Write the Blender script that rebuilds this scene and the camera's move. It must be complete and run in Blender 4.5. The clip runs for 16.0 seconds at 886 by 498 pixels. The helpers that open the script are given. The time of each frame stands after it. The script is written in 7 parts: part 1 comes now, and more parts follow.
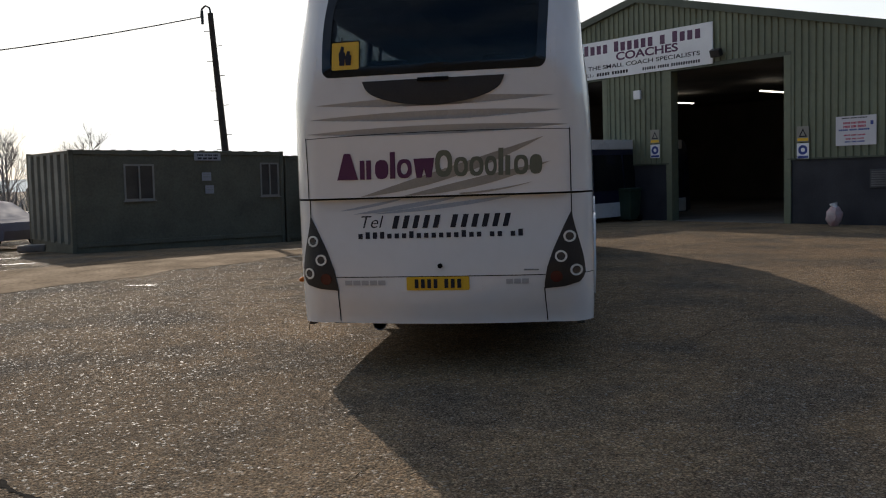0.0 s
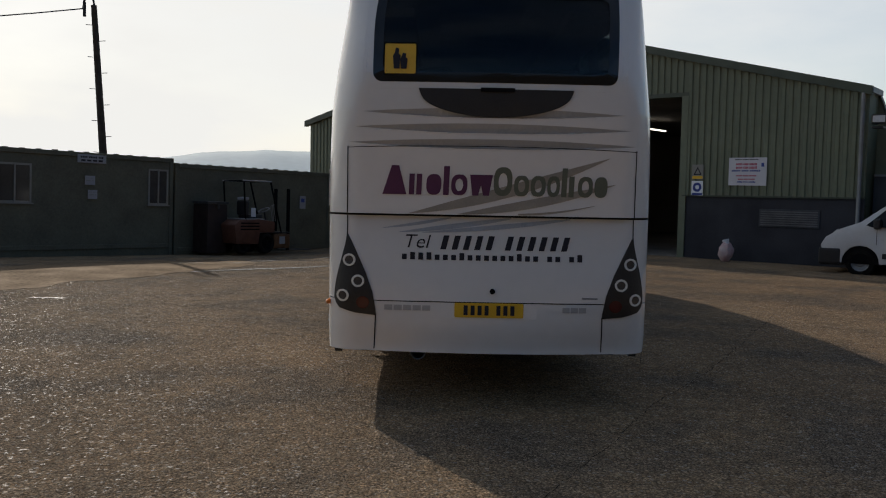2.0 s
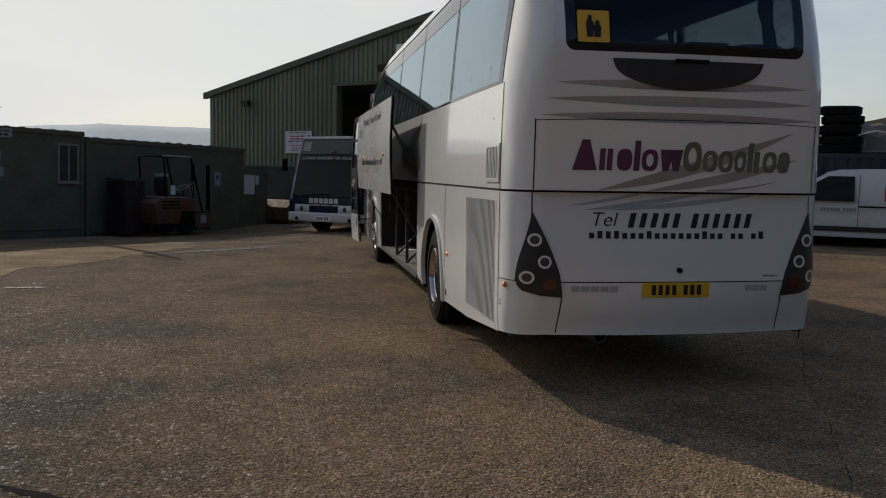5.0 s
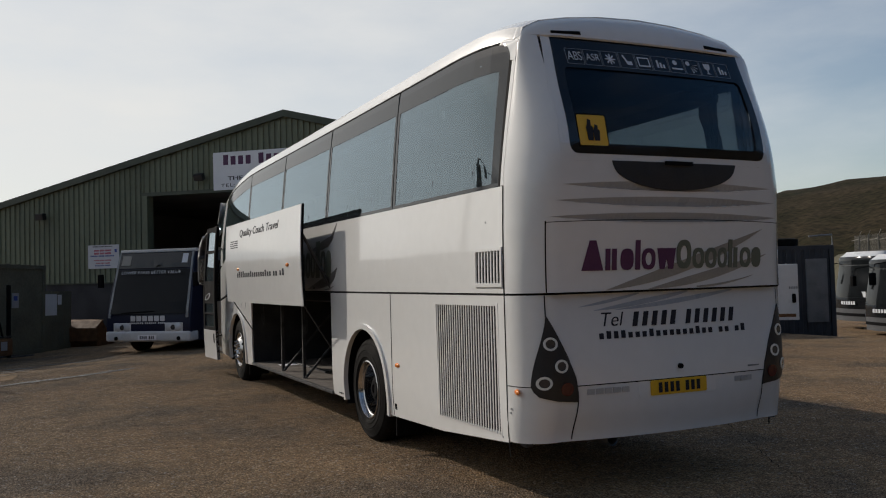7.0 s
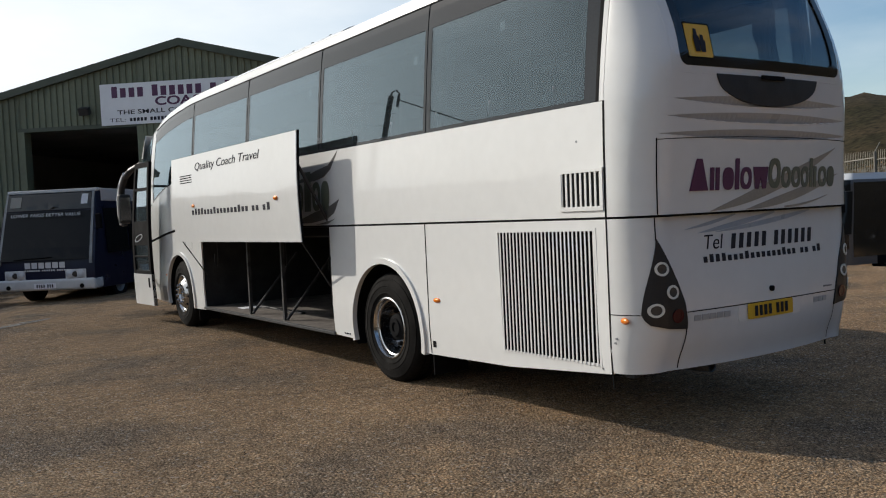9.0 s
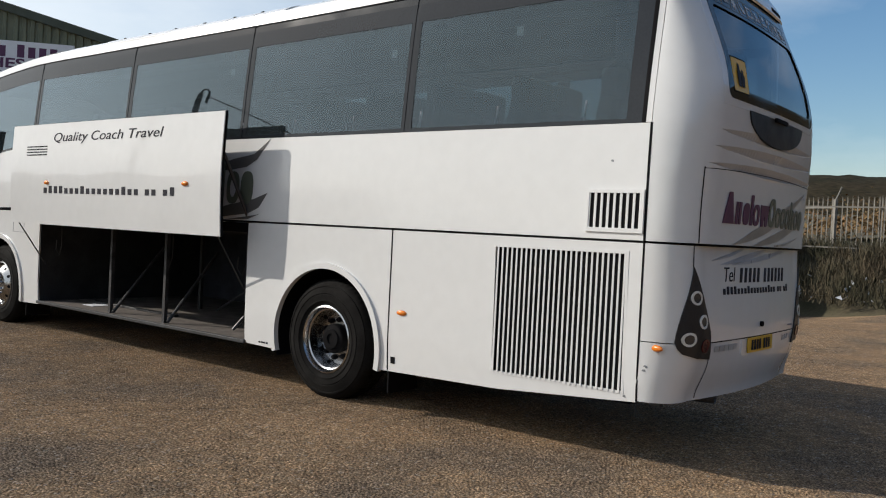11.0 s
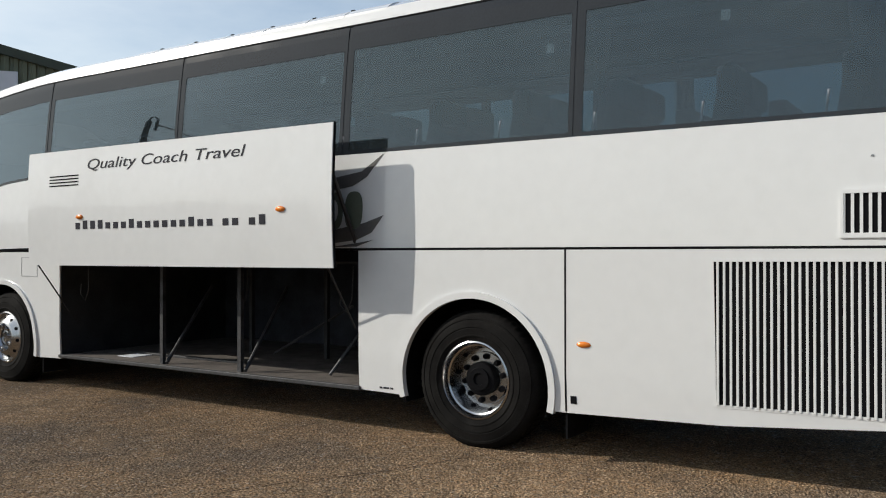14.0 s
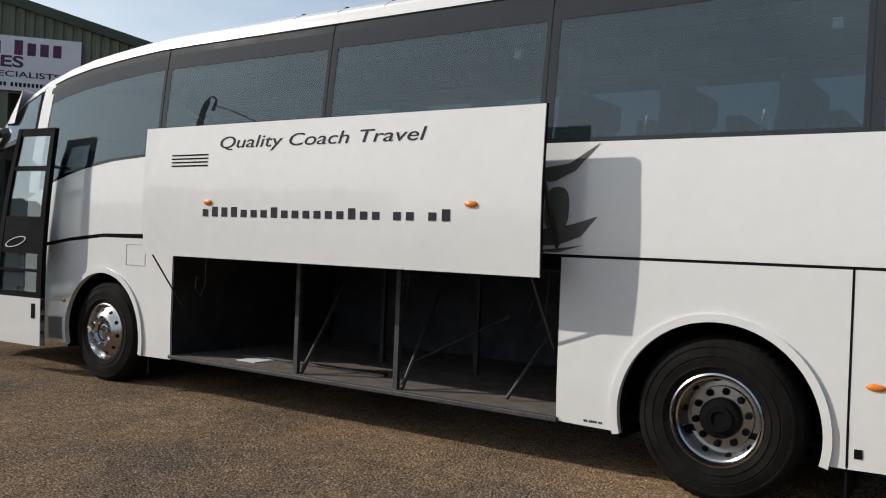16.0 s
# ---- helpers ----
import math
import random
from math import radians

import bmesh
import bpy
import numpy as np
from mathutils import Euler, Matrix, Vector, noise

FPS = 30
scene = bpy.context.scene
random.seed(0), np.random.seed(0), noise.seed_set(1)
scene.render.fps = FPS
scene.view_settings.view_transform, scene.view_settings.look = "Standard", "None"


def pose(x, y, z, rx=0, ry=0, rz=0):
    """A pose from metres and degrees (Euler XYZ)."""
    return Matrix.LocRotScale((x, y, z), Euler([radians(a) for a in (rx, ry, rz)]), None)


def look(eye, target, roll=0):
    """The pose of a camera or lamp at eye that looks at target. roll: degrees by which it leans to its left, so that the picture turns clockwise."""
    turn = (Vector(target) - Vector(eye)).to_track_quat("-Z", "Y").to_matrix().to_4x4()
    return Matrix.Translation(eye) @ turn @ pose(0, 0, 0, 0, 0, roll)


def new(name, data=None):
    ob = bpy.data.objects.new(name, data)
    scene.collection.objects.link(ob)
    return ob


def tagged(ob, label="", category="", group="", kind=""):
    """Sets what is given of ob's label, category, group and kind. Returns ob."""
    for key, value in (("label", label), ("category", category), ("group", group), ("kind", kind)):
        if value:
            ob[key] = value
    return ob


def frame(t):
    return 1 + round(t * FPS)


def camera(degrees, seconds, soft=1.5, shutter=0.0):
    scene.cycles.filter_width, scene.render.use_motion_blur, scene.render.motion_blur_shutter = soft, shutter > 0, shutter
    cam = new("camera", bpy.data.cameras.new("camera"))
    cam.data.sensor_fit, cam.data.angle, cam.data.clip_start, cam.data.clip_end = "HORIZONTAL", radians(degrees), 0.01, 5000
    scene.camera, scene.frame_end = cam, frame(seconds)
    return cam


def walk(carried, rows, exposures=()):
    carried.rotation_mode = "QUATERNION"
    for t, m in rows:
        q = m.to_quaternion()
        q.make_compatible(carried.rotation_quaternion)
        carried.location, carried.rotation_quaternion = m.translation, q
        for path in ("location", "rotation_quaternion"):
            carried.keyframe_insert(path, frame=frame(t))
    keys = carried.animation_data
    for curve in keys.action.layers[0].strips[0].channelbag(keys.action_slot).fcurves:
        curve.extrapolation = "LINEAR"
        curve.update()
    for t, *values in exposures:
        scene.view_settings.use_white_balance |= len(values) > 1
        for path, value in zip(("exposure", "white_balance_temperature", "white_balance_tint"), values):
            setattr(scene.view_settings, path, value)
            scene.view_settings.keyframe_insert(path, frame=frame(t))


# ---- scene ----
cam = camera(54.6, 16.0, soft=1.1)
PATH = [
    (0, (1.265, -6.836, 1.695), (0.916, -4.874, 1.522), -2.0),
    (0.5, (0.767, -6.802, 1.675), (0.44, -4.857, 1.343), -0.5),
    (1, (0.441, -6.803, 1.659), (0.15, -4.861, 1.28), 0.1),
    (1.5, (0.042, -6.618, 1.691), (-0.08, -4.637, 1.447), 1.2),
    (2, (-0.377, -6.434, 1.679), (-0.371, -4.438, 1.552), 1.1),
    (2.5, (-0.723, -6.455, 1.693), (-0.656, -4.458, 1.614), 0.1),
    (3, (-1.084, -6.276, 1.675), (-0.959, -4.28, 1.659), 0.1),
    (3.5, (-1.545, -6.197, 1.638), (-1.41, -4.205, 1.516), 0.5),
    (3.7, (-1.717, -6.205, 1.636), (-1.592, -4.218, 1.447), 0.8),
    (5.8, (-3.338, -5.417, 1.648), (-2.703, -3.525, 1.508), 0.9),
    (6, (-3.454, -5.312, 1.679), (-2.75, -3.442, 1.601), 0.5),
    (6.5, (-3.915, -5.117, 1.696), (-3.118, -3.284, 1.749), -1.3),
    (7, (-4.261, -5.061, 1.653), (-3.416, -3.25, 1.72), -1.5),
    (7.5, (-4.419, -4.833, 1.632), (-3.491, -3.061, 1.591), -4.6),
    (8, (-5.035, -4.641, 1.662), (-4.022, -2.917, 1.597), -2.7),
    (8.5, (-5.385, -4.351, 1.534), (-4.323, -2.663, 1.388), -1.2),
    (8.7, (-5.383, -4.123, 1.612), (-4.306, -2.441, 1.495), -2.0),
    (10.8, (-6.342, -2.342, 1.502), (-4.82, -1.044, 1.525), 1.9),
    (11, (-6.456, -2.177, 1.523), (-4.906, -0.914, 1.482), 2.9),
    (11.5, (-6.348, -1.846, 1.445), (-4.786, -0.598, 1.381), 3.4),
    (12, (-6.536, -1.438, 1.494), (-4.967, -0.201, 1.409), 3.6),
    (12.5, (-7.007, -0.969, 1.561), (-5.357, 0.155, 1.446), 3.5),
    (13, (-6.971, -0.624, 1.444), (-5.27, 0.427, 1.372), 1.2),
    (13.5, (-6.9, -0.308, 1.356), (-5.189, 0.728, 1.388), 0.3),
    (14, (-6.849, -0.01, 1.468), (-5.174, 1.083, 1.484), -0.0),
    (14.5, (-6.641, 0.341, 1.524), (-5.023, 1.516, 1.569), 0.1),
    (15, (-6.72, 0.852, 1.553), (-5.115, 2.045, 1.543), 1.1),
    (15.5, (-6.932, 1.436, 1.533), (-5.329, 2.631, 1.478), 2.6),
    (16, (-6.719, 1.789, 1.55), (-5.063, 2.91, 1.545), 2.3),
]
walk(cam, [(t, look(eye, target, roll)) for t, eye, target, roll in PATH], exposures=(
    (0.0, 0.04, 6880, 10), (0.5, 0.20, 6940, 10), (1.0, 0.20, 6940, 10), (1.5, -0.32, 6760, 10), (2.0, -0.28, 6840, 10), (2.5, -0.34, 6800, 10),
    (3.5, -0.40, 6780, 10), (6.0, -0.54, 6760, 10), (7.0, -0.44, 6760, 10), (7.5, -0.54, 6720, 10), (8.0, -0.17, 6700, 9),
    (8.5, 0.04, 6620, 8), (11.0, 0.05, 6500, 9), (12.5, 0.04, 6440, 8), (13.5, 0.01, 6400, 7), (15.0, -0.02, 6460, 8), (16.0, -0.02, 6480, 9)))

# ---- light ----
SUN_AZ, SUN_EL = radians(-31.6), radians(30.2)
world = bpy.data.worlds.new("sky")
scene.world = world
world.use_nodes = True
wn = world.node_tree.nodes
sky = wn.new("ShaderNodeTexSky")
sky.sky_type = "NISHITA"
sky.sun_disc = False
sky.sun_elevation, sky.sun_rotation = SUN_EL, SUN_AZ
sky.air_density, sky.dust_density, sky.ozone_density = 1.0, 0.9, 1.4
pale = wn.new("ShaderNodeHueSaturation")
pale.inputs["Saturation"].default_value = 1.25
veil_at = wn.new("ShaderNodeTexCoord")
veil_map = wn.new("ShaderNodeMapping")
veil_map.inputs["Scale"].default_value = (1.6, 1.6, 5.0)
veil = wn.new("ShaderNodeTexNoise")
veil.inputs["Scale"].default_value, veil.inputs["Detail"].default_value, veil.inputs["Roughness"].default_value = 1.7, 7, 0.55
veil_amount = wn.new("ShaderNodeMapRange")
for key, value in (("From Min", 0.35), ("From Max", 0.68), ("To Min", -0.12), ("To Max", 0.16)):
    veil_amount.inputs[key].default_value = value
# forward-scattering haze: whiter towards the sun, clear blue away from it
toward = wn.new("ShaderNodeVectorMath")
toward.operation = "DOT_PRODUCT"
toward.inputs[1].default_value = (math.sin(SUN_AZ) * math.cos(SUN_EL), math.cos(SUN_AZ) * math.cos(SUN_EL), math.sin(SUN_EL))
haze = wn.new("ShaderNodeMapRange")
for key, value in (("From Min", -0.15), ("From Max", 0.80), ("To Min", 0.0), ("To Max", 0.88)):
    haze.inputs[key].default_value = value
# and thinner overhead than along the horizon
height = wn.new("ShaderNodeSeparateXYZ")
thin = wn.new("ShaderNodeMapRange")
for key, value in (("From Min", 0.38), ("From Max", 0.85), ("To Min", 1.0), ("To Max", 0.2)):
    thin.inputs[key].default_value = value
dense = wn.new("ShaderNodeMath")
dense.operation = "MULTIPLY"
both = wn.new("ShaderNodeMath")
both.operation, both.use_clamp = "ADD", True
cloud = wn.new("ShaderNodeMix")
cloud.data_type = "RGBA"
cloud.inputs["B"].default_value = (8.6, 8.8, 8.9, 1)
for a, b in ((sky.outputs[0], pale.inputs["Color"]), (veil_at.outputs["Generated"], veil_map.inputs["Vector"]), (veil_map.outputs["Vector"], veil.inputs["Vector"]),
             (veil.outputs["Fac"], veil_amount.inputs["Value"]), (veil_at.outputs["Generated"], toward.inputs[0]), (toward.outputs["Value"], haze.inputs["Value"]), (veil_at.outputs["Generated"], height.inputs[0]), (height.outputs["Z"], thin.inputs["Value"]),
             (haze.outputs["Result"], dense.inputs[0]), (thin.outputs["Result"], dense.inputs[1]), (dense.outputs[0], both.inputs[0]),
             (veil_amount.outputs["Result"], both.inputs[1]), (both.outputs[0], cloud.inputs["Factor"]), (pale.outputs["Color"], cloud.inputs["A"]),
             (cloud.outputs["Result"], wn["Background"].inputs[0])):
    world.node_tree.links.new(a, b)
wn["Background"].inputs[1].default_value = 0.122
sun_dir = Vector((math.sin(SUN_AZ) * math.cos(SUN_EL), math.cos(SUN_AZ) * math.cos(SUN_EL), math.sin(SUN_EL)))
sun = new("sun", bpy.data.lights.new("sun", "SUN"))
sun.data.energy, sun.data.angle, sun.data.color = 4.1, radians(0.6), (1.0, 0.935, 0.85)
sun.matrix_world = look(sun_dir * 60, (0, 0, 0))
scene.view_settings.exposure = 0.0


# ---- materials ----
def material(name, colour, rough=0.5, metal=0.0, spread=0.12, scale=3.0, fine=60.0, bump=0.0, coat=0.0, rough_spread=0.1, island=0.0, tint=None, spec=0.5):
    """A surface with variation at two scales; tint is a second colour that the coarse noise blends in."""
    m = bpy.data.materials.new(name)
    m.use_nodes = True
    nt = m.node_tree
    b = nt.nodes["Principled BSDF"]
    b.inputs["Metallic"].default_value = metal
    b.inputs["Coat Weight"].default_value = coat
    b.inputs["Coat Roughness"].default_value = 0.04
    b.inputs["Specular IOR Level"].default_value = spec
    co = nt.nodes.new("ShaderNodeTexCoord")
    n1 = nt.nodes.new("ShaderNodeTexNoise")
    n1.inputs["Scale"].default_value, n1.inputs["Detail"].default_value = scale, 6
    n2 = nt.nodes.new("ShaderNodeTexNoise")
    n2.inputs["Scale"].default_value, n2.inputs["Detail"].default_value = fine, 3
    for n in (n1, n2):
        nt.links.new(co.outputs["Object"], n.inputs["Vector"])
    ramp = nt.nodes.new("ShaderNodeMapRange")
    ramp.inputs["From Min"].default_value, ramp.inputs["From Max"].default_value = 0.3, 0.7
    nt.links.new(n1.outputs["Fac"], ramp.inputs["Value"])
    mix = nt.nodes.new("ShaderNodeMix")
    mix.data_type = "RGBA"
    mix.inputs["A"].default_value = (*colour, 1)
    dark = tint or tuple(c * (1 - spread * 1.6) for c in colour)
    mix.inputs["B"].default_value = (*dark, 1)
    nt.links.new(ramp.outputs["Result"], mix.inputs["Factor"])
    hsv = nt.nodes.new("ShaderNodeHueSaturation")
    nt.links.new(mix.outputs["Result"], hsv.inputs["Color"])
    val = nt.nodes.new("ShaderNodeMapRange")
    val.inputs["From Min"].default_value, val.inputs["From Max"].default_value = 0.25, 0.75
    val.inputs["To Min"].default_value, val.inputs["To Max"].default_value = 1 - spread, 1 + spread
    nt.links.new(n2.outputs["Fac"], val.inputs["Value"])
    last = val.outputs["Result"]
    if island:
        info = nt.nodes.new("ShaderNodeObjectInfo")
        rnd = nt.nodes.new("ShaderNodeMapRange")
        rnd.inputs["To Min"].default_value, rnd.inputs["To Max"].default_value = 1 - island, 1 + island
        nt.links.new(info.outputs["Random"], rnd.inputs["Value"])
        mul = nt.nodes.new("ShaderNodeMath")
        mul.operation = "MULTIPLY"
        nt.links.new(last, mul.inputs[0])
        nt.links.new(rnd.outputs["Result"], mul.inputs[1])
        last = mul.outputs[0]
    nt.links.new(last, hsv.inputs["Value"])
    nt.links.new(hsv.outputs["Color"], b.inputs["Base Color"])
    rr = nt.nodes.new("ShaderNodeMapRange")
    rr.inputs["From Min"].default_value, rr.inputs["From Max"].default_value = 0.3, 0.7
    rr.inputs["To Min"].default_value, rr.inputs["To Max"].default_value = max(0.02, rough - rough_spread), min(1, rough + rough_spread)
    nt.links.new(n1.outputs["Fac"], rr.inputs["Value"])
    nt.links.new(rr.outputs["Result"], b.inputs["Roughness"])
    if bump:
        bp = nt.nodes.new("ShaderNodeBump")
        bp.inputs["Strength"].default_value, bp.inputs["Distance"].default_value = min(1, bump), 0.01
        nt.links.new(n2.outputs["Fac"], bp.inputs["Height"])
        nt.links.new(bp.outputs["Normal"], b.inputs["Normal"])
    return m


def glass(name, tint, f0=0.04, rough=0.0, coat=(0.68, 0.77, 0.84), film_mix=0.0):
    """Tinted pane: clear through the tint, mirror towards grazing angles, with an added pale film that lifts its tone.
    """
    m = bpy.data.materials.new(name)
    m.use_nodes = True
    nt = m.node_tree
    out = nt.nodes["Material Output"]
    nt.nodes.remove(nt.nodes["Principled BSDF"])
    tr = nt.nodes.new("ShaderNodeBsdfTransparent")
    tr.inputs["Color"].default_value = (*tint, 1)
    gl = nt.nodes.new("ShaderNodeBsdfGlossy")
    gl.inputs["Roughness"].default_value = rough
    gl.inputs["Color"].default_value = (*coat, 1)
    lw = nt.nodes.new("ShaderNodeLayerWeight")
    lw.inputs["Blend"].default_value = 0.5
    pw = nt.nodes.new("ShaderNodeMath")
    pw.operation, pw.inputs[1].default_value = "POWER", 3.0
    nt.links.new(lw.outputs["Facing"], pw.inputs[0])
    fr = nt.nodes.new("ShaderNodeMath")
    fr.operation = "MULTIPLY_ADD"
    fr.inputs[1].default_value, fr.inputs[2].default_value = 1 - f0, f0
    nt.links.new(pw.outputs[0], fr.inputs[0])
    mx = nt.nodes.new("ShaderNodeMixShader")
    nt.links.new(fr.outputs[0], mx.inputs[0])
    # pale teal diffuse film, added to lift the tone of the pane
    film = nt.nodes.new("ShaderNodeBsdfDiffuse")
    film.inputs["Color"].default_value = (0.40, 0.50, 0.56, 1)
    patchy = nt.nodes.new("ShaderNodeTexNoise")
    patchy.inputs["Scale"].default_value, patchy.inputs["Detail"].default_value = 1.6, 5
    at = nt.nodes.new("ShaderNodeTexCoord")
    nt.links.new(at.outputs["Object"], patchy.inputs["Vector"])
    much = nt.nodes.new("ShaderNodeMapRange")
    for key, value in (("From Min", 0.3), ("From Max", 0.7), ("To Min", film_mix * 0.75), ("To Max", film_mix * 1.25)):
        much.inputs[key].default_value = value
    nt.links.new(patchy.outputs["Fac"], much.inputs["Value"])
    filmed = nt.nodes.new("ShaderNodeMixShader")
    nt.links.new(much.outputs["Result"], filmed.inputs[0])
    nt.links.new(tr.outputs[0], filmed.inputs[1])
    nt.links.new(film.outputs[0], filmed.inputs[2])
    nt.links.new(filmed.outputs[0], mx.inputs[1])
    nt.links.new(gl.outputs[0], mx.inputs[2])
    nt.links.new(mx.outputs[0], out.inputs["Surface"])
    return m


def emitting(name, colour, strength):
    m = bpy.data.materials.new(name)
    m.use_nodes = True
    b = m.node_tree.nodes["Principled BSDF"]
    b.inputs["Emission Color"].default_value = (*colour, 1)
    b.inputs["Emission Strength"].default_value = strength
    return m


def yard_material():
    """Worn aggregate concrete: pebble speckle with shade painted into the gaps, broad dusted and oily patches, fine
    relief.
    """
    m = bpy.data.materials.new("worn_yard_concrete")
    m.use_nodes = True
    nt = m.node_tree
    L, N = nt.links.new, nt.nodes.new
    b = nt.nodes["Principled BSDF"]
    co = N("ShaderNodeTexCoord")

    def tex(kind, scale, detail=4):
        n = N(kind)
        n.inputs["Scale"].default_value = scale
        if kind == "ShaderNodeTexNoise":
            n.inputs["Detail"].default_value = detail
        L(co.outputs["Object"], n.inputs["Vector"])
        return n

    def rng(sock, a, c, lo, hi):
        r = N("ShaderNodeMapRange")
        for key, v in (("From Min", a), ("From Max", c), ("To Min", lo), ("To Max", hi)):
            r.inputs[key].default_value = v
        L(sock, r.inputs["Value"])
        return r.outputs["Result"]

    def blend(fac, a, c, mode="MIX"):
        x = N("ShaderNodeMix")
        x.data_type, x.blend_type = "RGBA", mode
        if isinstance(fac, float):
            x.inputs["Factor"].default_value = fac
        else:
            L(fac, x.inputs["Factor"])
        for key, v in (("A", a), ("B", c)):
            if isinstance(v, tuple):
                x.inputs[key].default_value = (*v, 1)
            else:
                L(v, x.inputs[key])
        return x.outputs["Result"]

    broad = tex("ShaderNodeTexNoise", 0.16, 6)
    mid = tex("ShaderNodeTexNoise", 1.1, 8)
    grain = tex("ShaderNodeTexNoise", 48, 6)
    peb = tex("ShaderNodeTexVoronoi", 46)
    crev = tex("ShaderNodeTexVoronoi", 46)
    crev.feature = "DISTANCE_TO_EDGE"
    patch = tex("ShaderNodeTexNoise", 0.55, 3)
    clump = tex("ShaderNodeTexNoise", 6.5, 9)
    clump.inputs["Roughness"].default_value = 0.68
    cell = N("ShaderNodeSeparateColor")
    L(peb.outputs["Color"], cell.inputs["Color"])
    base = blend(rng(broad.outputs["Fac"], 0.36, 0.64, 0, 1), (0.305, 0.186, 0.100), (0.375, 0.246, 0.140))
    base = blend(rng(mid.outputs["Fac"], 0.42, 0.70, 0, 0.6), base, (0.19, 0.128, 0.08))
    base = blend(rng(cell.outputs["Green"], 0.25, 0.95, 0.0, 0.6), base, (0.45, 0.335, 0.215))
    base = blend(rng(cell.outputs["Blue"], 0.72, 0.98, 0.0, 0.6), base, (0.11, 0.085, 0.065))
    base = blend(rng(patch.outputs["Fac"], 0.50, 0.66, 0.0, 0.55), base, (0.20, 0.165, 0.132))
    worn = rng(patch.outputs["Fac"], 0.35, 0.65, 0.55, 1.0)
    # gaps between pebbles darkened in the base colour, in place of their shade
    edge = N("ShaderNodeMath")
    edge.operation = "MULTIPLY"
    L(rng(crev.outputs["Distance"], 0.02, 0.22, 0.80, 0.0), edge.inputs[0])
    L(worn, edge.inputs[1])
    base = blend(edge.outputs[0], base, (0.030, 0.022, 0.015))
    h = N("ShaderNodeHueSaturation")
    L(base, h.inputs["Color"])
    tone = N("ShaderNodeMath")
    tone.operation = "MULTIPLY"
    L(rng(grain.outputs["Fac"], 0.36, 0.64, 0.56, 1.50), tone.inputs[0])
    mottle = tex("ShaderNodeTexNoise", 17, 5)
    mottle.inputs["Roughness"].default_value = 0.7
    both = N("ShaderNodeMath")
    both.operation = "MULTIPLY"
    L(rng(clump.outputs["Fac"], 0.36, 0.64, 0.90, 1.36), both.inputs[0])
    L(rng(mottle.outputs["Fac"], 0.36, 0.64, 0.84, 1.18), both.inputs[1])
    L(both.outputs[0], tone.inputs[1])
    L(tone.outputs[0], h.inputs["Value"])
    L(h.outputs["Color"], b.inputs["Base Color"])
    L(rng(cell.outputs["Red"], 0.90, 0.98, 0.90, 0.38), b.inputs["Roughness"])
    L(rng(cell.outputs["Red"], 0.90, 0.98, 0.05, 0.34), b.inputs["Specular IOR Level"])
    b.inputs["Diffuse Roughness"].default_value = 0.8
    add = N("ShaderNodeMath")
    add.operation = "ADD"
    L(rng(peb.outputs["Distance"], 0.0, 0.62, 0.012, 0.0), add.inputs[0])
    L(rng(grain.outputs["Fac"], 0.3, 0.7, 0.0, 0.006), add.inputs[1])
    more = N("ShaderNodeMath")
    more.operation = "ADD"
    L(add.outputs[0], more.inputs[0])
    L(rng(clump.outputs["Fac"], 0.3, 0.7, 0.0, 0.016), more.inputs[1])
    bp = N("ShaderNodeBump")
    bp.inputs["Strength"].default_value, bp.inputs["Distance"].default_value = 1.0, 1.0
    L(more.outputs[0], bp.inputs["Height"])
    L(bp.outputs["Normal"], b.inputs["Normal"])
    return m


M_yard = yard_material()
M_white = material("white_coach_paint", (0.70, 0.70, 0.69), 0.22, spread=0.02, scale=0.7, fine=9, coat=0.75, rough_spread=0.05)
M_white2 = material("white_van_paint", (0.58, 0.59, 0.60), 0.3, spread=0.04, scale=1, fine=8, coat=0.4)
M_black = material("black_plastic", (0.018, 0.018, 0.02), 0.45, spread=0.2, scale=5)
# near-black for rubber parts, and painted shade for gaps, slots and openings
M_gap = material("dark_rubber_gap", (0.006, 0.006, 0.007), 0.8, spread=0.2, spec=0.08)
M_tyre = material("tyre_rubber", (0.011, 0.0102, 0.0095), 0.9, spread=0.3, scale=6, fine=90, bump=0.2, spec=0.12)
M_chrome = material("polished_alloy", (0.46, 0.46, 0.46), 0.22, metal=1, spread=0.05, scale=6, rough_spread=0.05)
M_steel = material("worn_steel", (0.30, 0.30, 0.31), 0.4, metal=0.7, spread=0.15)
M_sill = material("scuffed_dark_steel", (0.085, 0.085, 0.088), 0.5, metal=0.5, spread=0.3, scale=9, fine=70)
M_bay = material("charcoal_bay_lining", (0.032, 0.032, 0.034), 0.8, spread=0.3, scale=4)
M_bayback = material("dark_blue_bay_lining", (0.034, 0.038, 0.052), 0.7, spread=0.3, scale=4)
M_bayfloor = material("scuffed_bay_floor", (0.15, 0.13, 0.115), 0.6, spread=0.25, scale=5, fine=50)
M_glass = glass("tinted_window_glass", (0.50, 0.55, 0.56), 0.064, coat=(0.66, 0.78, 0.86), film_mix=0.034)
M_rearglass = glass("dark_rear_glass", (0.54, 0.56, 0.575), 0.024, coat=(0.70, 0.70, 0.70))
M_clear = glass("clear_door_glass", (0.80, 0.84, 0.84), 0.22, film_mix=0.08)
M_frit = material("black_glass_border", (0.012, 0.013, 0.015), 0.12, spread=0.1)
M_band = material("dark_printed_glass_band", (0.016, 0.019, 0.023), 0.05, spread=0.1, rough_spread=0.02, spec=0.42)
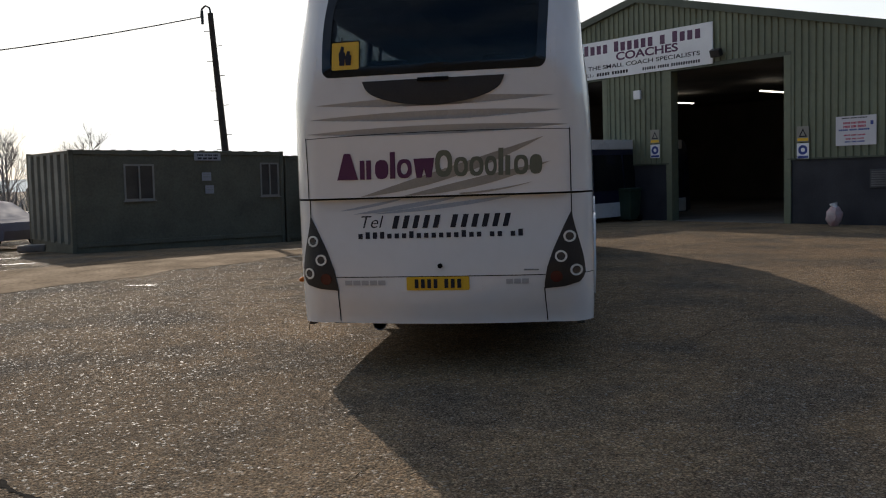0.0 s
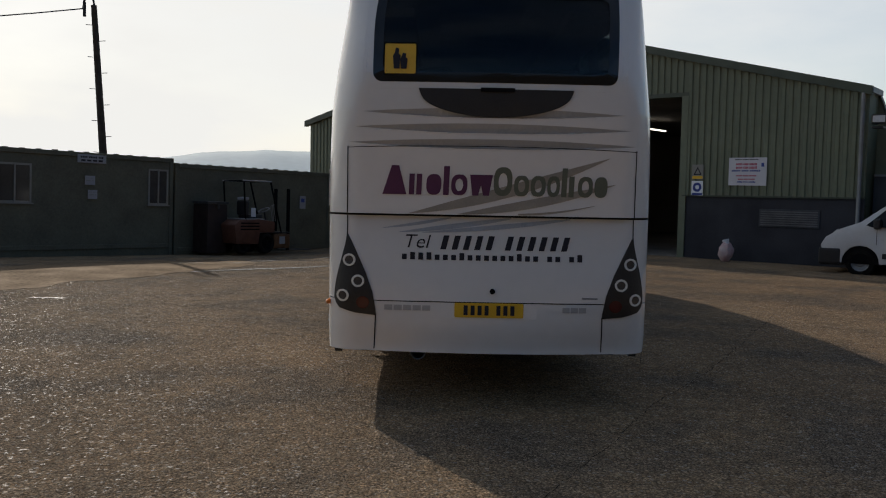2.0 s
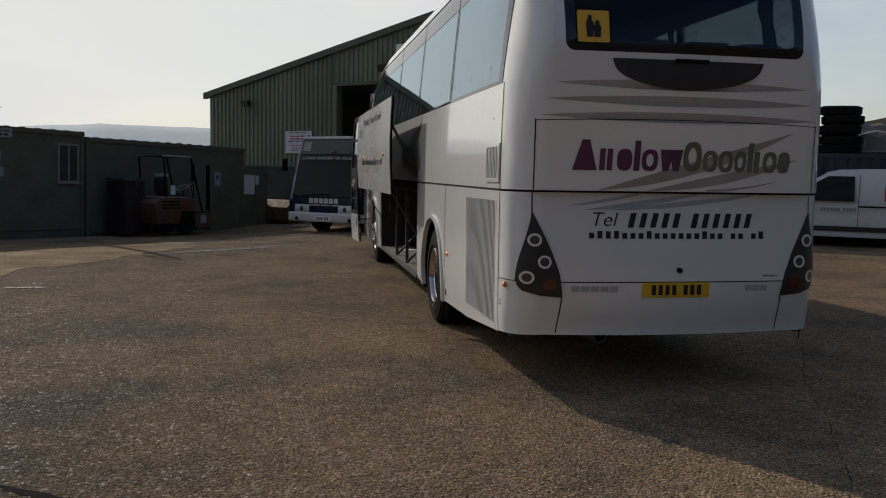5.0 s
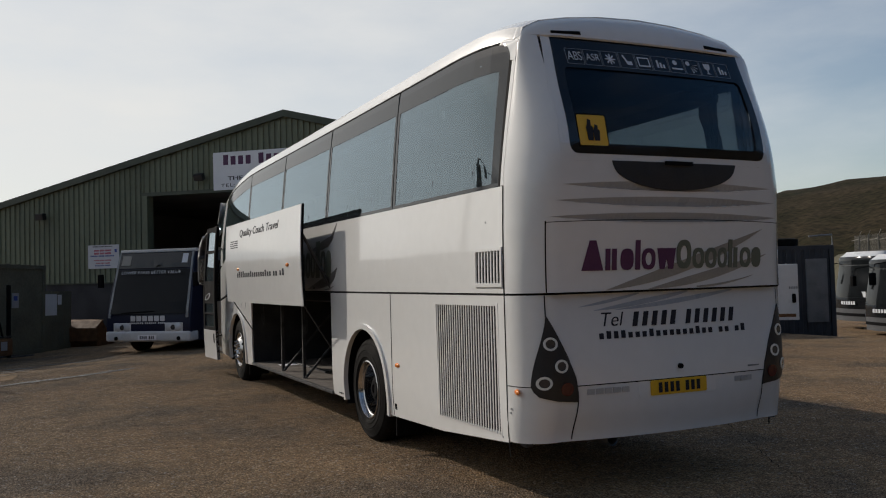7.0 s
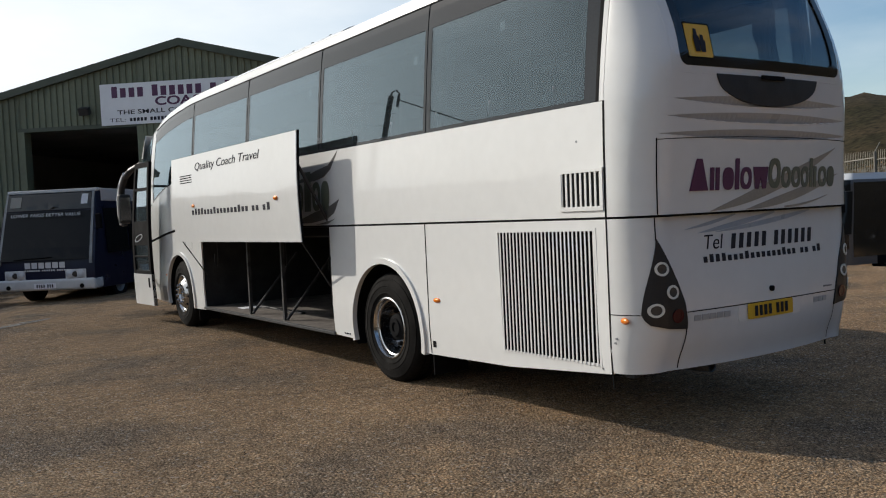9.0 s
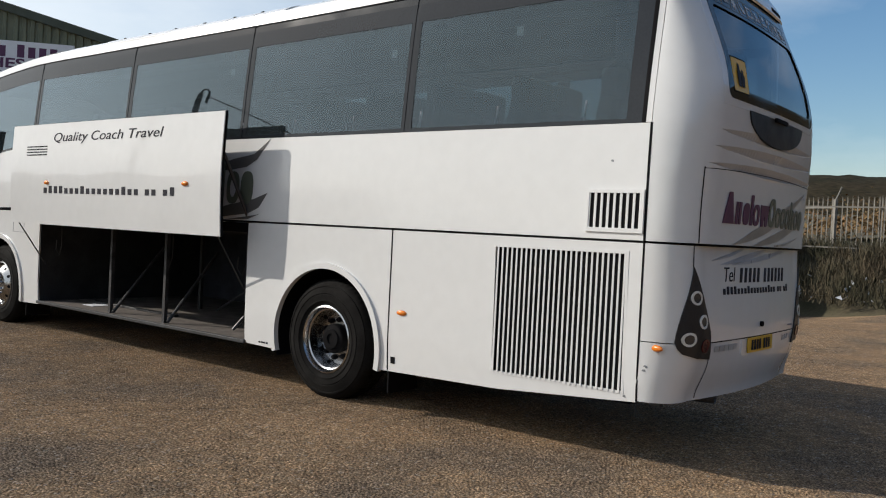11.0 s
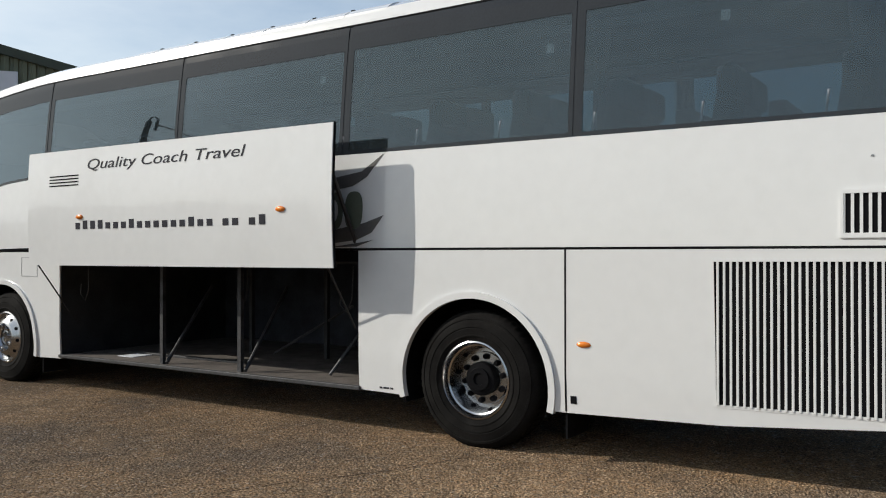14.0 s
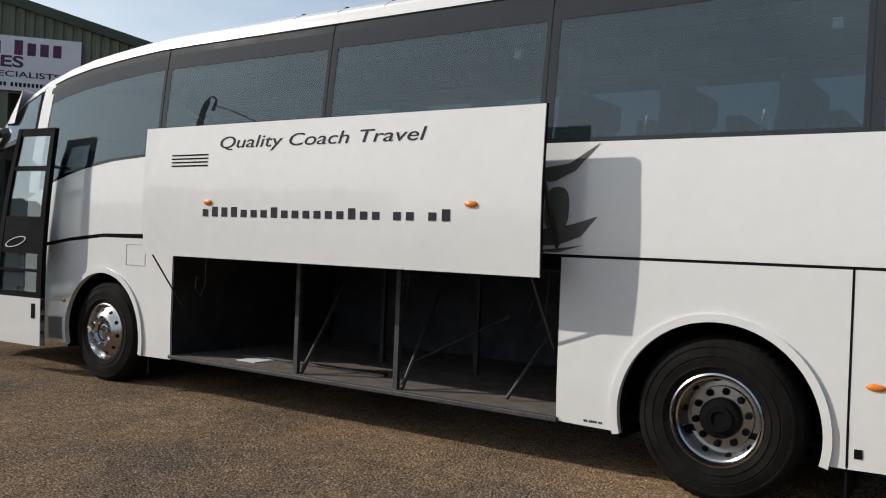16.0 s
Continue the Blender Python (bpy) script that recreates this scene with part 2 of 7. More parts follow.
M_seat = material("dark_seat_cloth", (0.03, 0.032, 0.042), 0.9, spread=0.25, scale=8, fine=90, bump=0.2)
M_curtain = material("grey_blue_curtain_cloth", (0.10, 0.105, 0.125), 0.9, spread=0.2, scale=6, fine=80)
M_trim = material("grey_interior_trim", (0.13, 0.132, 0.138), 0.7, spread=0.1)
M_purple = material("purple_vinyl", (0.085, 0.016, 0.075), 0.4, spread=0.08)
M_green = material("grey_green_vinyl", (0.12, 0.135, 0.10), 0.4, spread=0.08)
M_taupe = material("taupe_vinyl", (0.34, 0.31, 0.26), 0.35, spread=0.08, tint=(0.26, 0.24, 0.21))
M_charcoal = material("charcoal_vinyl", (0.11, 0.105, 0.10), 0.35, spread=0.1)
# grey that paints in the crease shade, and marks the embossed badges
M_tailgrey = material("grey_crease_vinyl", (0.40, 0.40, 0.395), 0.35, spread=0.06)
M_taupe2 = material("blue_grey_vinyl", (0.36, 0.40, 0.45), 0.35, spread=0.08)
M_ink = material("dark_lettering", (0.028, 0.028, 0.036), 0.6, spread=0.05, spec=0.12)
M_yellow = material("yellow_plate", (0.72, 0.42, 0.02), 0.4, spread=0.04)
M_orange = material("orange_reflector", (0.75, 0.20, 0.015), 0.25, spread=0.1)
M_red = material("red_lens", (0.085, 0.013, 0.012), 0.2, spread=0.1)
M_lens2 = material("clear_headlamp", (0.55, 0.57, 0.6), 0.1, spread=0.1, coat=0.5)
M_ring = material("pale_lamp_ring", (0.72, 0.71, 0.66), 0.3, spread=0.08)
M_lens = material("grey_lamp_lens", (0.075, 0.068, 0.066), 0.15, spread=0.2)
M_clad = material("green_profiled_cladding", (0.15, 0.17, 0.11), 0.55, spread=0.10, scale=0.5, fine=6, tint=(0.12, 0.135, 0.09))
M_cladtrim = material("dark_green_trim", (0.06, 0.075, 0.05), 0.5, spread=0.12)
M_navy = material("navy_painted_block", (0.022, 0.024, 0.034), 0.7, spread=0.2, scale=1.2, fine=25, bump=0.3)
M_dark = material("dark_workshop", (0.20, 0.18, 0.16), 0.85, spread=0.2, scale=0.6)
M_roof = material("grey_green_roof_sheet", (0.10, 0.115, 0.10), 0.6, spread=0.15, scale=0.6)
M_cabin = material("olive_cabin_paint", (0.125, 0.122, 0.088), 0.7, spread=0.16, scale=1.3, fine=20, tint=(0.095, 0.092, 0.070), spec=0.25)
M_frame = material("pale_window_frame", (0.24, 0.23, 0.205), 0.5, spread=0.08)
M_notice = material("white_notice_board", (0.58, 0.58, 0.62), 0.5, spread=0.05)
# white cabin signs with their shade in the colour; also dull grey trim
M_dimgrey = material("weathered_sign_board", (0.30, 0.31, 0.34), 0.6, spread=0.08)
M_board = material("white_sign_board", (0.78, 0.79, 0.82), 0.4, spread=0.04)
M_paper = material("paper_notice", (0.62, 0.64, 0.68), 0.7, spread=0.05)
M_wood = material("creosoted_pole_wood", (0.055, 0.042, 0.032), 0.85, spread=0.3, scale=6, fine=70, bump=0.4)
M_grey = material("weathered_grey_metal", (0.26, 0.27, 0.28), 0.5, metal=0.3, spread=0.15)
M_darkgrey = material("dark_grey_container_paint", (0.045, 0.05, 0.06), 0.6, spread=0.2, scale=1.5)
M_hill = material("heather_moor", (0.046, 0.033, 0.018), 0.95, spread=0.7, scale=0.05, fine=0.5, tint=(0.018, 0.018, 0.009), spec=0.05)
# distance haze is put into this pale base colour
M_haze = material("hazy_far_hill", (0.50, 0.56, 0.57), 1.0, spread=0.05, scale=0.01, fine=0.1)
M_bank = material("rough_grass_bank", (0.085, 0.066, 0.036), 0.95, spread=0.35, scale=0.8, fine=12, bump=0.6, tint=(0.05, 0.048, 0.022))
M_blue = material("dark_blue_bus_paint", (0.010, 0.013, 0.035), 0.35, spread=0.06, spec=0.3)
M_forklift = material("faded_red_orange_paint", (0.105, 0.036, 0.019), 0.6, spread=0.2, scale=5)
M_rust = material("rusty_orange_steel", (0.145, 0.062, 0.020), 0.7, spread=0.3, scale=6)
M_skin = material("dark_vehicle_glass", (0.010, 0.011, 0.013), 0.08, spread=0.1, rough_spread=0.03, spec=0.14)
M_tar = material("tar_filled_joint", (0.011, 0.009, 0.008), 0.95, spread=0.3, scale=8, fine=40, rough_spread=0.03, spec=0.05)


# ---- mesh helpers ----
def part(name, bm, mat, parent=None, label="", smooth=False):
    """Links a bmesh as ONE mesh object under a thing or a part."""
    bmesh.ops.recalc_face_normals(bm, faces=bm.faces[:])
    me = bpy.data.meshes.new(name)
    bm.to_mesh(me)
    bm.free()
    me.materials.append(mat)
    if smooth:
        for p in me.polygons:
            p.use_smooth = True
        me.set_sharp_from_angle(angle=radians(34))
    ob = new(name, me)
    if parent:
        ob.parent = parent
    if label:
        tagged(ob, label)
    return ob


def again(ob, m, parent=None):
    """Another object on the same mesh, at the pose m under the same parent."""
    o = new(ob.name.split(".")[0], ob.data)
    o.parent = parent or ob.parent
    o.matrix_basis = m
    return o


def thing(name, label, category, m=None, group="", kind=""):
    e = new(name)
    e.empty_display_size = 0.2
    if m is not None:
        e.matrix_basis = m
    return tagged(e, label, category, group, kind)


def box(bm, x0, x1, y0, y1, z0, z1, bevel=0.0, seg=2):
    vs = [bm.verts.new((x, y, z)) for x in (x0, x1) for y in (y0, y1) for z in (z0, z1)]
    fs = [bm.faces.new([vs[i] for i in f]) for f in ((0, 1, 3, 2), (4, 6, 7, 5), (0, 4, 5, 1), (2, 3, 7, 6), (0, 2, 6, 4), (1, 5, 7, 3))]
    if bevel:
        es = {e for f in fs for e in f.edges}
        bmesh.ops.bevel(bm, geom=list(es), offset=bevel, segments=seg, affect="EDGES", profile=0.6)
    return bm


def slab_box(*a, **k):
    return box(bmesh.new(), *a, **k)


def tube(bm, p0, p1, r0, r1=None, n=12):
    p0, p1 = Vector(p0), Vector(p1)
    r1 = r0 if r1 is None else r1
    q = (p1 - p0).to_track_quat("Z", "Y")
    rings = []
    for p, r in ((p0, r0), (p1, r1)):
        rings.append([bm.verts.new(p + q @ Vector((r * math.cos(a), r * math.sin(a), 0))) for a in (2 * math.pi * i / n for i in range(n))])
    for i in range(n):
        bm.faces.new((rings[0][i], rings[0][(i + 1) % n], rings[1][(i + 1) % n], rings[1][i]))
    bm.faces.new(rings[0][::-1])
    bm.faces.new(rings[1])
    return bm


def pipe(bm, pts, r, n=8):
    """A round bar through points."""
    pts = [Vector(p) for p in pts]
    rings = []
    for i, p in enumerate(pts):
        d = (pts[min(i + 1, len(pts) - 1)] - pts[max(i - 1, 0)]).normalized()
        q = d.to_track_quat("Z", "Y")
        rings.append([bm.verts.new(p + q @ Vector((r * math.cos(a), r * math.sin(a), 0))) for a in (2 * math.pi * k / n for k in range(n))])
    for a, b in zip(rings, rings[1:]):
        off = min(range(n), key=lambda k: (b[k].co - a[0].co).length)
        for k in range(n):
            bm.faces.new((a[k], a[(k + 1) % n], b[(k + 1 + off) % n], b[(k + off) % n]))
    bm.faces.new(rings[0][::-1])
    bm.faces.new(rings[-1])
    return bm


def lathe(bm, prof, n=40, axis="x"):
    """Turns a closed profile of (radius, along) round the axis."""
    rings = []
    for r, a in prof:
        ring = []
        for i in range(n):
            c, s = r * math.cos(2 * math.pi * i / n), r * math.sin(2 * math.pi * i / n)
            ring.append(bm.verts.new({"x": (a, c, s), "y": (c, a, s), "z": (c, s, a)}[axis]))
        rings.append(ring)
    for a, b in zip(rings, rings[1:]):
        for i in range(n):
            bm.faces.new((a[i], a[(i + 1) % n], b[(i + 1) % n], b[i]))
    return bm


def span(a, b, n):
    return [a + (b - a) * i / n for i in range(n + 1)]


def skin(bm, f, us, vs, t=0.0):
    """A sheet f(u, v, off) over a grid, closed to a slab of thickness t inwards."""
    lay = [[[bm.verts.new(f(u, v, o)) for v in vs] for u in us] for o in ((0.0, -t) if t else (0.0,))]
    nu, nv = len(us), len(vs)
    for g in lay:
        for i in range(nu - 1):
            for j in range(nv - 1):
                bm.faces.new((g[i][j], g[i + 1][j], g[i + 1][j + 1], g[i][j + 1]))
    if t:
        a, b = lay
        rim = [(i, 0) for i in range(nu)] + [(nu - 1, j) for j in range(1, nv)] + [(i, nv - 1) for i in range(nu - 2, -1, -1)] + [(0, j) for j in range(nv - 2, 0, -1)]
        for (i, j), (k, l) in zip(rim, rim[1:] + rim[:1]):
            bm.faces.new((a[i][j], a[k][l], b[k][l], b[i][j]))
    return bm


def plate(bm, outline, f, t, holes=(), fine=0.0):
    """A flat outline (u, v) with holes, laid on f(u, v, off) and closed to a slab of thickness t."""
    tmp = bmesh.new()
    edges = []
    for loop in (outline, *holes):
        vs = [tmp.verts.new((u, v, 0)) for u, v in loop]
        edges += [tmp.edges.new((a, b)) for a, b in zip(vs, vs[1:] + vs[:1])]
    bmesh.ops.triangle_fill(tmp, use_beauty=True, edges=edges)
    if fine:
        for _ in range(4):
            long = [e for e in tmp.edges if e.calc_length() > fine]
            if not long:
                break
            bmesh.ops.subdivide_edges(tmp, edges=long, cuts=1)
            bmesh.ops.triangulate(tmp, faces=[fc for fc in tmp.faces if len(fc.verts) > 3])
    tmp.verts.index_update()
    co = [(v.co.x, v.co.y) for v in tmp.verts]
    faces = [[v.index for v in fc.verts] for fc in tmp.faces]
    rim = [(e.verts[0].index, e.verts[1].index) for e in tmp.edges if len(e.link_faces) == 1]
    tmp.free()
    top = [bm.verts.new(f(u, v, 0.0)) for u, v in co]
    for fc in faces:
        bm.faces.new([top[i] for i in fc])
    if t:
        low = [bm.verts.new(f(u, v, -t)) for u, v in co]
        for fc in faces:
            bm.faces.new([low[i] for i in reversed(fc)])
        for a, b in rim:
            bm.faces.new((top[a], top[b], low[b], low[a]))
    return bm


def table(x, rows):
    for (a, fa), (b, fb) in zip(rows, rows[1:]):
        if x <= b:
            k = max(0.0, (x - a) / (b - a))
            return fa + (fb - fa) * k
    return rows[-1][1]


def smooth(k):
    k = min(1.0, max(0.0, k))
    return k * k * (3 - 2 * k)


def lettering(name, text, height, mat, parent, m, stretch=1.0, width=None, slant=0.0, bold=0.0):
    """Raised writing in the built-in font, centred, on the local x-y plane of m."""
    cu = bpy.data.curves.new(name, "FONT")
    cu.body, cu.size, cu.extrude, cu.shear = text, height * 1.39, 0.0012, slant
    cu.offset = bold * height if bold else 0.0 if "Q" in text else -0.008 * height
    cu.align_x, cu.align_y = "CENTER", "CENTER"
    tmp = bpy.data.objects.new(name, cu)
    me = bpy.data.meshes.new_from_object(tmp)
    bpy.data.objects.remove(tmp)
    bpy.data.curves.remove(cu)
    me.materials.append(mat)
    if width:
        xs = [v.co.x for v in me.vertices]
        stretch = width / (max(xs) - min(xs))
    for v in me.vertices:
        v.co.x *= stretch
    ob = new(name, me)
    ob.parent, ob.matrix_basis = parent, m
    return ob


def lettering_on(name, text, height, mat, parent, f, u, v, width, slant=0.0, flip=1):
    """Writing laid on the surface f(u, v, off), centred at (u, v); flip -1 runs against u."""
    ob = lettering(name, text, height, mat, parent, Matrix.Identity(4), width=width, slant=slant)
    for vert in ob.data.vertices:
        x, y, z = vert.co
        vert.co = f(u + flip * x, v + y, 0.0022 + z)
    return ob


def bars(bm, f, u0, u1, v0, v1, words, slant=0.0, gap=0.25, t=0.003, tall=None):
    """Plain upright bars in groups, one a character, as stand-ins for writing. words: characters a word."""
    n = sum(words) + 0.7 * (len(words) - 1)
    w = (u1 - u0) / n
    u = u0
    for k, count in enumerate(words):
        for c in range(count):
            top = v1
            if tall is not None:
                top = v0 + (v1 - v0) * tall[k][c]
            s = slant * (top - v0)
            a, b = u + w * gap / 2, u + w * (1 - gap / 2)
            plate(bm, [(a, v0), (b, v0), (b + s, top), (a + s, top)], f, t)
            u += w
        u += 0.7 * w
    return bm


def bar_row(name, f, u0, u1, v0, v1, words, mat, parent, slant=0.0, gap=0.25, t=0.003, tall=None):
    """The same bars, each a part of its own."""
    n = sum(words) + 0.7 * (len(words) - 1)
    w = (u1 - u0) / n
    u = u0
    for k, count in enumerate(words):
        for c in range(count):
            top = v1 if tall is None else v0 + (v1 - v0) * tall[k][c]
            s = slant * (top - v0)
            a, b = u + w * gap / 2, u + w * (1 - gap / 2)
            part(name, plate(bmesh.new(), [(a, v0), (b, v0), (b + s, top), (a + s, top)], f, t), mat, parent)
            u += w
        u += 0.7 * w


def holed_wall(bm, x0, x1, z0, z1, y0, y1, holes):
    """A wall of boxes round rectangular openings (a, b, low, high), sorted along x."""
    x = x0
    for a, b, lo, hi in holes:
        box(bm, x, a, y0, y1, z0, z1)
        box(bm, a, b, y0, y1, z0, lo)
        box(bm, a, b, y0, y1, hi, z1)
        x = b
    box(bm, x, x1, y0, y1, z0, z1)
    bmesh.ops.remove_doubles(bm, verts=bm.verts[:], dist=0.0005)
    return bm


# ---- ground ----
def ground_z(x, y):
    return -0.26 * smooth((y - 11) / 10) * smooth((1.5 - x) / 7) - 0.60 * smooth((x - 13.0) / 3.5) * smooth((y - 1.0) / 6.0)


def build_ground():
    bm = bmesh.new()
    near = [-60, -40, -30, -24] + [float(v) for v in range(-20, 31)] + [34, 40, 50, 70]
    far = [-2500, -1200, -500, -200, -100]
    xs = far + near + [-v for v in far[::-1]]
    ys = far + near + [-v for v in far[::-1]]
    skin(bm, lambda x, y, o: Vector((x, y, ground_z(x, y))), xs, ys)
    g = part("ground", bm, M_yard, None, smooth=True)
    tagged(g, "worn brown-grey aggregate concrete yard with oil stains", "ground", kind="structure")


build_ground()


# ---- coach ----
REAR_W, FRONT_W = 3.375, 9.77
HALF = [(0.30, 1.235), (0.6, 1.253), (1.6, 1.255), (2.0, 1.25), (2.3, 1.24), (2.85, 1.194), (3.2, 1.158), (3.41, 1.131), (3.49, 1.105), (3.555, 1.08), (3.62, 0.95), (3.67, 0.70), (3.705, 0.40), (3.72, 0.0)]
TOP = [(0.0, 3.61), (0.35, 3.645), (0.5, 3.68), (0.8, 3.72), (1.2, 3.745), (2.5, 3.735), (4.0, 3.725), (8.6, 3.72), (9.2, 3.71), (9.75, 3.665), (10.3, 3.605), (10.72, 3.53), (11.2, 3.395), (11.65, 3.20), (12.0, 2.98), (12.3, 2.73), (12.6, 2.4)]


def rise(y, z):
    return z if z <= 2.3 else 2.3 + (z - 2.3) * (table(y, TOP) - 2.3) / 1.42


def tail_in(z):
    return 0.13 * smooth((z - 2.3) / 1.1)


def tail_half(z):
    if z > 2.3:
        z = 2.3 + (z - 2.3) * 1.42 / (table(0.36, TOP) - 2.3)
    return table(z, HALF) - 0.36 * tail_in(z)


def half(y, z):
    w = table(z, HALF)
    if y < 0.9:
        w -= tail_in(z) * ((0.9 - y) / 0.9) ** 2
    if y < 0.36:
        w -= 0.30 * (1 - math.sqrt(max(0.0, 1 - ((0.36 - y) / 0.34) ** 2)))
    if y > 11.6:
        w *= max(0.0, 1 - min(1.0, (y - 11.6) / 1.02) ** 4) ** 0.25
    return w


def side_near(y, z, off=0.0):
    return Vector((-half(y, z) - off, y, rise(y, z)))


def side_far(y, z, off=0.0):
    return Vector((half(y, z) + off, y, rise(y, z)))


def rear(x, z, off=0.0):
    """The tail: a bowed face that rounds into the sides."""
    w = tail_half(z)
    xc = w - 0.30
    X = abs(x)
    tuck = 0.05 * smooth((0.72 - z) / 0.25) - 0.04 * smooth((z - 1.6) / 0.8) + 0.38 * smooth((z - 2.5) / 1.3)
    if z < 1.517:
        tuck += 0.045 * smooth((z - 0.75) / 0.9) * 1.25
    bow = 0.03 + 0.06 * smooth((0.98 - z) / 0.5)
    if X <= xc:
        y, nx = bow * (X / xc) ** 2, 0.0
    else:
        k = min(1.0, (X - xc) / 0.30)
        y, nx = bow + (0.36 - bow) * (1 - math.sqrt(1 - k * k)), k
        q = smooth((z - 1.5) / 0.9)
        tuck *= math.sqrt(1 - k * k) * q + (1 - k) * (1 - q)
    ny = math.sqrt(max(0.0, 1 - nx * nx))
    if x > 0:
        X *= 1 + 0.045 * smooth((z - 2.5) / 0.8)
    return Vector((math.copysign(X + nx * off, x), y - ny * off + tuck, z))


CREASES = ((2.25, 0.98), (2.137, 1.04), (2.022, 1.085))


def rear_ribs(x, z, off=0.0):
    """The tail with its three pressed creases under the rear window."""
    dz = 0.0
    for zc, lim in CREASES:
        if abs(x) < lim:
            swell = 1 - (x / lim) ** 2
            d = (z - zc - 0.035 * (1 - swell)) / (0.004 + 0.068 * swell)
            if 0 < d < 1:
                dz -= 0.030 * swell * (1 - d) ** 1.3
            elif -0.25 < d <= 0:
                dz += 0.004 * swell * (1 + d / 0.25)
    return rear(x, z, off + dz)


def rear_stations():
    left = [-(0.955 + 0.30 * math.cos(radians(a))) for a in range(0, 91, 9)]
    mid = span(-0.955, 0.955, 24)
    return left[:-1] + mid + [-v for v in left[:-1][::-1]]


def rear_row(f):
    """Stations are given at the full half width; narrower heights pull them in."""
    def g(x, z, off):
        w = tail_half(z)
        return f(x - math.copysign(1.255 - w, x) if abs(x) >= 0.955 else x * (w - 0.30) / 0.955, z, off)
    return g


def arch(c, r, z0, n=40, grow=0.0):
    a0 = math.asin((z0 - 0.50) / r)
    return [(c - (r + grow) * math.cos(a), 0.50 + (r + grow) * math.sin(a)) for a in span(a0, math.pi - a0, n)]


def seam_z(y):
    return table(y, [(0, 1.52), (9.2, 1.53), (9.8, 1.52), (10.4, 1.46), (10.95, 1.38), (12.4, 1.2)])


def sill_z(y):
    return table(y, [(0, 2.31), (8.6, 2.335), (9.15, 2.345), (9.7, 2.31), (10.2, 2.24), (10.6, 2.15), (10.95, 2.04), (11.3, 1.90), (12.4, 1.5)])


def build_wheel(coach, y, sgn, front):
    """Outer face towards sgn in x; the hub is the wheel's own mesh, with tyre, rim and nuts under it."""
    c = pose(sgn * 1.16, y, 0.518, 0, 0, 0 if sgn > 0 else 180)
    bm = bmesh.new()
    if front:
        lathe(bm, [(0.0, 0.075), (0.06, 0.075), (0.085, 0.066), (0.095, 0.04), (0.10, -0.02), (0.0, -0.02)], 28)
    else:
        lathe(bm, [(0.0, -0.012), (0.045, -0.012), (0.048, 0.0), (0.085, 0.0), (0.09, -0.012), (0.122, -0.02), (0.13, -0.03), (0.132, -0.10), (0.132, -0.16), (0.0, -0.16)], 28)
    hub = part("wheel", bm, M_chrome if front else M_gap, coach, "polished alloy wheel" if front else "deep-dish wheel with black hub", smooth=True)
    hub.matrix_basis = c
    bm = bmesh.new()
    lathe(bm, [(0.292, 0.035), (0.305, 0.06), (0.335, 0.072), (0.338, 0.078), (0.346, 0.078), (0.349, 0.074), (0.395, 0.077), (0.398, 0.072), (0.404, 0.072), (0.407, 0.076), (0.43, 0.07), (0.462, 0.058), (0.464, 0.063), (0.476, 0.058), (0.478, 0.05), (0.487, 0.045), (0.508, 0.025), (0.520, -0.005), (0.521, -0.045), (0.508, -0.048), (0.508, -0.060), (0.522, -0.063), (0.522, -0.11), (0.508, -0.113), (0.508, -0.125), (0.521, -0.128), (0.520, -0.20), (0.50, -0.235), (0.36, -0.25), (0.292, -0.22), (0.285, -0.1), (0.292, 0.035)], 180)
    for v in bm.verts:
        r = math.hypot(v.co.y, v.co.z)
        if r > 0.44:
            k = 1 + 0.025 * smooth((r - 0.44) / 0.07)
            if r > 0.5 and round(math.atan2(v.co.z, v.co.y) / (2 * math.pi) * 180) % 3 == 0:
                k *= 0.988
            v.co.y *= k
            v.co.z *= k
    part("tyre", bm, M_tyre, hub, smooth=True)
    bm = bmesh.new()
    if front:
        lathe(bm, [(0.30, 0.06), (0.285, 0.066), (0.272, 0.045), (0.262, 0.03), (0.235, 0.045), (0.19, 0.085), (0.165, 0.10), (0.12, 0.098), (0.10, 0.07), (0.10, -0.03), (0.285, -0.03), (0.30, 0.06)], 48)
    else:
        lathe(bm, [(0.30, 0.062), (0.288, 0.068), (0.277, 0.05), (0.270, 0.02), (0.258, 0.012), (0.255, -0.08), (0.235, -0.12), (0.205, -0.118), (0.20, -0.09), (0.115, -0.085), (0.115, -0.13), (0.28, -0.16), (0.30, 0.062)], 48)
    rim = part("rim", bm, M_chrome, hub, "mirror-polished rim", smooth=True)
    rim.data.polygons.foreach_set("use_smooth", [True] * len(rim.data.polygons))
    nut = None
    for i in range(10):
        a = 2 * math.pi * (i + 0.3) / 10
        r, x = (0.142, 0.10) if front else (0.172, -0.086)
        m = pose(x, r * math.cos(a), r * math.sin(a))
        if nut is None:
            bm = bmesh.new()
            lathe(bm, [(0.0, 0.034), (0.016, 0.034), (0.023, 0.018), (0.026, -0.01), (0.0, -0.01)], 8)
            nut = part("wheel_nut", bm, M_chrome if front else M_gap, hub)
            nut.matrix_basis = m
        else:
            again(nut, m)
    hole = None
    for i in range(10):
        a = 2 * math.pi * (i + 0.8) / 10
        r, x, tilt = (0.222, 0.054, 38) if front else (0.246, -0.098, -60)
        m = Matrix.Rotation(a, 4, "X") @ pose(x, r, 0, 0, 0, tilt)
        if hole is None:
            bm = bmesh.new()
            lathe(bm, [(0.0, 0.004), (0.020, 0.004), (0.022, -0.004), (0.0, -0.004)], 12)
            hole = part("hand_hole", bm, M_gap, hub)
            hole.matrix_basis = m
        else:
            again(hole, m)
    return hub


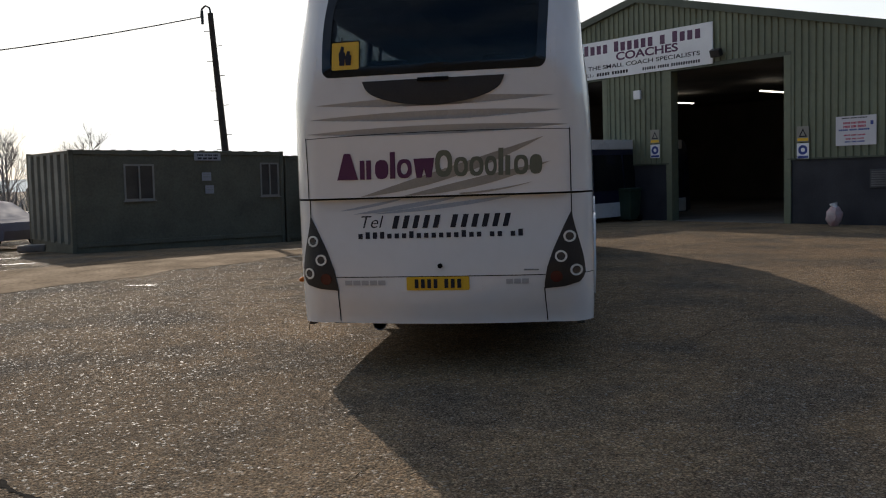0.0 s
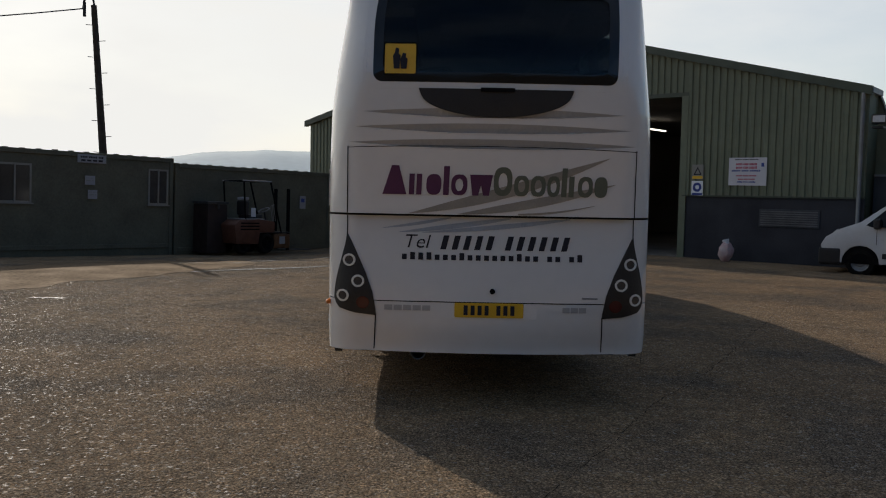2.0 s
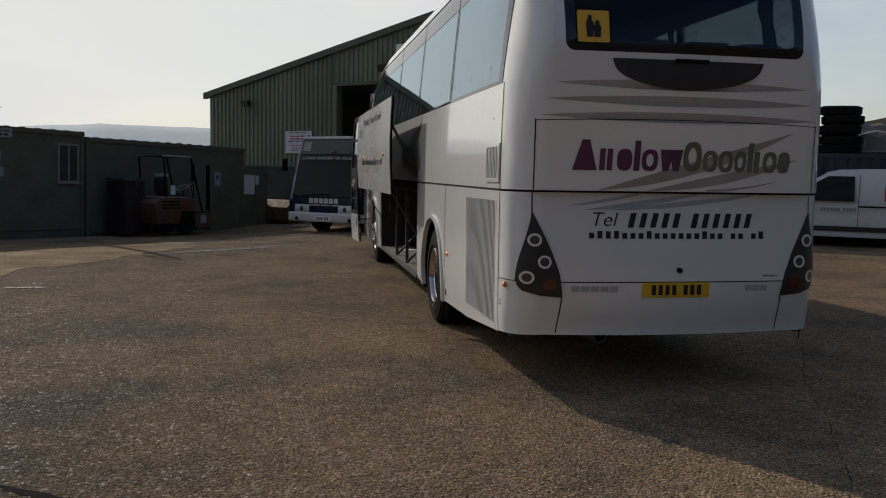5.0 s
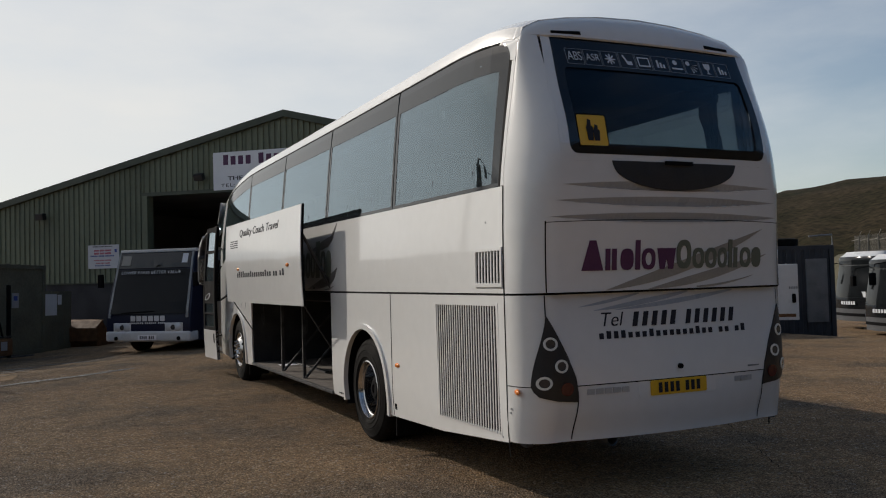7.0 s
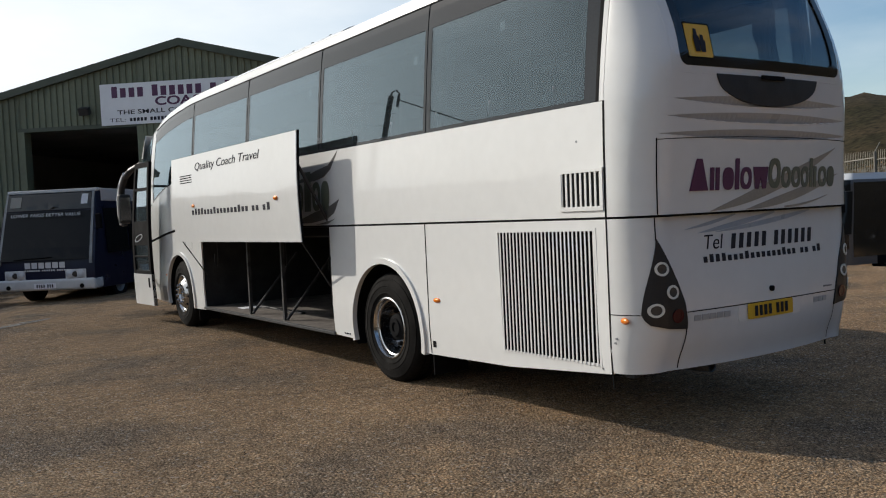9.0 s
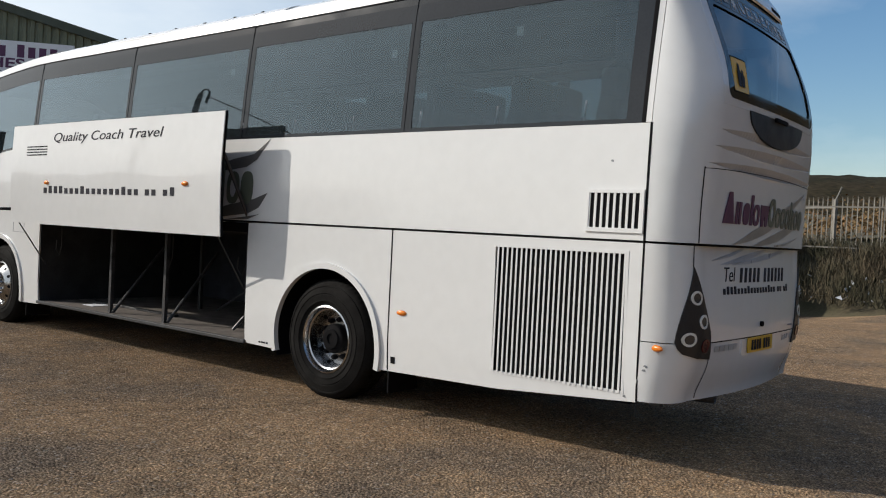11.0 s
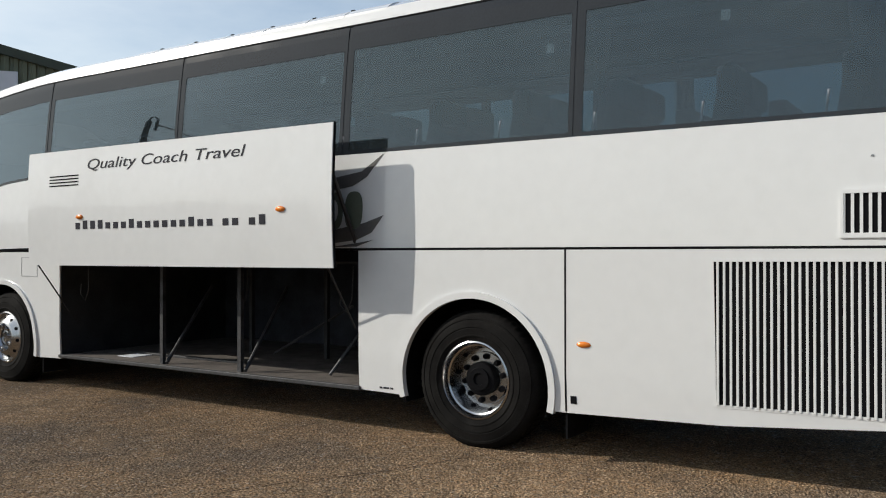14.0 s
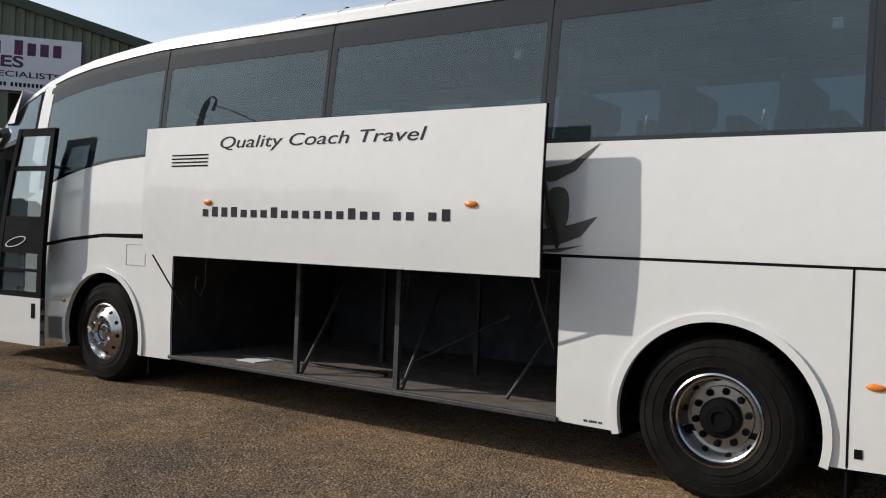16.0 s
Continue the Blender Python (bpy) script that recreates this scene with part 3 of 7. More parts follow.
def build_slats(name, parent, y0, y1, z0, z1, n, depth=0.002, duty=0.40):
    """Upright louvre slats over a dark opening in the near side."""
    step = (y1 - y0) / n
    bm = slab_box(-0.003, depth, -step * duty / 2, step * duty / 2, z0, z1, 0.002, 1)
    first = part(name, bm, M_white, parent)
    for i in range(n + 1):
        m = pose(-1.253, y0 + step * i, 0, 0, 0, 0)
        if i == 0:
            first.matrix_basis = m
        else:
            again(first, m)


def build_seat(parent):
    bm = bmesh.new()
    box(bm, -0.22, 0.22, -0.05, 0.07, 0.35, 1.12, 0.045, 3)
    for v in bm.verts:
        if v.co.z > 0.9:
            v.co.x *= 0.82
        v.co.y -= 0.16 * max(0.0, v.co.z - 0.35)
    s = part("passenger_seat", bm, M_seat, parent, "dark cloth coach seat", smooth=True)
    part("cushion", slab_box(-0.22, 0.22, 0.0, 0.45, 0.30, 0.43, 0.04, 2), M_seat, s)
    b2 = bmesh.new()
    box(b2, -0.19, 0.19, -0.20, -0.04, 1.0, 1.22, 0.05, 3)
    part("headrest", b2, M_seat, s, smooth=True)
    part("seat_belt", pipe(bmesh.new(), [(-0.235, 0.02, 0.98), (-0.24, 0.05, 0.72), (-0.235, 0.16, 0.50)], 0.010, 6), M_dimgrey, s, "grey seat belt strap")
    return s


def build_coach():
    coach = thing("coach", "white touring coach with open luggage flap and open entrance door", "coach")
    T = 0.025
    st = rear_stations()

    # tail shell
    bm = skin(bmesh.new(), rear_row(rear), st, [0.47, 0.50, 0.55, 0.62, 0.72, 0.865], T)
    part("rear_bumper", bm, M_white, coach, smooth=True)
    bm = skin(bmesh.new(), rear_row(rear), st, span(0.872, 1.512, 6), T)
    part("engine_lid", bm, M_white, coach, "white lower engine lid with contact lettering", smooth=True)
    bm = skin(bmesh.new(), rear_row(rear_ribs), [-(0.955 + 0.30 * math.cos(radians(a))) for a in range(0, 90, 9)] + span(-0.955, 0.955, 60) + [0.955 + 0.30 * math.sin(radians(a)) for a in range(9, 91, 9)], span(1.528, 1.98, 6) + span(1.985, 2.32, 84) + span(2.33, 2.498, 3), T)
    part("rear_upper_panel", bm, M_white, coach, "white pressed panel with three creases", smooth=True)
    zs = span(2.498, 3.424, 13)
    for s in (-1, 1):
        bm = skin(bmesh.new(), lambda u, z, o: rear(s * (tail_half(z) - (tail_half(z) - 0.95) * u * u), z, o), span(0, 1, 14), zs, T)
        part("rear_corner", bm, M_white, coach, smooth=True)
    # rear glass with a border
    bm = skin(bmesh.new(), lambda x, z, o: rear(x, z, o - 0.006), span(-0.93, 0.93, 16), span(2.49, 3.425, 7), 0.006)
    part("rear_window", bm, M_rearglass, coach, "dark tinted rear window", smooth=True)
    def rr(x0, x1, z0, z1, r, top=None):
        pts = []
        low, top = r, r if top is None else top
        for cx, cz, a0, r in ((x1 - low, z0 + low, -90, low), (x1 - top, z1 - top, 0, top), (x0 + top, z1 - top, 90, top), (x0 + low, z0 + low, 180, low)):
            for a in span(a0, a0 + 90, 6):
                x = cx + r * math.cos(radians(a))
                z = cz + r * math.sin(radians(a))
                pts.append((x, z))
        return pts
    def lean(x, z):
        """The pane narrows a little towards the roof."""
        x0, x1 = -0.90 + 0.045 * smooth((z - 2.9) / 0.55), 0.915 - 0.01 * smooth((z - 2.7) / 0.6)
        return x0 + (x + 0.935) / 1.87 * (x1 - x0)
    bm = bmesh.new()
    plate(bm, [(-0.955, 2.455)] + [(x, 2.455) for x in span(-0.955, 0.955, 20)[1:-1]] + [(0.955, 2.455), (0.955, 3.43)] + [(x, 3.43) for x in span(0.955, -0.955, 20)[1:-1]] + [(-0.955, 3.43)], lambda x, z, o: rear(lean(x * (1.06 if abs(x) > 0.94 else 1), z), z, o + 0.002), 0.004, [rr(-0.935, 0.935, 2.505, 3.424, 0.07, 0.015)], fine=0.15)
    part("window_surround", bm, M_white, coach)
    bm = bmesh.new()
    plate(bm, rr(-0.935, 0.935, 2.505, 3.424, 0.07, 0.015), lambda x, z, o: rear(lean(x, z), z, o + 0.004), 0.004, [rr(-0.86, 0.86, 2.58, 3.17, 0.05)], fine=0.15)
    part("glass_border", bm, M_frit, coach)
    rim = [side_near(0.43, z) for z in (3.45, 3.49, 3.52, 3.555, 3.59, 3.62, 3.65, 3.67, 3.69, 3.705)] + [Vector((0, 0.43, rise(0.43, 3.72)))]
    def lip(x, k, o):
        """A rounded brow from the top of the rear glass up to the roof."""
        a = rear(x, 3.424, 0.03 * (1 - smooth((abs(x) - 0.75) / 0.28)))
        xt = abs(x) * (-rim[0].x) / tail_half(3.424)
        zt = table(-xt, [(p.x, p.z) for p in rim]) + 0.003
        c = Vector((math.copysign((abs(a.x) + xt) / 2, x), a.y + 0.02, a.z + 0.82 * (zt - a.z)))
        b = Vector((math.copysign(xt, x), 0.43, zt))
        return a * (1 - k) ** 2 + c * (2 * k * (1 - k)) + b * k * k + Vector((0, -o, o))
    w0 = tail_half(3.424)
    bm = skin(bmesh.new(), lip, [w0 * math.sin(radians(d)) for d in range(-90, 91, 5)], span(0, 1, 9), 0.012)
    part("roof_lip", bm, M_white, coach, smooth=True)
    for x in (-0.72, 0.68):
        part("vent_slot", plate(bmesh.new(), [(x - 0.12, 3.436), (x + 0.12, 3.436), (x + 0.12, 3.456), (x - 0.12, 3.456)], lambda u, v, o: lip(u, (v - 3.424) * 4.5, 0) + Vector((0, -0.004 - o, 0)), 0.004), M_gap, coach)
    # handle recess under the window
    out = [(x, 2.46) for x in span(-0.56, 0.59, 16)] + [(0.59 - 0.01, 2.43)] + [(0.015 + 0.56 * math.cos(a), 2.43 - 0.175 * math.sin(a)) for a in span(0.15, math.pi - 0.15, 24)] + [(-0.55, 2.43)]
    part("boot_recess", plate(bmesh.new(), out, lambda u, v, o: rear(u, v, o + 0.012), 0.02, fine=0.1), M_black, coach, "black crescent recess")
    part("boot_handle", plate(bmesh.new(), [(-0.10, 2.44), (0.15, 2.44), (0.15, 2.468), (-0.10, 2.468)], lambda u, v, o: rear(u, v, o + 0.03), 0.02), M_gap, coach)
    # panel gaps on the tail
    F = lambda u, v, o: rear(u, v, o + 0.0025)
    def strip(pts, w=0.008, f=F, vert=False):
        bm = bmesh.new()
        a = [(u - (w / 2 if vert else 0), v - (0 if vert else w / 2)) for u, v in pts]
        b = [(u + (w / 2 if vert else 0), v + (0 if vert else w / 2)) for u, v in pts]
        rows = [[bm.verts.new(f(u, v, 0)) for u, v in r] for r in (a, b)]
        for i in range(len(pts) - 1):
            bm.faces.new((rows[0][i], rows[0][i + 1], rows[1][i + 1], rows[1][i]))
        part("panel_gap", bm, M_gap, coach)
    strip([(x, 1.52) for x in span(-1.25, 1.25, 40)], 0.016)
    for s in (-1, 1):
        strip([(s * 1.085, z) for z in span(1.53, 2.03, 6)], 0.008, vert=True)
        strip([(s * 1.085, z) for z in span(1.36, 1.51, 4)], 0.008, vert=True)
        strip([(s * (0.86 + 0.015 * k), 0.765 - 0.28 * k) for k in span(0, 1, 6)], 0.009, vert=True)
    strip([(x, 2.03 - 0.02 * (x / 1.085) ** 2 + 0.01) for x in span(-1.085, 1.085, 30)], 0.005)
    strip([(x, 0.868) for x in span(-0.86, 0.86, 30)], 0.006)
    # tail lamps
    for s in (-1, 1):
        tri = [(1.085, 1.375)] + [(1.085 + 0.095 * smooth(k) ** 0.8, 1.375 - 0.50 * k) for k in span(0.1, 1, 8)] + [(1.165, 0.835), (1.135, 0.80), (1.02, 0.77), (0.86, 0.755), (0.862, 0.80), (0.885, 0.93), (0.94, 1.08), (1.01, 1.23), (1.06, 1.33)]
        lamp = part("tail_lamp", plate(bmesh.new(), [(s * u, v) for u, v in tri], lambda u, v, o: rear(u, v, o + 0.010), 0.014, fine=0.05), M_black, coach, "black teardrop tail lamp cluster")
        for u, v, kind in ((1.062, 1.172, 0), (0.995, 1.015, 1), (1.108, 0.90, 1), (0.957, 0.853, 2)):
            for nm, ro, ri, mt, lift in (("lamp_ring", 0.047, 0.032, M_ring if kind < 2 else M_red, 0.014), ("lens", 0.033, 0.0, M_red if kind == 2 else M_lens, 0.011)):
                bm = bmesh.new()
                outer = [(s * u + ro * math.cos(a), v + ro * math.sin(a)) for a in span(0, 2 * math.pi, 24)[:-1]]
                hole = [[(s * u + ri * math.cos(a), v + ri * math.sin(a)) for a in span(0, 2 * math.pi, 24)[:-1]]] if ri else ()
                plate(bm, outer, lambda p, q, o: rear(p, q, o + lift + 0.004), 0.006, hole)
                part(nm, bm, mt, lamp)
    # number plate recess, plate, lock, exhaust
    part("plate_recess", plate(bmesh.new(), rr(-0.36, 0.36, 0.745, 0.86, 0.02), lambda u, v, o: rear(u, v, o + 0.003), 0.004), M_white, coach)
    npl = part("number_plate", plate(bmesh.new(), rr(-0.263, 0.257, 0.757, 0.866, 0.012), lambda u, v, o: rear(u, v, o + 0.012), 0.006), M_yellow, coach, "yellow number plate with dark bars")
    bar_row("character", lambda u, v, o: rear(u, v, o + 0.015), -0.205, 0.20, 0.775, 0.848, (4, 3), M_ink, npl, gap=0.42)
    bar_row("badge", lambda u, v, o: rear(u, v, o + 0.004), -0.80, -0.44, 0.80, 0.84, (5,), M_tailgrey, coach, gap=0.15)
    bar_row("badge", lambda u, v, o: rear(u, v, o + 0.004), 0.55, 0.74, 0.80, 0.84, (3,), M_tailgrey, coach, gap=0.15)
    part("maker_mark", plate(bmesh.new(), [(0.70, 0.905), (0.82, 0.905), (0.82, 0.915), (0.70, 0.918)], lambda u, v, o: rear(u, v, o + 0.003), 0.003), M_grey, coach)
    bm = bmesh.new()
    lathe(bm, [(0.0, -0.012), (0.02, -0.012), (0.02, 0.01), (0.0, 0.01)], 16, "y")
    k = part("lock", bm, M_gap, coach)
    k.matrix_basis = pose(0.02, 0.0, 0.955)
    bm = bmesh.new()
    lathe(bm, [(0.048, -0.10), (0.056, -0.105), (0.058, -0.09), (0.058, 0.40), (0.044, 0.40), (0.044, -0.06), (0.048, -0.10)], 24, "y")
    e = part("exhaust_pipe", bm, M_sill, coach, "sooty steel tail pipe", smooth=True)
    e.matrix_basis = pose(-0.55, 0.21, 0.462, 0, 0, 10)
    for x in (-1.16, 1.14):
        part("towing_foot", slab_box(x - 0.03, x + 0.03, 0.22, 0.30, 0.44, 0.475, 0.008), M_black, coach)

    # tail lettering: plain blocks for the name, number and address
    F3 = lambda u, v, o: rear(u, v, o + 0.004)
    def swoosh(pts_top, pts_bot, mat, f=F3):
        part("swoosh", plate(bmesh.new(), pts_top + pts_bot[::-1], f, 0.003, fine=0.15), mat, coach)
    def arc(x0, x1, za, zb, zc, n=14):
        return [(x0 + (x1 - x0) * k, (1 - k) ** 2 * za + 2 * k * (1 - k) * zb + k * k * zc) for k in span(0, 1, n)]
    swoosh(arc(-0.62, 0.88, 1.535, 1.76, 1.97), arc(-0.62, 0.88, 1.532, 1.58, 1.968), M_taupe)
    swoosh(arc(-0.25, 0.93, 1.535, 1.67, 1.775), arc(-0.25, 0.93, 1.532, 1.532, 1.773), M_taupe)
    swoosh(arc(0.20, 0.78, 1.545, 1.555, 1.615), arc(0.20, 0.78, 1.532, 1.532, 1.613), M_taupe)
    swoosh(arc(-0.82, -0.30, 1.42, 1.47, 1.51), arc(-0.82, -0.30, 1.418, 1.43, 1.500), M_taupe2)
    swoosh(arc(-0.70, 0.15, 1.39, 1.47, 1.511), arc(-0.70, 0.15, 1.388, 1.40, 1.500), M_taupe2)
    swoosh(arc(-0.52, 0.60, 1.39, 1.46, 1.511), arc(-0.52, 0.60, 1.388, 1.395, 1.500), M_taupe2)
    # grey bands put the shade of each crease into colour
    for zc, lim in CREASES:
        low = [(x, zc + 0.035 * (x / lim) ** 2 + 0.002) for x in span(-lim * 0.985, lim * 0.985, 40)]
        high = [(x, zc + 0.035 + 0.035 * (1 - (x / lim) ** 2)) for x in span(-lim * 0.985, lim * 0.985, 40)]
        part("crease_stripe", plate(bmesh.new(), low + high[::-1], lambda u, v, o: rear_ribs(u, v, o + 0.004), 0.003, fine=0.06), M_tailgrey, coach, "grey band that paints in the shade of the crease")
    F5 = lambda u, v, o: rear(u, v, o + 0.007)
    def blocks(x0, widths, heights, kinds, z0, h, mat, f, slant=0.0, flip=1):
        """Plain tilted shapes for the name: w wedge, v cup, r ring, b bar, s oval."""
        x = x0
        for w, t, k in zip(widths, heights, kinds):
            if k == ".":
                x += flip * w
                continue
            hh, sh = h * t, lambda u, v: (u + flip * slant * (v - z0), v)
            a, b = x + w * 0.05, x + w * 0.95
            if flip < 0:
                a, b = x - w * 0.05, x - w * 0.95
            c, rx, rz = (a + b) / 2, abs(b - a) / 2, hh / 2
            holes = ()
            if k == "w":
                out_ = [(a, z0), (b, z0), (c + rx * 0.30, z0 + hh), (c - rx * 0.30, z0 + hh)]
            elif k == "v":
                out_ = [(c - rx * 0.72, z0), (c - rx * 0.22, z0), (c, z0 + hh * 0.5), (c + rx * 0.22, z0), (c + rx * 0.72, z0), (c + rx, z0 + hh), (c - rx, z0 + hh)]
            elif k == "b":
                out_ = [(c - rx * 0.8, z0), (c + rx * 0.8, z0), (c + rx * 0.8, z0 + hh), (c - rx * 0.8, z0 + hh)]
            else:
                out_ = [(c + rx * math.copysign(abs(math.cos(q)) ** 0.75, math.cos(q)), z0 + rz + rz * math.copysign(abs(math.sin(q)) ** 0.75, math.sin(q))) for q in span(0, 2 * math.pi, 24)[:-1]]
                if k == "r":
                    holes = [[(c + rx * 0.48 * math.cos(q), z0 + rz + rz * 0.6 * math.sin(q)) for q in span(0, 2 * math.pi, 16)[:-1]]]
            part("name_block", plate(bmesh.new(), [sh(*q) for q in out_], f, 0.003, [[sh(*q) for q in hl] for hl in holes]), mat, coach)
            x += flip * w
        return x
    blocks(-0.83, (0.20, 0.055, 0.055, 0.02, 0.125, 0.06, 0.135, 0.19), (1, 0.72, 0.72, 0.0, 0.72, 1, 0.72, 0.72), "wbb.sbrv", 1.675, 0.215, M_purple, F5, 0.03)
    blocks(0.0, (0.155, 0.125, 0.125, 0.105, 0.055, 0.055, 0.015, 0.125, 0.11), (1, 0.72, 0.72, 0.72, 1, 0.72, 0.0, 0.72, 0.72), "rrrrbb.rs", 1.675, 0.215, M_green, F5, 0.03)
    lettering_on("lettering", "Tel", 0.105, M_ink, coach, rear, -0.565, 1.318, 0.19, 0.25)
    bar_row("number_bar", F3, -0.40, 0.60, 1.265, 1.37, (5, 6), M_ink, coach, slant=0.25, gap=0.5)
    bar_row("address_bar", F3, -0.68, 0.71, 1.185, 1.24, (17, 2, 2), M_ink, coach, gap=0.42, tall=((0.75, 1, 0.95, 1, 0.72, 0.72, 0.72, 1, 0.72, 0.72, 0.72, 0.72, 0.72, 0.72, 1, 0.72, 0.72), (0.72, 0.72), (0.72, 1)))
    # rear window stickers
    F6 = lambda u, v, o: rear(u, v, o + 0.006)
    st_ = part("school_sticker", plate(bmesh.new(), rr(-0.815, -0.585, 2.565, 2.79, 0.012), F6, 0.005), M_yellow, coach, "yellow square school bus sign")
    part("sticker_edge", plate(bmesh.new(), rr(-0.825, -0.575, 2.555, 2.80, 0.014), lambda u, v, o: rear(u, v, o + 0.0045), 0.003), M_gap, coach)
    for cx, h in ((-0.725, 0.16), (-0.672, 0.12)):
        shape = [(cx - 0.022, 2.60), (cx + 0.02, 2.60), (cx + 0.026, 2.60 + h * 0.62), (cx + 0.012, 2.60 + h * 0.72), (cx + 0.014, 2.60 + h * 0.95), (cx - 0.01, 2.60 + h), (cx - 0.018, 2.60 + h * 0.75), (cx - 0.03, 2.60 + h * 0.6)]
        part("sign_shape", plate(bmesh.new(), shape, lambda u, v, o: rear(u, v, o + 0.008), 0.002), M_ink, st_)
    for i in range(10):
        x = -0.762 + 0.154 * i
        fr = part("icon_tile", plate(bmesh.new(), rr(x + 0.004, x + 0.150, 3.20, 3.33, 0.006), F6, 0.003, [rr(x + 0.008, x + 0.146, 3.204, 3.326, 0.005)]), M_grey, coach)
        if i < 2:
            lettering_on("lettering", ("ABS", "ASR")[i], 0.075 if i == 0 else 0.06, M_paper, fr, lambda a, b, o: rear(a, b, o + 0.006), x + 0.077, 3.265, 0.12)
        else:
            cx, cz = x + 0.077, 3.265
            bm = bmesh.new()
            G = lambda u, v, o: rear(u, v, o + 0.007)
            if i == 2:
                for a in range(0, 180, 45):
                    c, s_ = math.cos(radians(a)), math.sin(radians(a))
                    plate(bm, [(cx - 0.045 * c - 0.005 * s_, cz - 0.045 * s_ + 0.005 * c), (cx + 0.045 * c - 0.005 * s_, cz + 0.045 * s_ + 0.005 * c), (cx + 0.045 * c + 0.005 * s_, cz + 0.045 * s_ - 0.005 * c), (cx - 0.045 * c + 0.005 * s_, cz - 0.045 * s_ - 0.005 * c)], G, 0.002)
            elif i == 3:
                plate(bm, [(cx - 0.04, cz + 0.045), (cx - 0.025, cz + 0.045), (cx, cz - 0.005), (cx + 0.04, cz - 0.005), (cx + 0.04, cz - 0.035), (cx - 0.005, cz - 0.035)], G, 0.002)
            elif i == 4:
                plate(bm, rr(cx - 0.055, cx + 0.055, cz - 0.04, cz + 0.04, 0.006), G, 0.002, [rr(cx - 0.045, cx + 0.045, cz - 0.028, cz + 0.03, 0.005)])
            elif i == 6:
                plate(bm, rr(cx - 0.03, cx + 0.01, cz + 0.005, cz + 0.045, 0.018), G, 0.002)
                plate(bm, rr(cx - 0.05, cx + 0.055, cz - 0.035, cz - 0.02, 0.004), G, 0.002)
            elif i == 7:
                plate(bm, rr(cx - 0.055, cx - 0.015, cz + 0.01, cz + 0.05, 0.018), G, 0.002)
                for a in (-75, -50, -25, 0):
                    c, s_ = math.cos(radians(a)), math.sin(radians(a))
                    o0 = (cx - 0.02, cz + 0.02)
                    plate(bm, [(o0[0] + 0.02 * c, o0[1] + 0.02 * s_), (o0[0] + 0.075 * c, o0[1] + 0.075 * s_), (o0[0] + 0.075 * c + 0.008, o0[1] + 0.075 * s_ + 0.004)], G, 0.002)
            elif i == 8:
                plate(bm, [(cx - 0.035, cz + 0.045), (cx - 0.025, cz), (cx - 0.005, cz - 0.012), (cx - 0.005, cz - 0.035), (cx - 0.025, cz - 0.045), (cx + 0.025, cz - 0.045), (cx + 0.005, cz - 0.035), (cx + 0.005, cz - 0.012), (cx + 0.025, cz), (cx + 0.035, cz + 0.045)], G, 0.002)
            else:
                bars(bm, G, cx - 0.04, cx + 0.045, cz - 0.035, cz + 0.03, (3,), gap=0.4, t=0.002, tall=((1, 0.7, 0.5),))
            part("icon", bm, M_paper, fr)

    # sides
    for f, near in ((side_near, True), (side_far, False)):
        # lower panels
        def lower(name, outline, holes=(), label=""):
            part(name, plate(bmesh.new(), outline, f, 0.02, holes, fine=0.22), M_white, coach, label, smooth=True)
        grill = [(0.47, 0.515), (1.545, 0.505), (1.56, 1.435), (0.48, 1.44)]
        lower("engine_panel", [(0.365, 0.46), (1.5, 0.375), (2.598, 0.35), (2.598, 1.512), (0.365, 1.512)], [grill] if near else ())
        lower("wheel_panel", [(2.606, 0.35)] + arch(REAR_W, 0.648, 0.35) + [(4.48, 0.36), (4.48, 1.512), (2.606, 1.512)])
        if not near:
            lower("locker_door", [(4.49, 0.36), (8.66, 0.35), (8.66, 1.512), (4.49, 1.512)])
        a = arch(FRONT_W, 0.64, 0.33)
        lower("front_wheel_panel", [(8.67, 0.34)] + a + [(11.25, 0.36), (11.25, 1.33), (10.95, 1.37), (10.4, 1.45), (9.8, 1.51), (8.67, 1.512)])
        for c in (REAR_W, FRONT_W):
            ro = 0.648 if c == REAR_W else 0.64
            bm = bmesh.new()
            outl = arch(c, ro - 0.004, 0.345) + arch(c, ro - 0.004, 0.345, grow=0.052)[::-1]
            plate(bm, outl, lambda u, v, o: f(u, v, o + 0.022), 0.05)
            part("wheel_arch", bm, M_white, coach, "raised white arch lip")
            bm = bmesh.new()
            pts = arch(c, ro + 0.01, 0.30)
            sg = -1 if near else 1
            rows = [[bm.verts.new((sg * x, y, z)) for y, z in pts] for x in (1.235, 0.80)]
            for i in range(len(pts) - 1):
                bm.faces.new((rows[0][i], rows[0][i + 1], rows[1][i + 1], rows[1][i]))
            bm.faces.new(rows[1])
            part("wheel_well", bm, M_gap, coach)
        # waist panel
        ys = span(0.365, 11.25, 42)
        bm = skin(bmesh.new(), lambda y, k, o: f(y, seam_z(y) + 0.008 + k * (sill_z(y) - seam_z(y) - 0.012), o), ys, span(0, 1, 5), 0.02)
        part("waist_panel", bm, M_white, coach, "long white waist panel", smooth=True)
        bm = skin(bmesh.new(), lambda y, k, o: f(y, seam_z(y) - 0.010 + 0.018 * k, o - 0.004), span(0.365, 11.25, 40), [0, 1], 0.01)
        part("side_gap", bm, M_gap, coach)
        if near:
            bm = skin(bmesh.new(), lambda y, k, o: f(y, seam_z(y) + 0.006 + 0.022 * k, o + 0.006), span(8.9, 11.25, 24), [0, 1], 0.008)
            part("side_trim", bm, M_frit, coach)
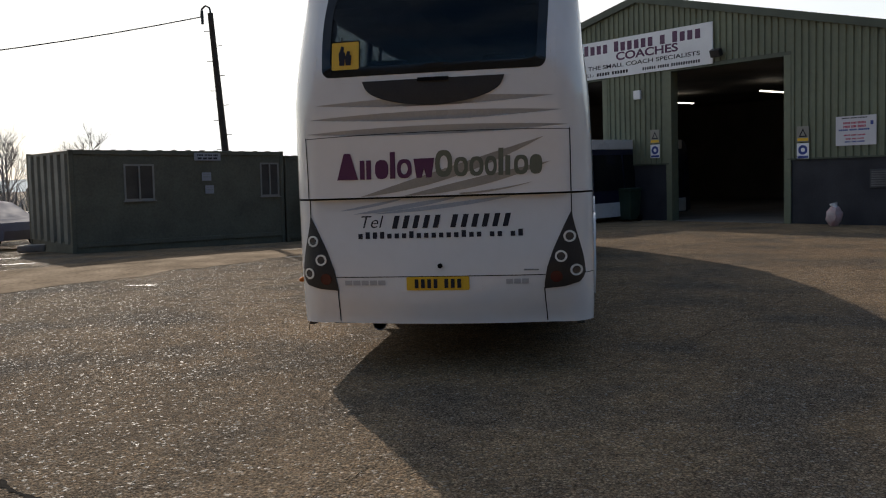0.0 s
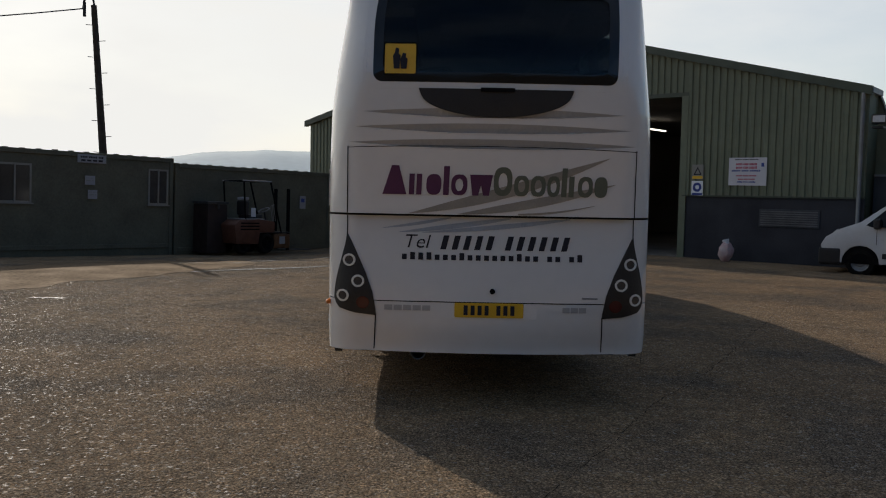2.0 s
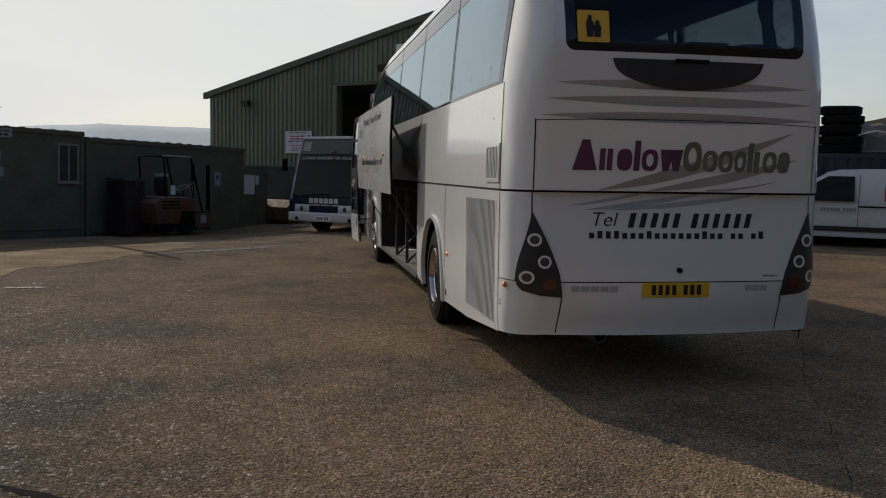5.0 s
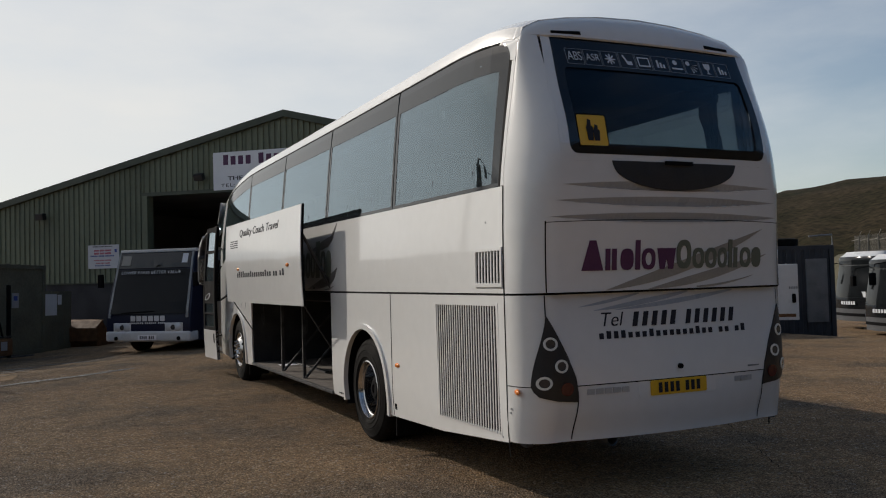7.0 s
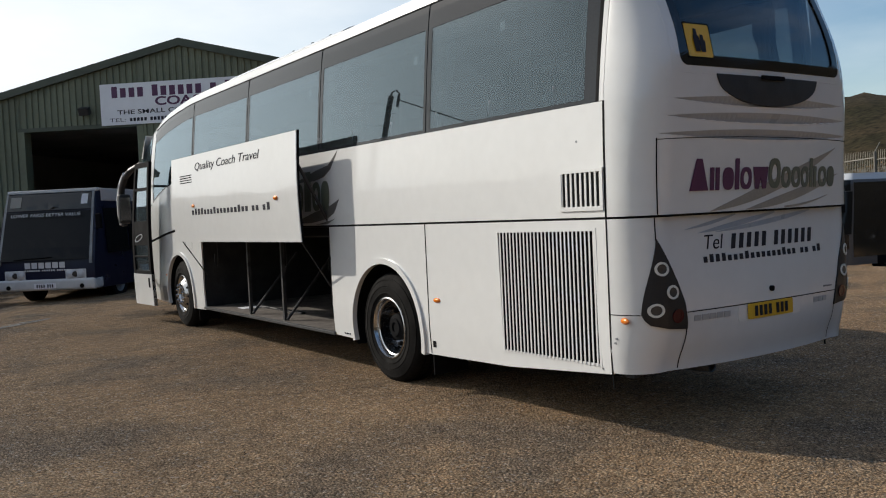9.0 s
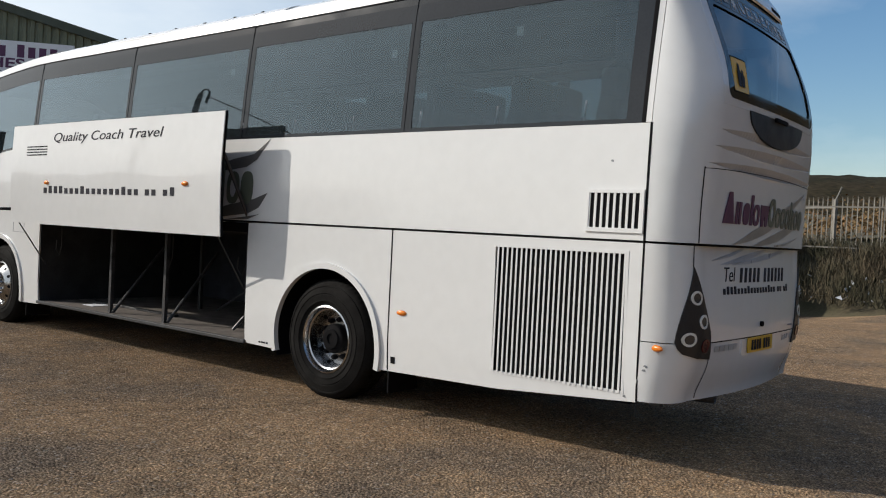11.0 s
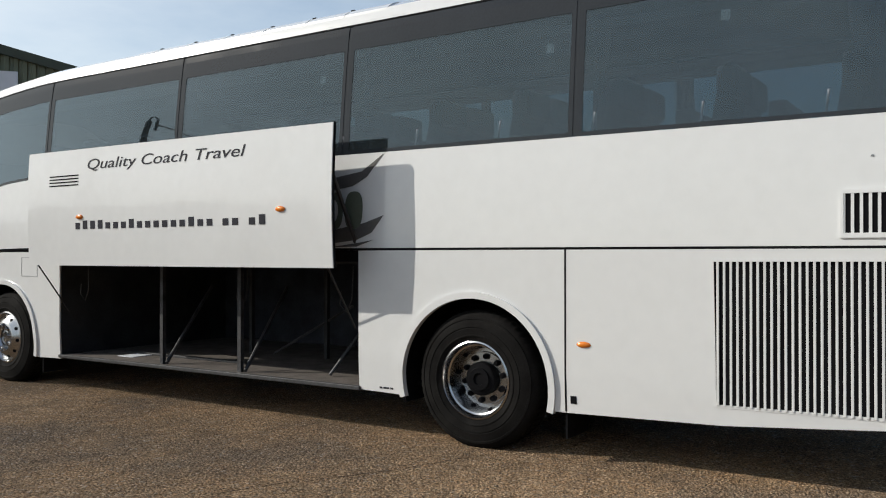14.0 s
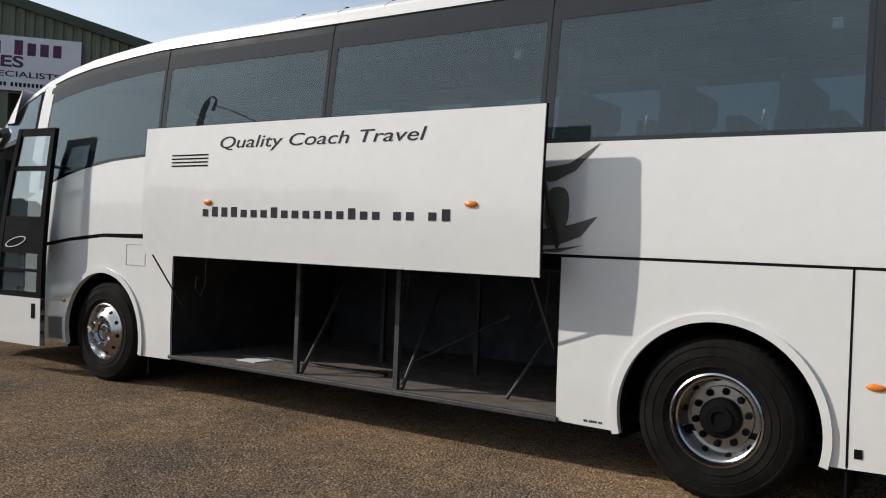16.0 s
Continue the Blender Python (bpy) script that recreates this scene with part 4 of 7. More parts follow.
        for y in (0.362, 2.602):
            part("side_gap", skin(bmesh.new(), lambda u, v, o: f(y + u, v, o + 0.0015), [-0.007, 0.007], span(0.36, 1.512, 6)), M_gap, coach)
        part("side_gap", skin(bmesh.new(), lambda u, v, o: f(0.362 + u, v, o + 0.0015), [-0.009, 0.009], span(1.528, 2.31, 6)), M_gap, coach)
        # windows
        posts = [0.40, 2.535, 4.66, 6.78, 8.97, 11.06]
        top = 3.44
        zz = lambda y, k: sill_z(y) + k * (top - sill_z(y))
        for i, (ya, yb) in enumerate(zip(posts, posts[1:])):
            bm = skin(bmesh.new(), lambda y, k, o: f(y, zz(y, k), o - 0.004), span(ya + 0.02, yb - 0.02, 10), span(0, 1, 8), 0.006)
            w = part("side_window", bm, M_glass, coach, "large tinted side window", smooth=True)
            b, first = 0.035, 0.13 if i == 0 else 0.035
            bm = bmesh.new()
            for (y0, y1, k0, k1) in ((ya + 0.02, yb - 0.02, 0, 0.025), (ya + 0.02, yb - 0.02, 0.80, 1), (ya + 0.02, ya + 0.02 + first, 0.025, 0.80), (yb - 0.02 - b, yb - 0.02, 0.025, 0.80)):
                skin(bm, lambda y, k, o: f(y, zz(y, k), o - 0.0015), span(y0, y1, 8), span(k0, k1, 3), 0.002)
            part("glass_border", bm, M_band, w)
            if near:
                for y, z in {0: ((1.50, 3.03),), 1: ((2.76, 2.98),), 2: ((4.95, 3.00),)}.get(i, ()):
                    part("window_sticker", plate(bmesh.new(), [(y - 0.03, z - 0.035), (y + 0.03, z - 0.035), (y + 0.03, z + 0.035), (y - 0.03, z + 0.035)], lambda u, v, o: f(u, v, o - 0.014), 0.001), M_paper, w, "small pale window sticker")
        for y in posts[1:-1]:
            bm = skin(bmesh.new(), lambda u, k, o: f(y + u, zz(y, k), o - 0.006), [-0.022, 0.022], span(0, 1, 8), 0.05)
            part("window_post", bm, M_band, coach)
        bm = skin(bmesh.new(), lambda u, k, o: f(0.365 + u, zz(0.4, k), o), [0, 0.04], span(0, 1, 8), 0.04)
        part("rear_pillar", bm, M_white, coach)
        bm = skin(bmesh.new(), lambda u, k, o: f(0.405 + u, zz(0.4, k), o + 0.001), [0, 0.03], span(0, 1, 8), 0.04)
        part("window_post", bm, M_gap, coach)
        # rounded upper corner of the last side window
        R = 0.15
        bend = [(0.425 + R - R * math.cos(a), 3.44 - R + R * math.sin(a)) for a in span(0, math.pi / 2, 9)]
        part("corner_fillet", plate(bmesh.new(), [(0.366, 3.44 - R)] + bend + [(0.425 + R, 3.447), (0.366, 3.447)], lambda u, v, o: f(u, v, o + 0.003), 0.01), M_white, coach)
        inner = [(y + 0.018 * math.cos(a), z - 0.018 * math.sin(a)) for (y, z), a in zip(bend, span(0, math.pi / 2, 9))]
        part("glass_border", plate(bmesh.new(), bend + inner[::-1], lambda u, v, o: f(u, v, o + 0.005), 0.008), M_frit, coach)
        bm = skin(bmesh.new(), lambda u, k, o: f(11.045 + u - 0.06 * k, zz(11.1, k), o), span(0, 0.2, 3), span(0, 1, 8), 0.04)
        part("front_pillar", bm, M_white, coach, "white pillar behind the door")
        bm = skin(bmesh.new(), lambda y, z, o: f(y, z, o), span(0.365, 12.3, 48), [3.44, 3.462], 0.03)
        part("cant_rail", bm, M_white, coach)
        part("window_seal", skin(bmesh.new(), lambda y, z, o: f(y, z, o + 0.002), span(0.58, 11.0, 44), [3.430, 3.444], 0.006), M_gap, coach, "thin black rubber seal")

    # near-side details
    build_slats("grille_slat", coach, 0.492, 1.53, 0.505, 1.44, 25)
    # near-black sheet close behind the slats stands in for shade in the opening
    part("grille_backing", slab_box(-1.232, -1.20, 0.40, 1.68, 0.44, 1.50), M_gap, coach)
    part("grille_frame", plate(bmesh.new(), [(0.455, 0.50), (1.56, 0.49), (1.575, 1.45), (0.465, 1.455)], lambda u, v, o: side_near(u, v, o + 0.003), 0.01, [[(0.475, 0.52), (1.54, 0.51), (1.555, 1.43), (0.485, 1.435)]]), M_white, coach)
    vent = part("air_vent", plate(bmesh.new(), [(0.375, 1.575), (0.805, 1.575), (0.805, 1.865), (0.375, 1.865)], lambda u, v, o: side_near(u, v, o + 0.012), 0.012, [[(0.40, 1.605), (0.785, 1.605), (0.785, 1.84), (0.40, 1.84)]]), M_white, coach, "white louvred air vent")
    part("vent_backing", plate(bmesh.new(), [(0.40, 1.60), (0.79, 1.60), (0.79, 1.845), (0.40, 1.845)], lambda u, v, o: side_near(u, v, o + 0.002), 0.003), M_gap, vent)
    step = 0.385 / 8
    for i in range(9):
        y = 0.40 + step * i
        part("slat", plate(bmesh.new(), [(y - 0.009, 1.60), (y + 0.009, 1.60), (y + 0.009, 1.845), (y - 0.009, 1.845)], lambda u, v, o: side_near(u, v, o + 0.008), 0.006), M_white, vent)
    def marker(y, z, fx=None, ry=0.055, rz=0.022):
        bm = bmesh.new()
        bmesh.ops.create_uvsphere(bm, u_segments=16, v_segments=8, radius=1)
        for v in bm.verts:
            v.co = Vector((v.co.x * 0.018, v.co.y * ry, v.co.z * rz))
        o = part("side_marker", bm, M_orange, coach, "orange side marker lamp", smooth=True)
        p = side_near(y, z, 0.0)
        o.matrix_basis = Matrix.Translation((fx if fx is not None else p.x, p.y, p.z))
        return o
    marker(2.462, 0.843)
    marker(0.245, 0.832).rotation_euler = (0, 0, radians(-18))
    part("fuel_flap", plate(bmesh.new(), [(9.09, 1.235), (9.40, 1.235), (9.40, 1.45), (9.09, 1.45)], lambda u, v, o: side_near(u, v, o + 0.003), 0.004, [[(9.095, 1.24), (9.395, 1.24), (9.395, 1.445), (9.095, 1.445)]]), M_grey, coach)
    part("jack_point", plate(bmesh.new(), [(2.52, 0.42), (2.565, 0.42), (2.565, 0.475), (2.52, 0.475)], lambda u, v, o: side_near(u, v, o + 0.004), 0.004), M_gap, coach)
    bar_row("axle_note", lambda u, v, o: side_near(u, v, o + 0.003), 4.13, 4.27, 0.385, 0.40, (2, 4, 2), M_ink, coach, gap=0.3)
    for y, z in ((0.62, 2.05), (0.30, 0.70), (0.31, 0.67), (0.44, 0.48)):
        part("scuff", plate(bmesh.new(), [(y, z), (y + 0.02, z + 0.004), (y + 0.018, z + 0.014), (y + 0.004, z + 0.016)], lambda u, v, o: side_near(u, v, o + 0.003), 0.003), M_grey, coach)
    # name and swoosh end on the waist behind the raised flap
    S4 = lambda u, v, o: side_near(u, v, o + 0.004)
    for a in (((4.23, 2.305), (4.45, 2.17), (4.75, 2.13), (5.3, 2.02), (4.8, 2.02), (4.55, 2.05), (4.40, 2.12)), ((4.22, 1.80), (4.42, 1.74), (4.8, 1.68), (5.4, 1.56), (4.9, 1.56), (4.5, 1.60), (4.34, 1.66)), ((4.32, 1.60), (4.45, 1.58), (4.8, 1.54), (4.5, 1.545))):
        part("swoosh", plate(bmesh.new(), list(a), S4, 0.003), M_charcoal, coach)
    blocks(6.02, (0.28, 0.24, 0.22, 0.2, 0.22, 0.22, 0.21), (1, 0.72, 0.72, 0.72, 1, 0.72, 0.72), "rrrrbrs", 1.69, 0.44, M_green, lambda u, v, o: side_near(u, v, o + 0.007), 0.03, -1)

    # roof
    prof = [(z, None) for z in (3.458, 3.47, 3.49, 3.52, 3.555, 3.59, 3.62, 3.65, 3.67, 3.69, 3.705, 3.72)]
    bm = bmesh.new()
    ys = [0.36, 0.42, 0.5, 0.62, 0.8] + span(1.0, 8.0, 14) + span(8.4, 11.4, 14) + span(11.6, 12.55, 14)
    rows = []
    for y in ys:
        row = [side_near(y, z) for z, _ in prof[:-1]]
        row = row + [Vector((0, y, rise(y, 3.72)))] + [Vector((-v.x, v.y, v.z)) for v in row[::-1]]
        rows.append([bm.verts.new(v) for v in row])
    for a, b in zip(rows, rows[1:]):
        for i in range(len(a) - 1):
            bm.faces.new((a[i], a[i + 1], b[i + 1], b[i]))
    bm.faces.new(rows[0])
    part("roof", bm, M_white, coach, "white domed roof", smooth=True)
    # low air-duct covers along the roof edge, with dark slots between them
    ends = (4.30, 4.77, 5.22, 5.74, 6.28, 6.80, 7.32, 7.64)
    for y0, y1 in zip(ends, ends[1:]):
        def cover(y, z, o):
            lump = math.sin(math.pi * min(1.0, (z - 3.53) / 0.12) * 0.5)
            return side_near(y, z) + Vector((-0.008 * lump, 0, 0.012 * lump + o))
        part("roof_cover", skin(bmesh.new(), cover, span(y0 + 0.012, y1 - 0.012, 5), [3.53, 3.55, 3.575, 3.60, 3.63, 3.66], 0.03), M_white, coach, smooth=True)
    for y in ends[1:-1]:
        p = side_near(y, 3.615)
        part("roof_slot", slab_box(p.x - 0.02, p.x + 0.06, y - 0.02, y + 0.02, p.z - 0.02, p.z + 0.012, 0.004, 1), M_gap, coach)
    part("roof_hatch", slab_box(-0.45, 0.45, 5.6, 6.6, 3.66, 3.72, 0.02), M_white, coach)

    # luggage flap, swung up and out
    flap_f = lambda u, v, o: Vector((-1.585 - 0.012 * (u - 4.46) - 0.022 * math.sin(math.pi * ((v - 1.37) / 1.19)) - 0.004 * noise.noise(Vector((u * 1.3, v * 2.2, 0.4))) - o, u, v))
    flap = part("luggage_flap", skin(bmesh.new(), flap_f, span(4.475, 8.62, 30), span(1.37, 2.54, 22), 0.010), M_white, coach, "raised white luggage flap with lettering", smooth=True)
    part("flap_lining", skin(bmesh.new(), lambda u, v, o: flap_f(u, v, o - 0.011), span(4.472, 8.623, 30), span(1.373, 2.545, 22), 0.026), M_gap, flap)
    FF = lambda u, v, o: flap_f(u, v, o + 0.004)
    lettering_on("lettering", "Quality Coach Travel", 0.105, M_ink, flap, flap_f, 6.545, 2.372, 2.18, 0.2, -1)
    bar_row("address_bar", FF, 5.17, 7.82, 1.735, 1.82, (2, 2, 17), M_ink, flap, gap=0.42, tall=((1, 0.72), (0.72, 0.72), (0.75, 1, 0.95, 1, 0.72, 0.72, 0.72, 1, 0.72, 0.72, 0.72, 0.72, 0.72, 0.72, 1, 0.72, 0.72)[::-1]))
    for k in range(4):
        z = 2.177 + 0.032 * k
        part("louvre", plate(bmesh.new(), [(7.757, z), (8.234, z), (8.234, z + 0.012), (7.757, z + 0.012)], FF, 0.004), M_gap, flap)
    for y in (5.02, 7.73):
        m = marker(y, 1.858, flap_f(y, 1.858, 0.004).x, 0.055, 0.024)
        m.parent = flap
    for y0, y1 in ((8.60, 8.50), (4.56, 4.52)):
        part("gas_strut", tube(bmesh.new(), (-1.56, y0, 1.39), (-1.24, y1, 0.86), 0.008, n=8), M_black, coach)
        part("flap_arm", tube(bmesh.new(), (-1.565, y0 - 0.03, 2.2), (-1.20, y1, 1.50), 0.018, n=8), M_black, coach)

    # luggage bay
    part("bay_floor", slab_box(-1.24, 1.20, 4.46, 8.69, 0.355, 0.385), M_bayfloor, coach, "scuffed grey bay floor")
    part("bay_sill", slab_box(-1.262, -1.22, 4.47, 8.68, 0.352, 0.388, 0.006), M_sill, coach)
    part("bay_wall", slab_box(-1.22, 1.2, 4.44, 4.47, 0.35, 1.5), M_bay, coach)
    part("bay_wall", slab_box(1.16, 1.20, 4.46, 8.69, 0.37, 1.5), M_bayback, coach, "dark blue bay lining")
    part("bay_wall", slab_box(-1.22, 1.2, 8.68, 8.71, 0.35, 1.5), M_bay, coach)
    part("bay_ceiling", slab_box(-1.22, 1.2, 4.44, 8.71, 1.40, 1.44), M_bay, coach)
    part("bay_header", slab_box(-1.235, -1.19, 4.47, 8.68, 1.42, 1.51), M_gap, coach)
    for x in (-1.17, 0.05):
        for y in (7.05, 5.95):
            part("bay_post", slab_box(x - 0.02, x + 0.02, y - 0.022, y + 0.022, 0.385, 1.41), M_sill if x < 0 else M_bay, coach)
            if x < 0:
                part("bay_brace", tube(bmesh.new(), (x, y - 0.06, 0.40), (x + 0.75, y + 0.12, 1.15), 0.018, n=8), M_sill, coach)
    part("bay_brace", tube(bmesh.new(), (-0.95, 5.05, 0.40), (-0.25, 4.75, 1.30), 0.016, n=8), M_sill, coach)
    part("bay_brace", tube(bmesh.new(), (0.05, 6.7, 0.40), (0.05, 5.6, 0.95), 0.014, n=8), M_sill, coach)
    part("floor_batten", slab_box(-0.75, -0.69, 6.4, 8.2, 0.386, 0.410, 0.004, 1), M_sill, coach)
    for y in (8.30, 5.88, 4.62):
        part("hanging_cable", pipe(bmesh.new(), [(-1.15, y, 1.38), (-1.13, y + 0.03, 1.10), (-1.12, y + 0.10, 0.98), (-1.13, y + 0.17, 1.05), (-1.14, y + 0.14, 1.16)], 0.006, 6), M_black, coach)
    part("floor_scrap", slab_box(-1.0, -0.75, 7.75, 8.0, 0.386, 0.392), M_paper, coach)

    # cabin inside
    part("cabin_floor", slab_box(-1.2, 1.2, 0.3, 10.8, 1.46, 1.50), M_bay, coach)
    part("cabin_ceiling", skin(bmesh.new(), lambda y, x, o: Vector((x, y, rise(y, 3.55 - 0.25 * smooth((abs(x) - 0.5) / 0.6)))), span(0.35, 11.0, 16), span(-1.08, 1.08, 10)), M_trim, coach)
    for s in (-1, 1):
        part("luggage_rack", slab_box(min(s * 0.62, s * 1.05), max(s * 0.62, s * 1.05), 0.6, 10.2, 3.10, 3.18, 0.02), M_trim, coach)
    seat = None
    for i in range(12):
        for x in (-0.98, -0.52, 0.52, 0.98):
            m = pose(x, 0.85 + 0.76 * i, 1.50)
            if seat is None:
                seat = build_seat(coach)
                seat.matrix_basis = m
            else:
                o = again(seat, m)
                for ch in seat.children:
                    again(ch, Matrix.Identity(4), o)

    # pleated curtains tied back at the window posts
    for y0, y1 in ((0.58, 0.80), (2.36, 2.50), (4.50, 4.62)):
        for sg in (-1, 1):
            bm = skin(bmesh.new(), lambda u, z, o: Vector((sg * (1.07 - 0.10 * smooth((z - 2.4) / 1.0) + 0.014 * math.sin(u * 115 / (1.0 + 0.3 * (3.2 - z)))), y0 + (u - y0) * (0.75 + 0.25 * smooth(abs(z - 2.6) / 0.5)), z)), span(y0, y1, 26), span(2.30, 3.24, 8))
            part("curtain", bm, M_curtain, coach, "dark pleated window curtain", smooth=True)

    # front end
    def front(a, z, off=0.0):
        w = table(z, HALF)
        d = table(z, [(0.3, 1.40), (1.0, 1.42), (1.8, 1.22), (2.4, 0.95), (2.72, 0.66), (2.98, 0.36), (3.2, 0.08), (3.3, 0.02)])
        c, s_ = math.cos(a), math.sin(a)
        return Vector((w * math.copysign(abs(c) ** 0.5, -c), 11.6 + (d + off) * abs(s_) ** 0.5, z))
    al = span(radians(30), radians(180), 26)
    part("front_panel", skin(bmesh.new(), front, al, span(0.34, 1.30, 6), 0.03), M_white, coach, "white rounded nose", smooth=True)
    part("windscreen", skin(bmesh.new(), front, al, span(1.31, 2.80, 10), 0.008), M_rearglass, coach, "deep curved windscreen", smooth=True)
    part("screen_pillar", skin(bmesh.new(), lambda a, z, o: front(a, z, o + 0.006), span(radians(27), radians(33), 4), span(0.30, 2.84, 16), 0.05), M_white, coach, "white front corner pillar", smooth=True)
    part("front_dome", skin(bmesh.new(), front, span(radians(2), radians(178), 26), span(2.805, 3.2, 5), 0.03), M_white, coach, smooth=True)
    part("quarter_window", skin(bmesh.new(), lambda y, z, o: side_near(y, z, o - 0.004), span(11.27, 11.95, 6), span(2.78, 3.40, 4), 0.006), M_glass, coach, smooth=True)
    # door aperture
    part("step_well", slab_box(-1.12, -0.45, 11.27, 12.3, 0.34, 0.40), M_bay, coach)
    part("step_wall", slab_box(-0.47, -0.42, 11.25, 12.4, 0.40, 1.6), M_bay, coach)
    part("step_wall", slab_box(-1.20, -0.42, 11.255, 11.28, 0.36, 1.95), M_bay, coach)
    for k in range(3):
        part("entrance_step", slab_box(-0.98 + 0.2 * k, -0.47, 11.29, 12.25, 0.40 + 0.22 * k, 0.62 + 0.22 * k), M_bay, coach)
    part("door_frame", skin(bmesh.new(), lambda y, z, o: side_near(y, z, o - 0.01), [11.22, 11.30], span(0.36, 2.75, 10), 0.06), M_frit, coach)
    part("door_header", skin(bmesh.new(), lambda y, z, o: side_near(y, z, o - 0.002), span(11.22, 12.1, 6), [2.70, 2.79], 0.05), M_frit, coach)
    part("dashboard", slab_box(-0.4, 1.1, 11.7, 12.5, 1.0, 1.5, 0.08, 3), M_black, coach)
    # open plug door, carried back along the side
    def door_f(u, v, o):
        k = (v - 0.3) / 2.36
        return Vector((-1.46 - 0.06 * u - o - 0.05 * math.sin(math.pi * k), 10.55 - 0.13 * k + u * (0.86 - 0.26 * k ** 1.6), v))
    vs = span(0.30, 2.66, 14)
    dr = part("entrance_door", skin(bmesh.new(), door_f, [0, 0.10], vs, 0.05), M_gap, coach, "open glazed entrance door in a black frame")
    part("door_stile", skin(bmesh.new(), door_f, [0.90, 1.0], vs, 0.05), M_gap, dr)
    part("door_skirt", skin(bmesh.new(), lambda u, v, o: door_f(u, v, o + 0.006), span(0.0, 1.0, 5), span(0.30, 0.82, 4), 0.05), M_white, dr, "white lower door panel")
    for v0, v1 in ((0.82, 0.88), (1.10, 1.13), (1.30, 1.70), (2.20, 2.25), (2.58, 2.66)):
        part("door_rail", skin(bmesh.new(), lambda u, v, o: door_f(u, v, o - 0.004), [0.08, 0.92], [v0, v1], 0.04), M_gap, dr)
    part("door_glass", skin(bmesh.new(), lambda u, v, o: door_f(u, v, o - 0.02), span(0.09, 0.91, 3), span(0.88, 2.58, 8), 0.006), M_clear, dr)
    part("door_badge", plate(bmesh.new(), [(0.6 + 0.22 * math.cos(a), 1.42 + 0.05 * math.sin(a) - 0.04 * math.cos(a)) for a in span(0, 2 * math.pi, 24)[:-1]], lambda u, v, o: door_f(u, v, o + 0.004), 0.004, [[(0.6 + 0.20 * math.cos(a), 1.42 + 0.042 * math.sin(a) - 0.036 * math.cos(a)) for a in span(0, 2 * math.pi, 24)[:-1]]]), M_paper, dr)
    part("door_grip", plate(bmesh.new(), [(0.10, 0.60), (0.17, 0.60), (0.17, 0.76), (0.10, 0.76)], lambda u, v, o: door_f(u, v, o + 0.012), 0.008), M_gap, dr)
    for v in (0.7, 2.3):
        part("door_arm", tube(bmesh.new(), door_f(0.6, v, -0.05), (-1.15, 11.3, v), 0.022, n=8), M_black, dr)
    marker(10.46, 0.80, None, 0.03, 0.02)
    part("arch_trim", plate(bmesh.new(), [(10.42, 0.37), (10.75, 0.37), (10.75, 0.60), (10.42, 0.62)], lambda u, v, o: side_near(u, v, o + 0.004), 0.004), M_grey, coach)
    # mirror arm
    arm = part("mirror_arm", pipe(bmesh.new(), [(-1.02, 11.75, 2.72), (-1.18, 11.95, 2.71), (-1.28, 12.25, 2.63), (-1.32, 12.50, 2.53), (-1.33, 12.70, 2.36), (-1.33, 12.82, 2.10), (-1.32, 12.86, 1.85), (-1.30, 12.82, 1.64)], 0.055, 10), M_black, coach, "curved black mirror arm", smooth=True)
    part("arm_shell", pipe(bmesh.new(), [(-1.34, 12.46, 2.58), (-1.36, 12.70, 2.42), (-1.37, 12.86, 2.14), (-1.36, 12.90, 1.86), (-1.34, 12.86, 1.66)], 0.04, 8), M_white, arm, "white outer shell", smooth=True)
    part("mirror_head", slab_box(-1.44, -1.22, 12.56, 12.72, 1.68, 2.22, 0.05, 3), M_black, arm)
    part("mirror_glass", slab_box(-1.42, -1.24, 12.552, 12.56, 1.74, 2.16), M_chrome, arm)

    # underside and wheels
    for y0, y1 in ((0.5, 4.43), (8.72, 12.0)):
        part("chassis", slab_box(-1.05, 1.05, y0, y1, 0.40, 0.44), M_gap, coach)
    part("cross_wall", slab_box(-1.0, 1.0, 2.2, 2.3, 0.38, 1.4), M_gap, coach)
    part("mud_flap", slab_box(-1.22, -0.85, 2.60, 2.615, 0.16, 0.6), M_gap, coach)
    part("mud_flap", slab_box(-1.22, -0.9, 9.02, 9.035, 0.16, 0.5), M_gap, coach)
    for y, fr in ((REAR_W, False), (FRONT_W, True)):
        for s in (-1, 1):
            build_wheel(coach, y, s, fr)
    return coach


build_coach()


# ---- workshop shed ----
def frame_matrix(u, n, origin):
    return Matrix(((u[0], n[0], 0, origin[0]), (u[1], n[1], 0, origin[1]), (u[2] if len(u) > 2 else 0, 0, 1, origin[2]), (0, 0, 0, 1)))


TH = radians(49.99)
SHED_N, SHED_U = (math.cos(TH), math.sin(TH)), (math.sin(TH), -math.cos(TH))
SHED = frame_matrix(SHED_U, SHED_N, (SHED_N[0] * 18.265, SHED_N[1] * 18.265, 0))
SL, SR, SA, EAVE, APEX = -22.8, -1.9, -11.75, 4.52, 7.02
DOORS = ((-16.85, -13.1), (-10.62, -6.75))


def roof_line(s):
    return EAVE + (APEX - EAVE) * ((s - SL) / (SA - SL) if s < SA else (SR - s) / (SR - SA))


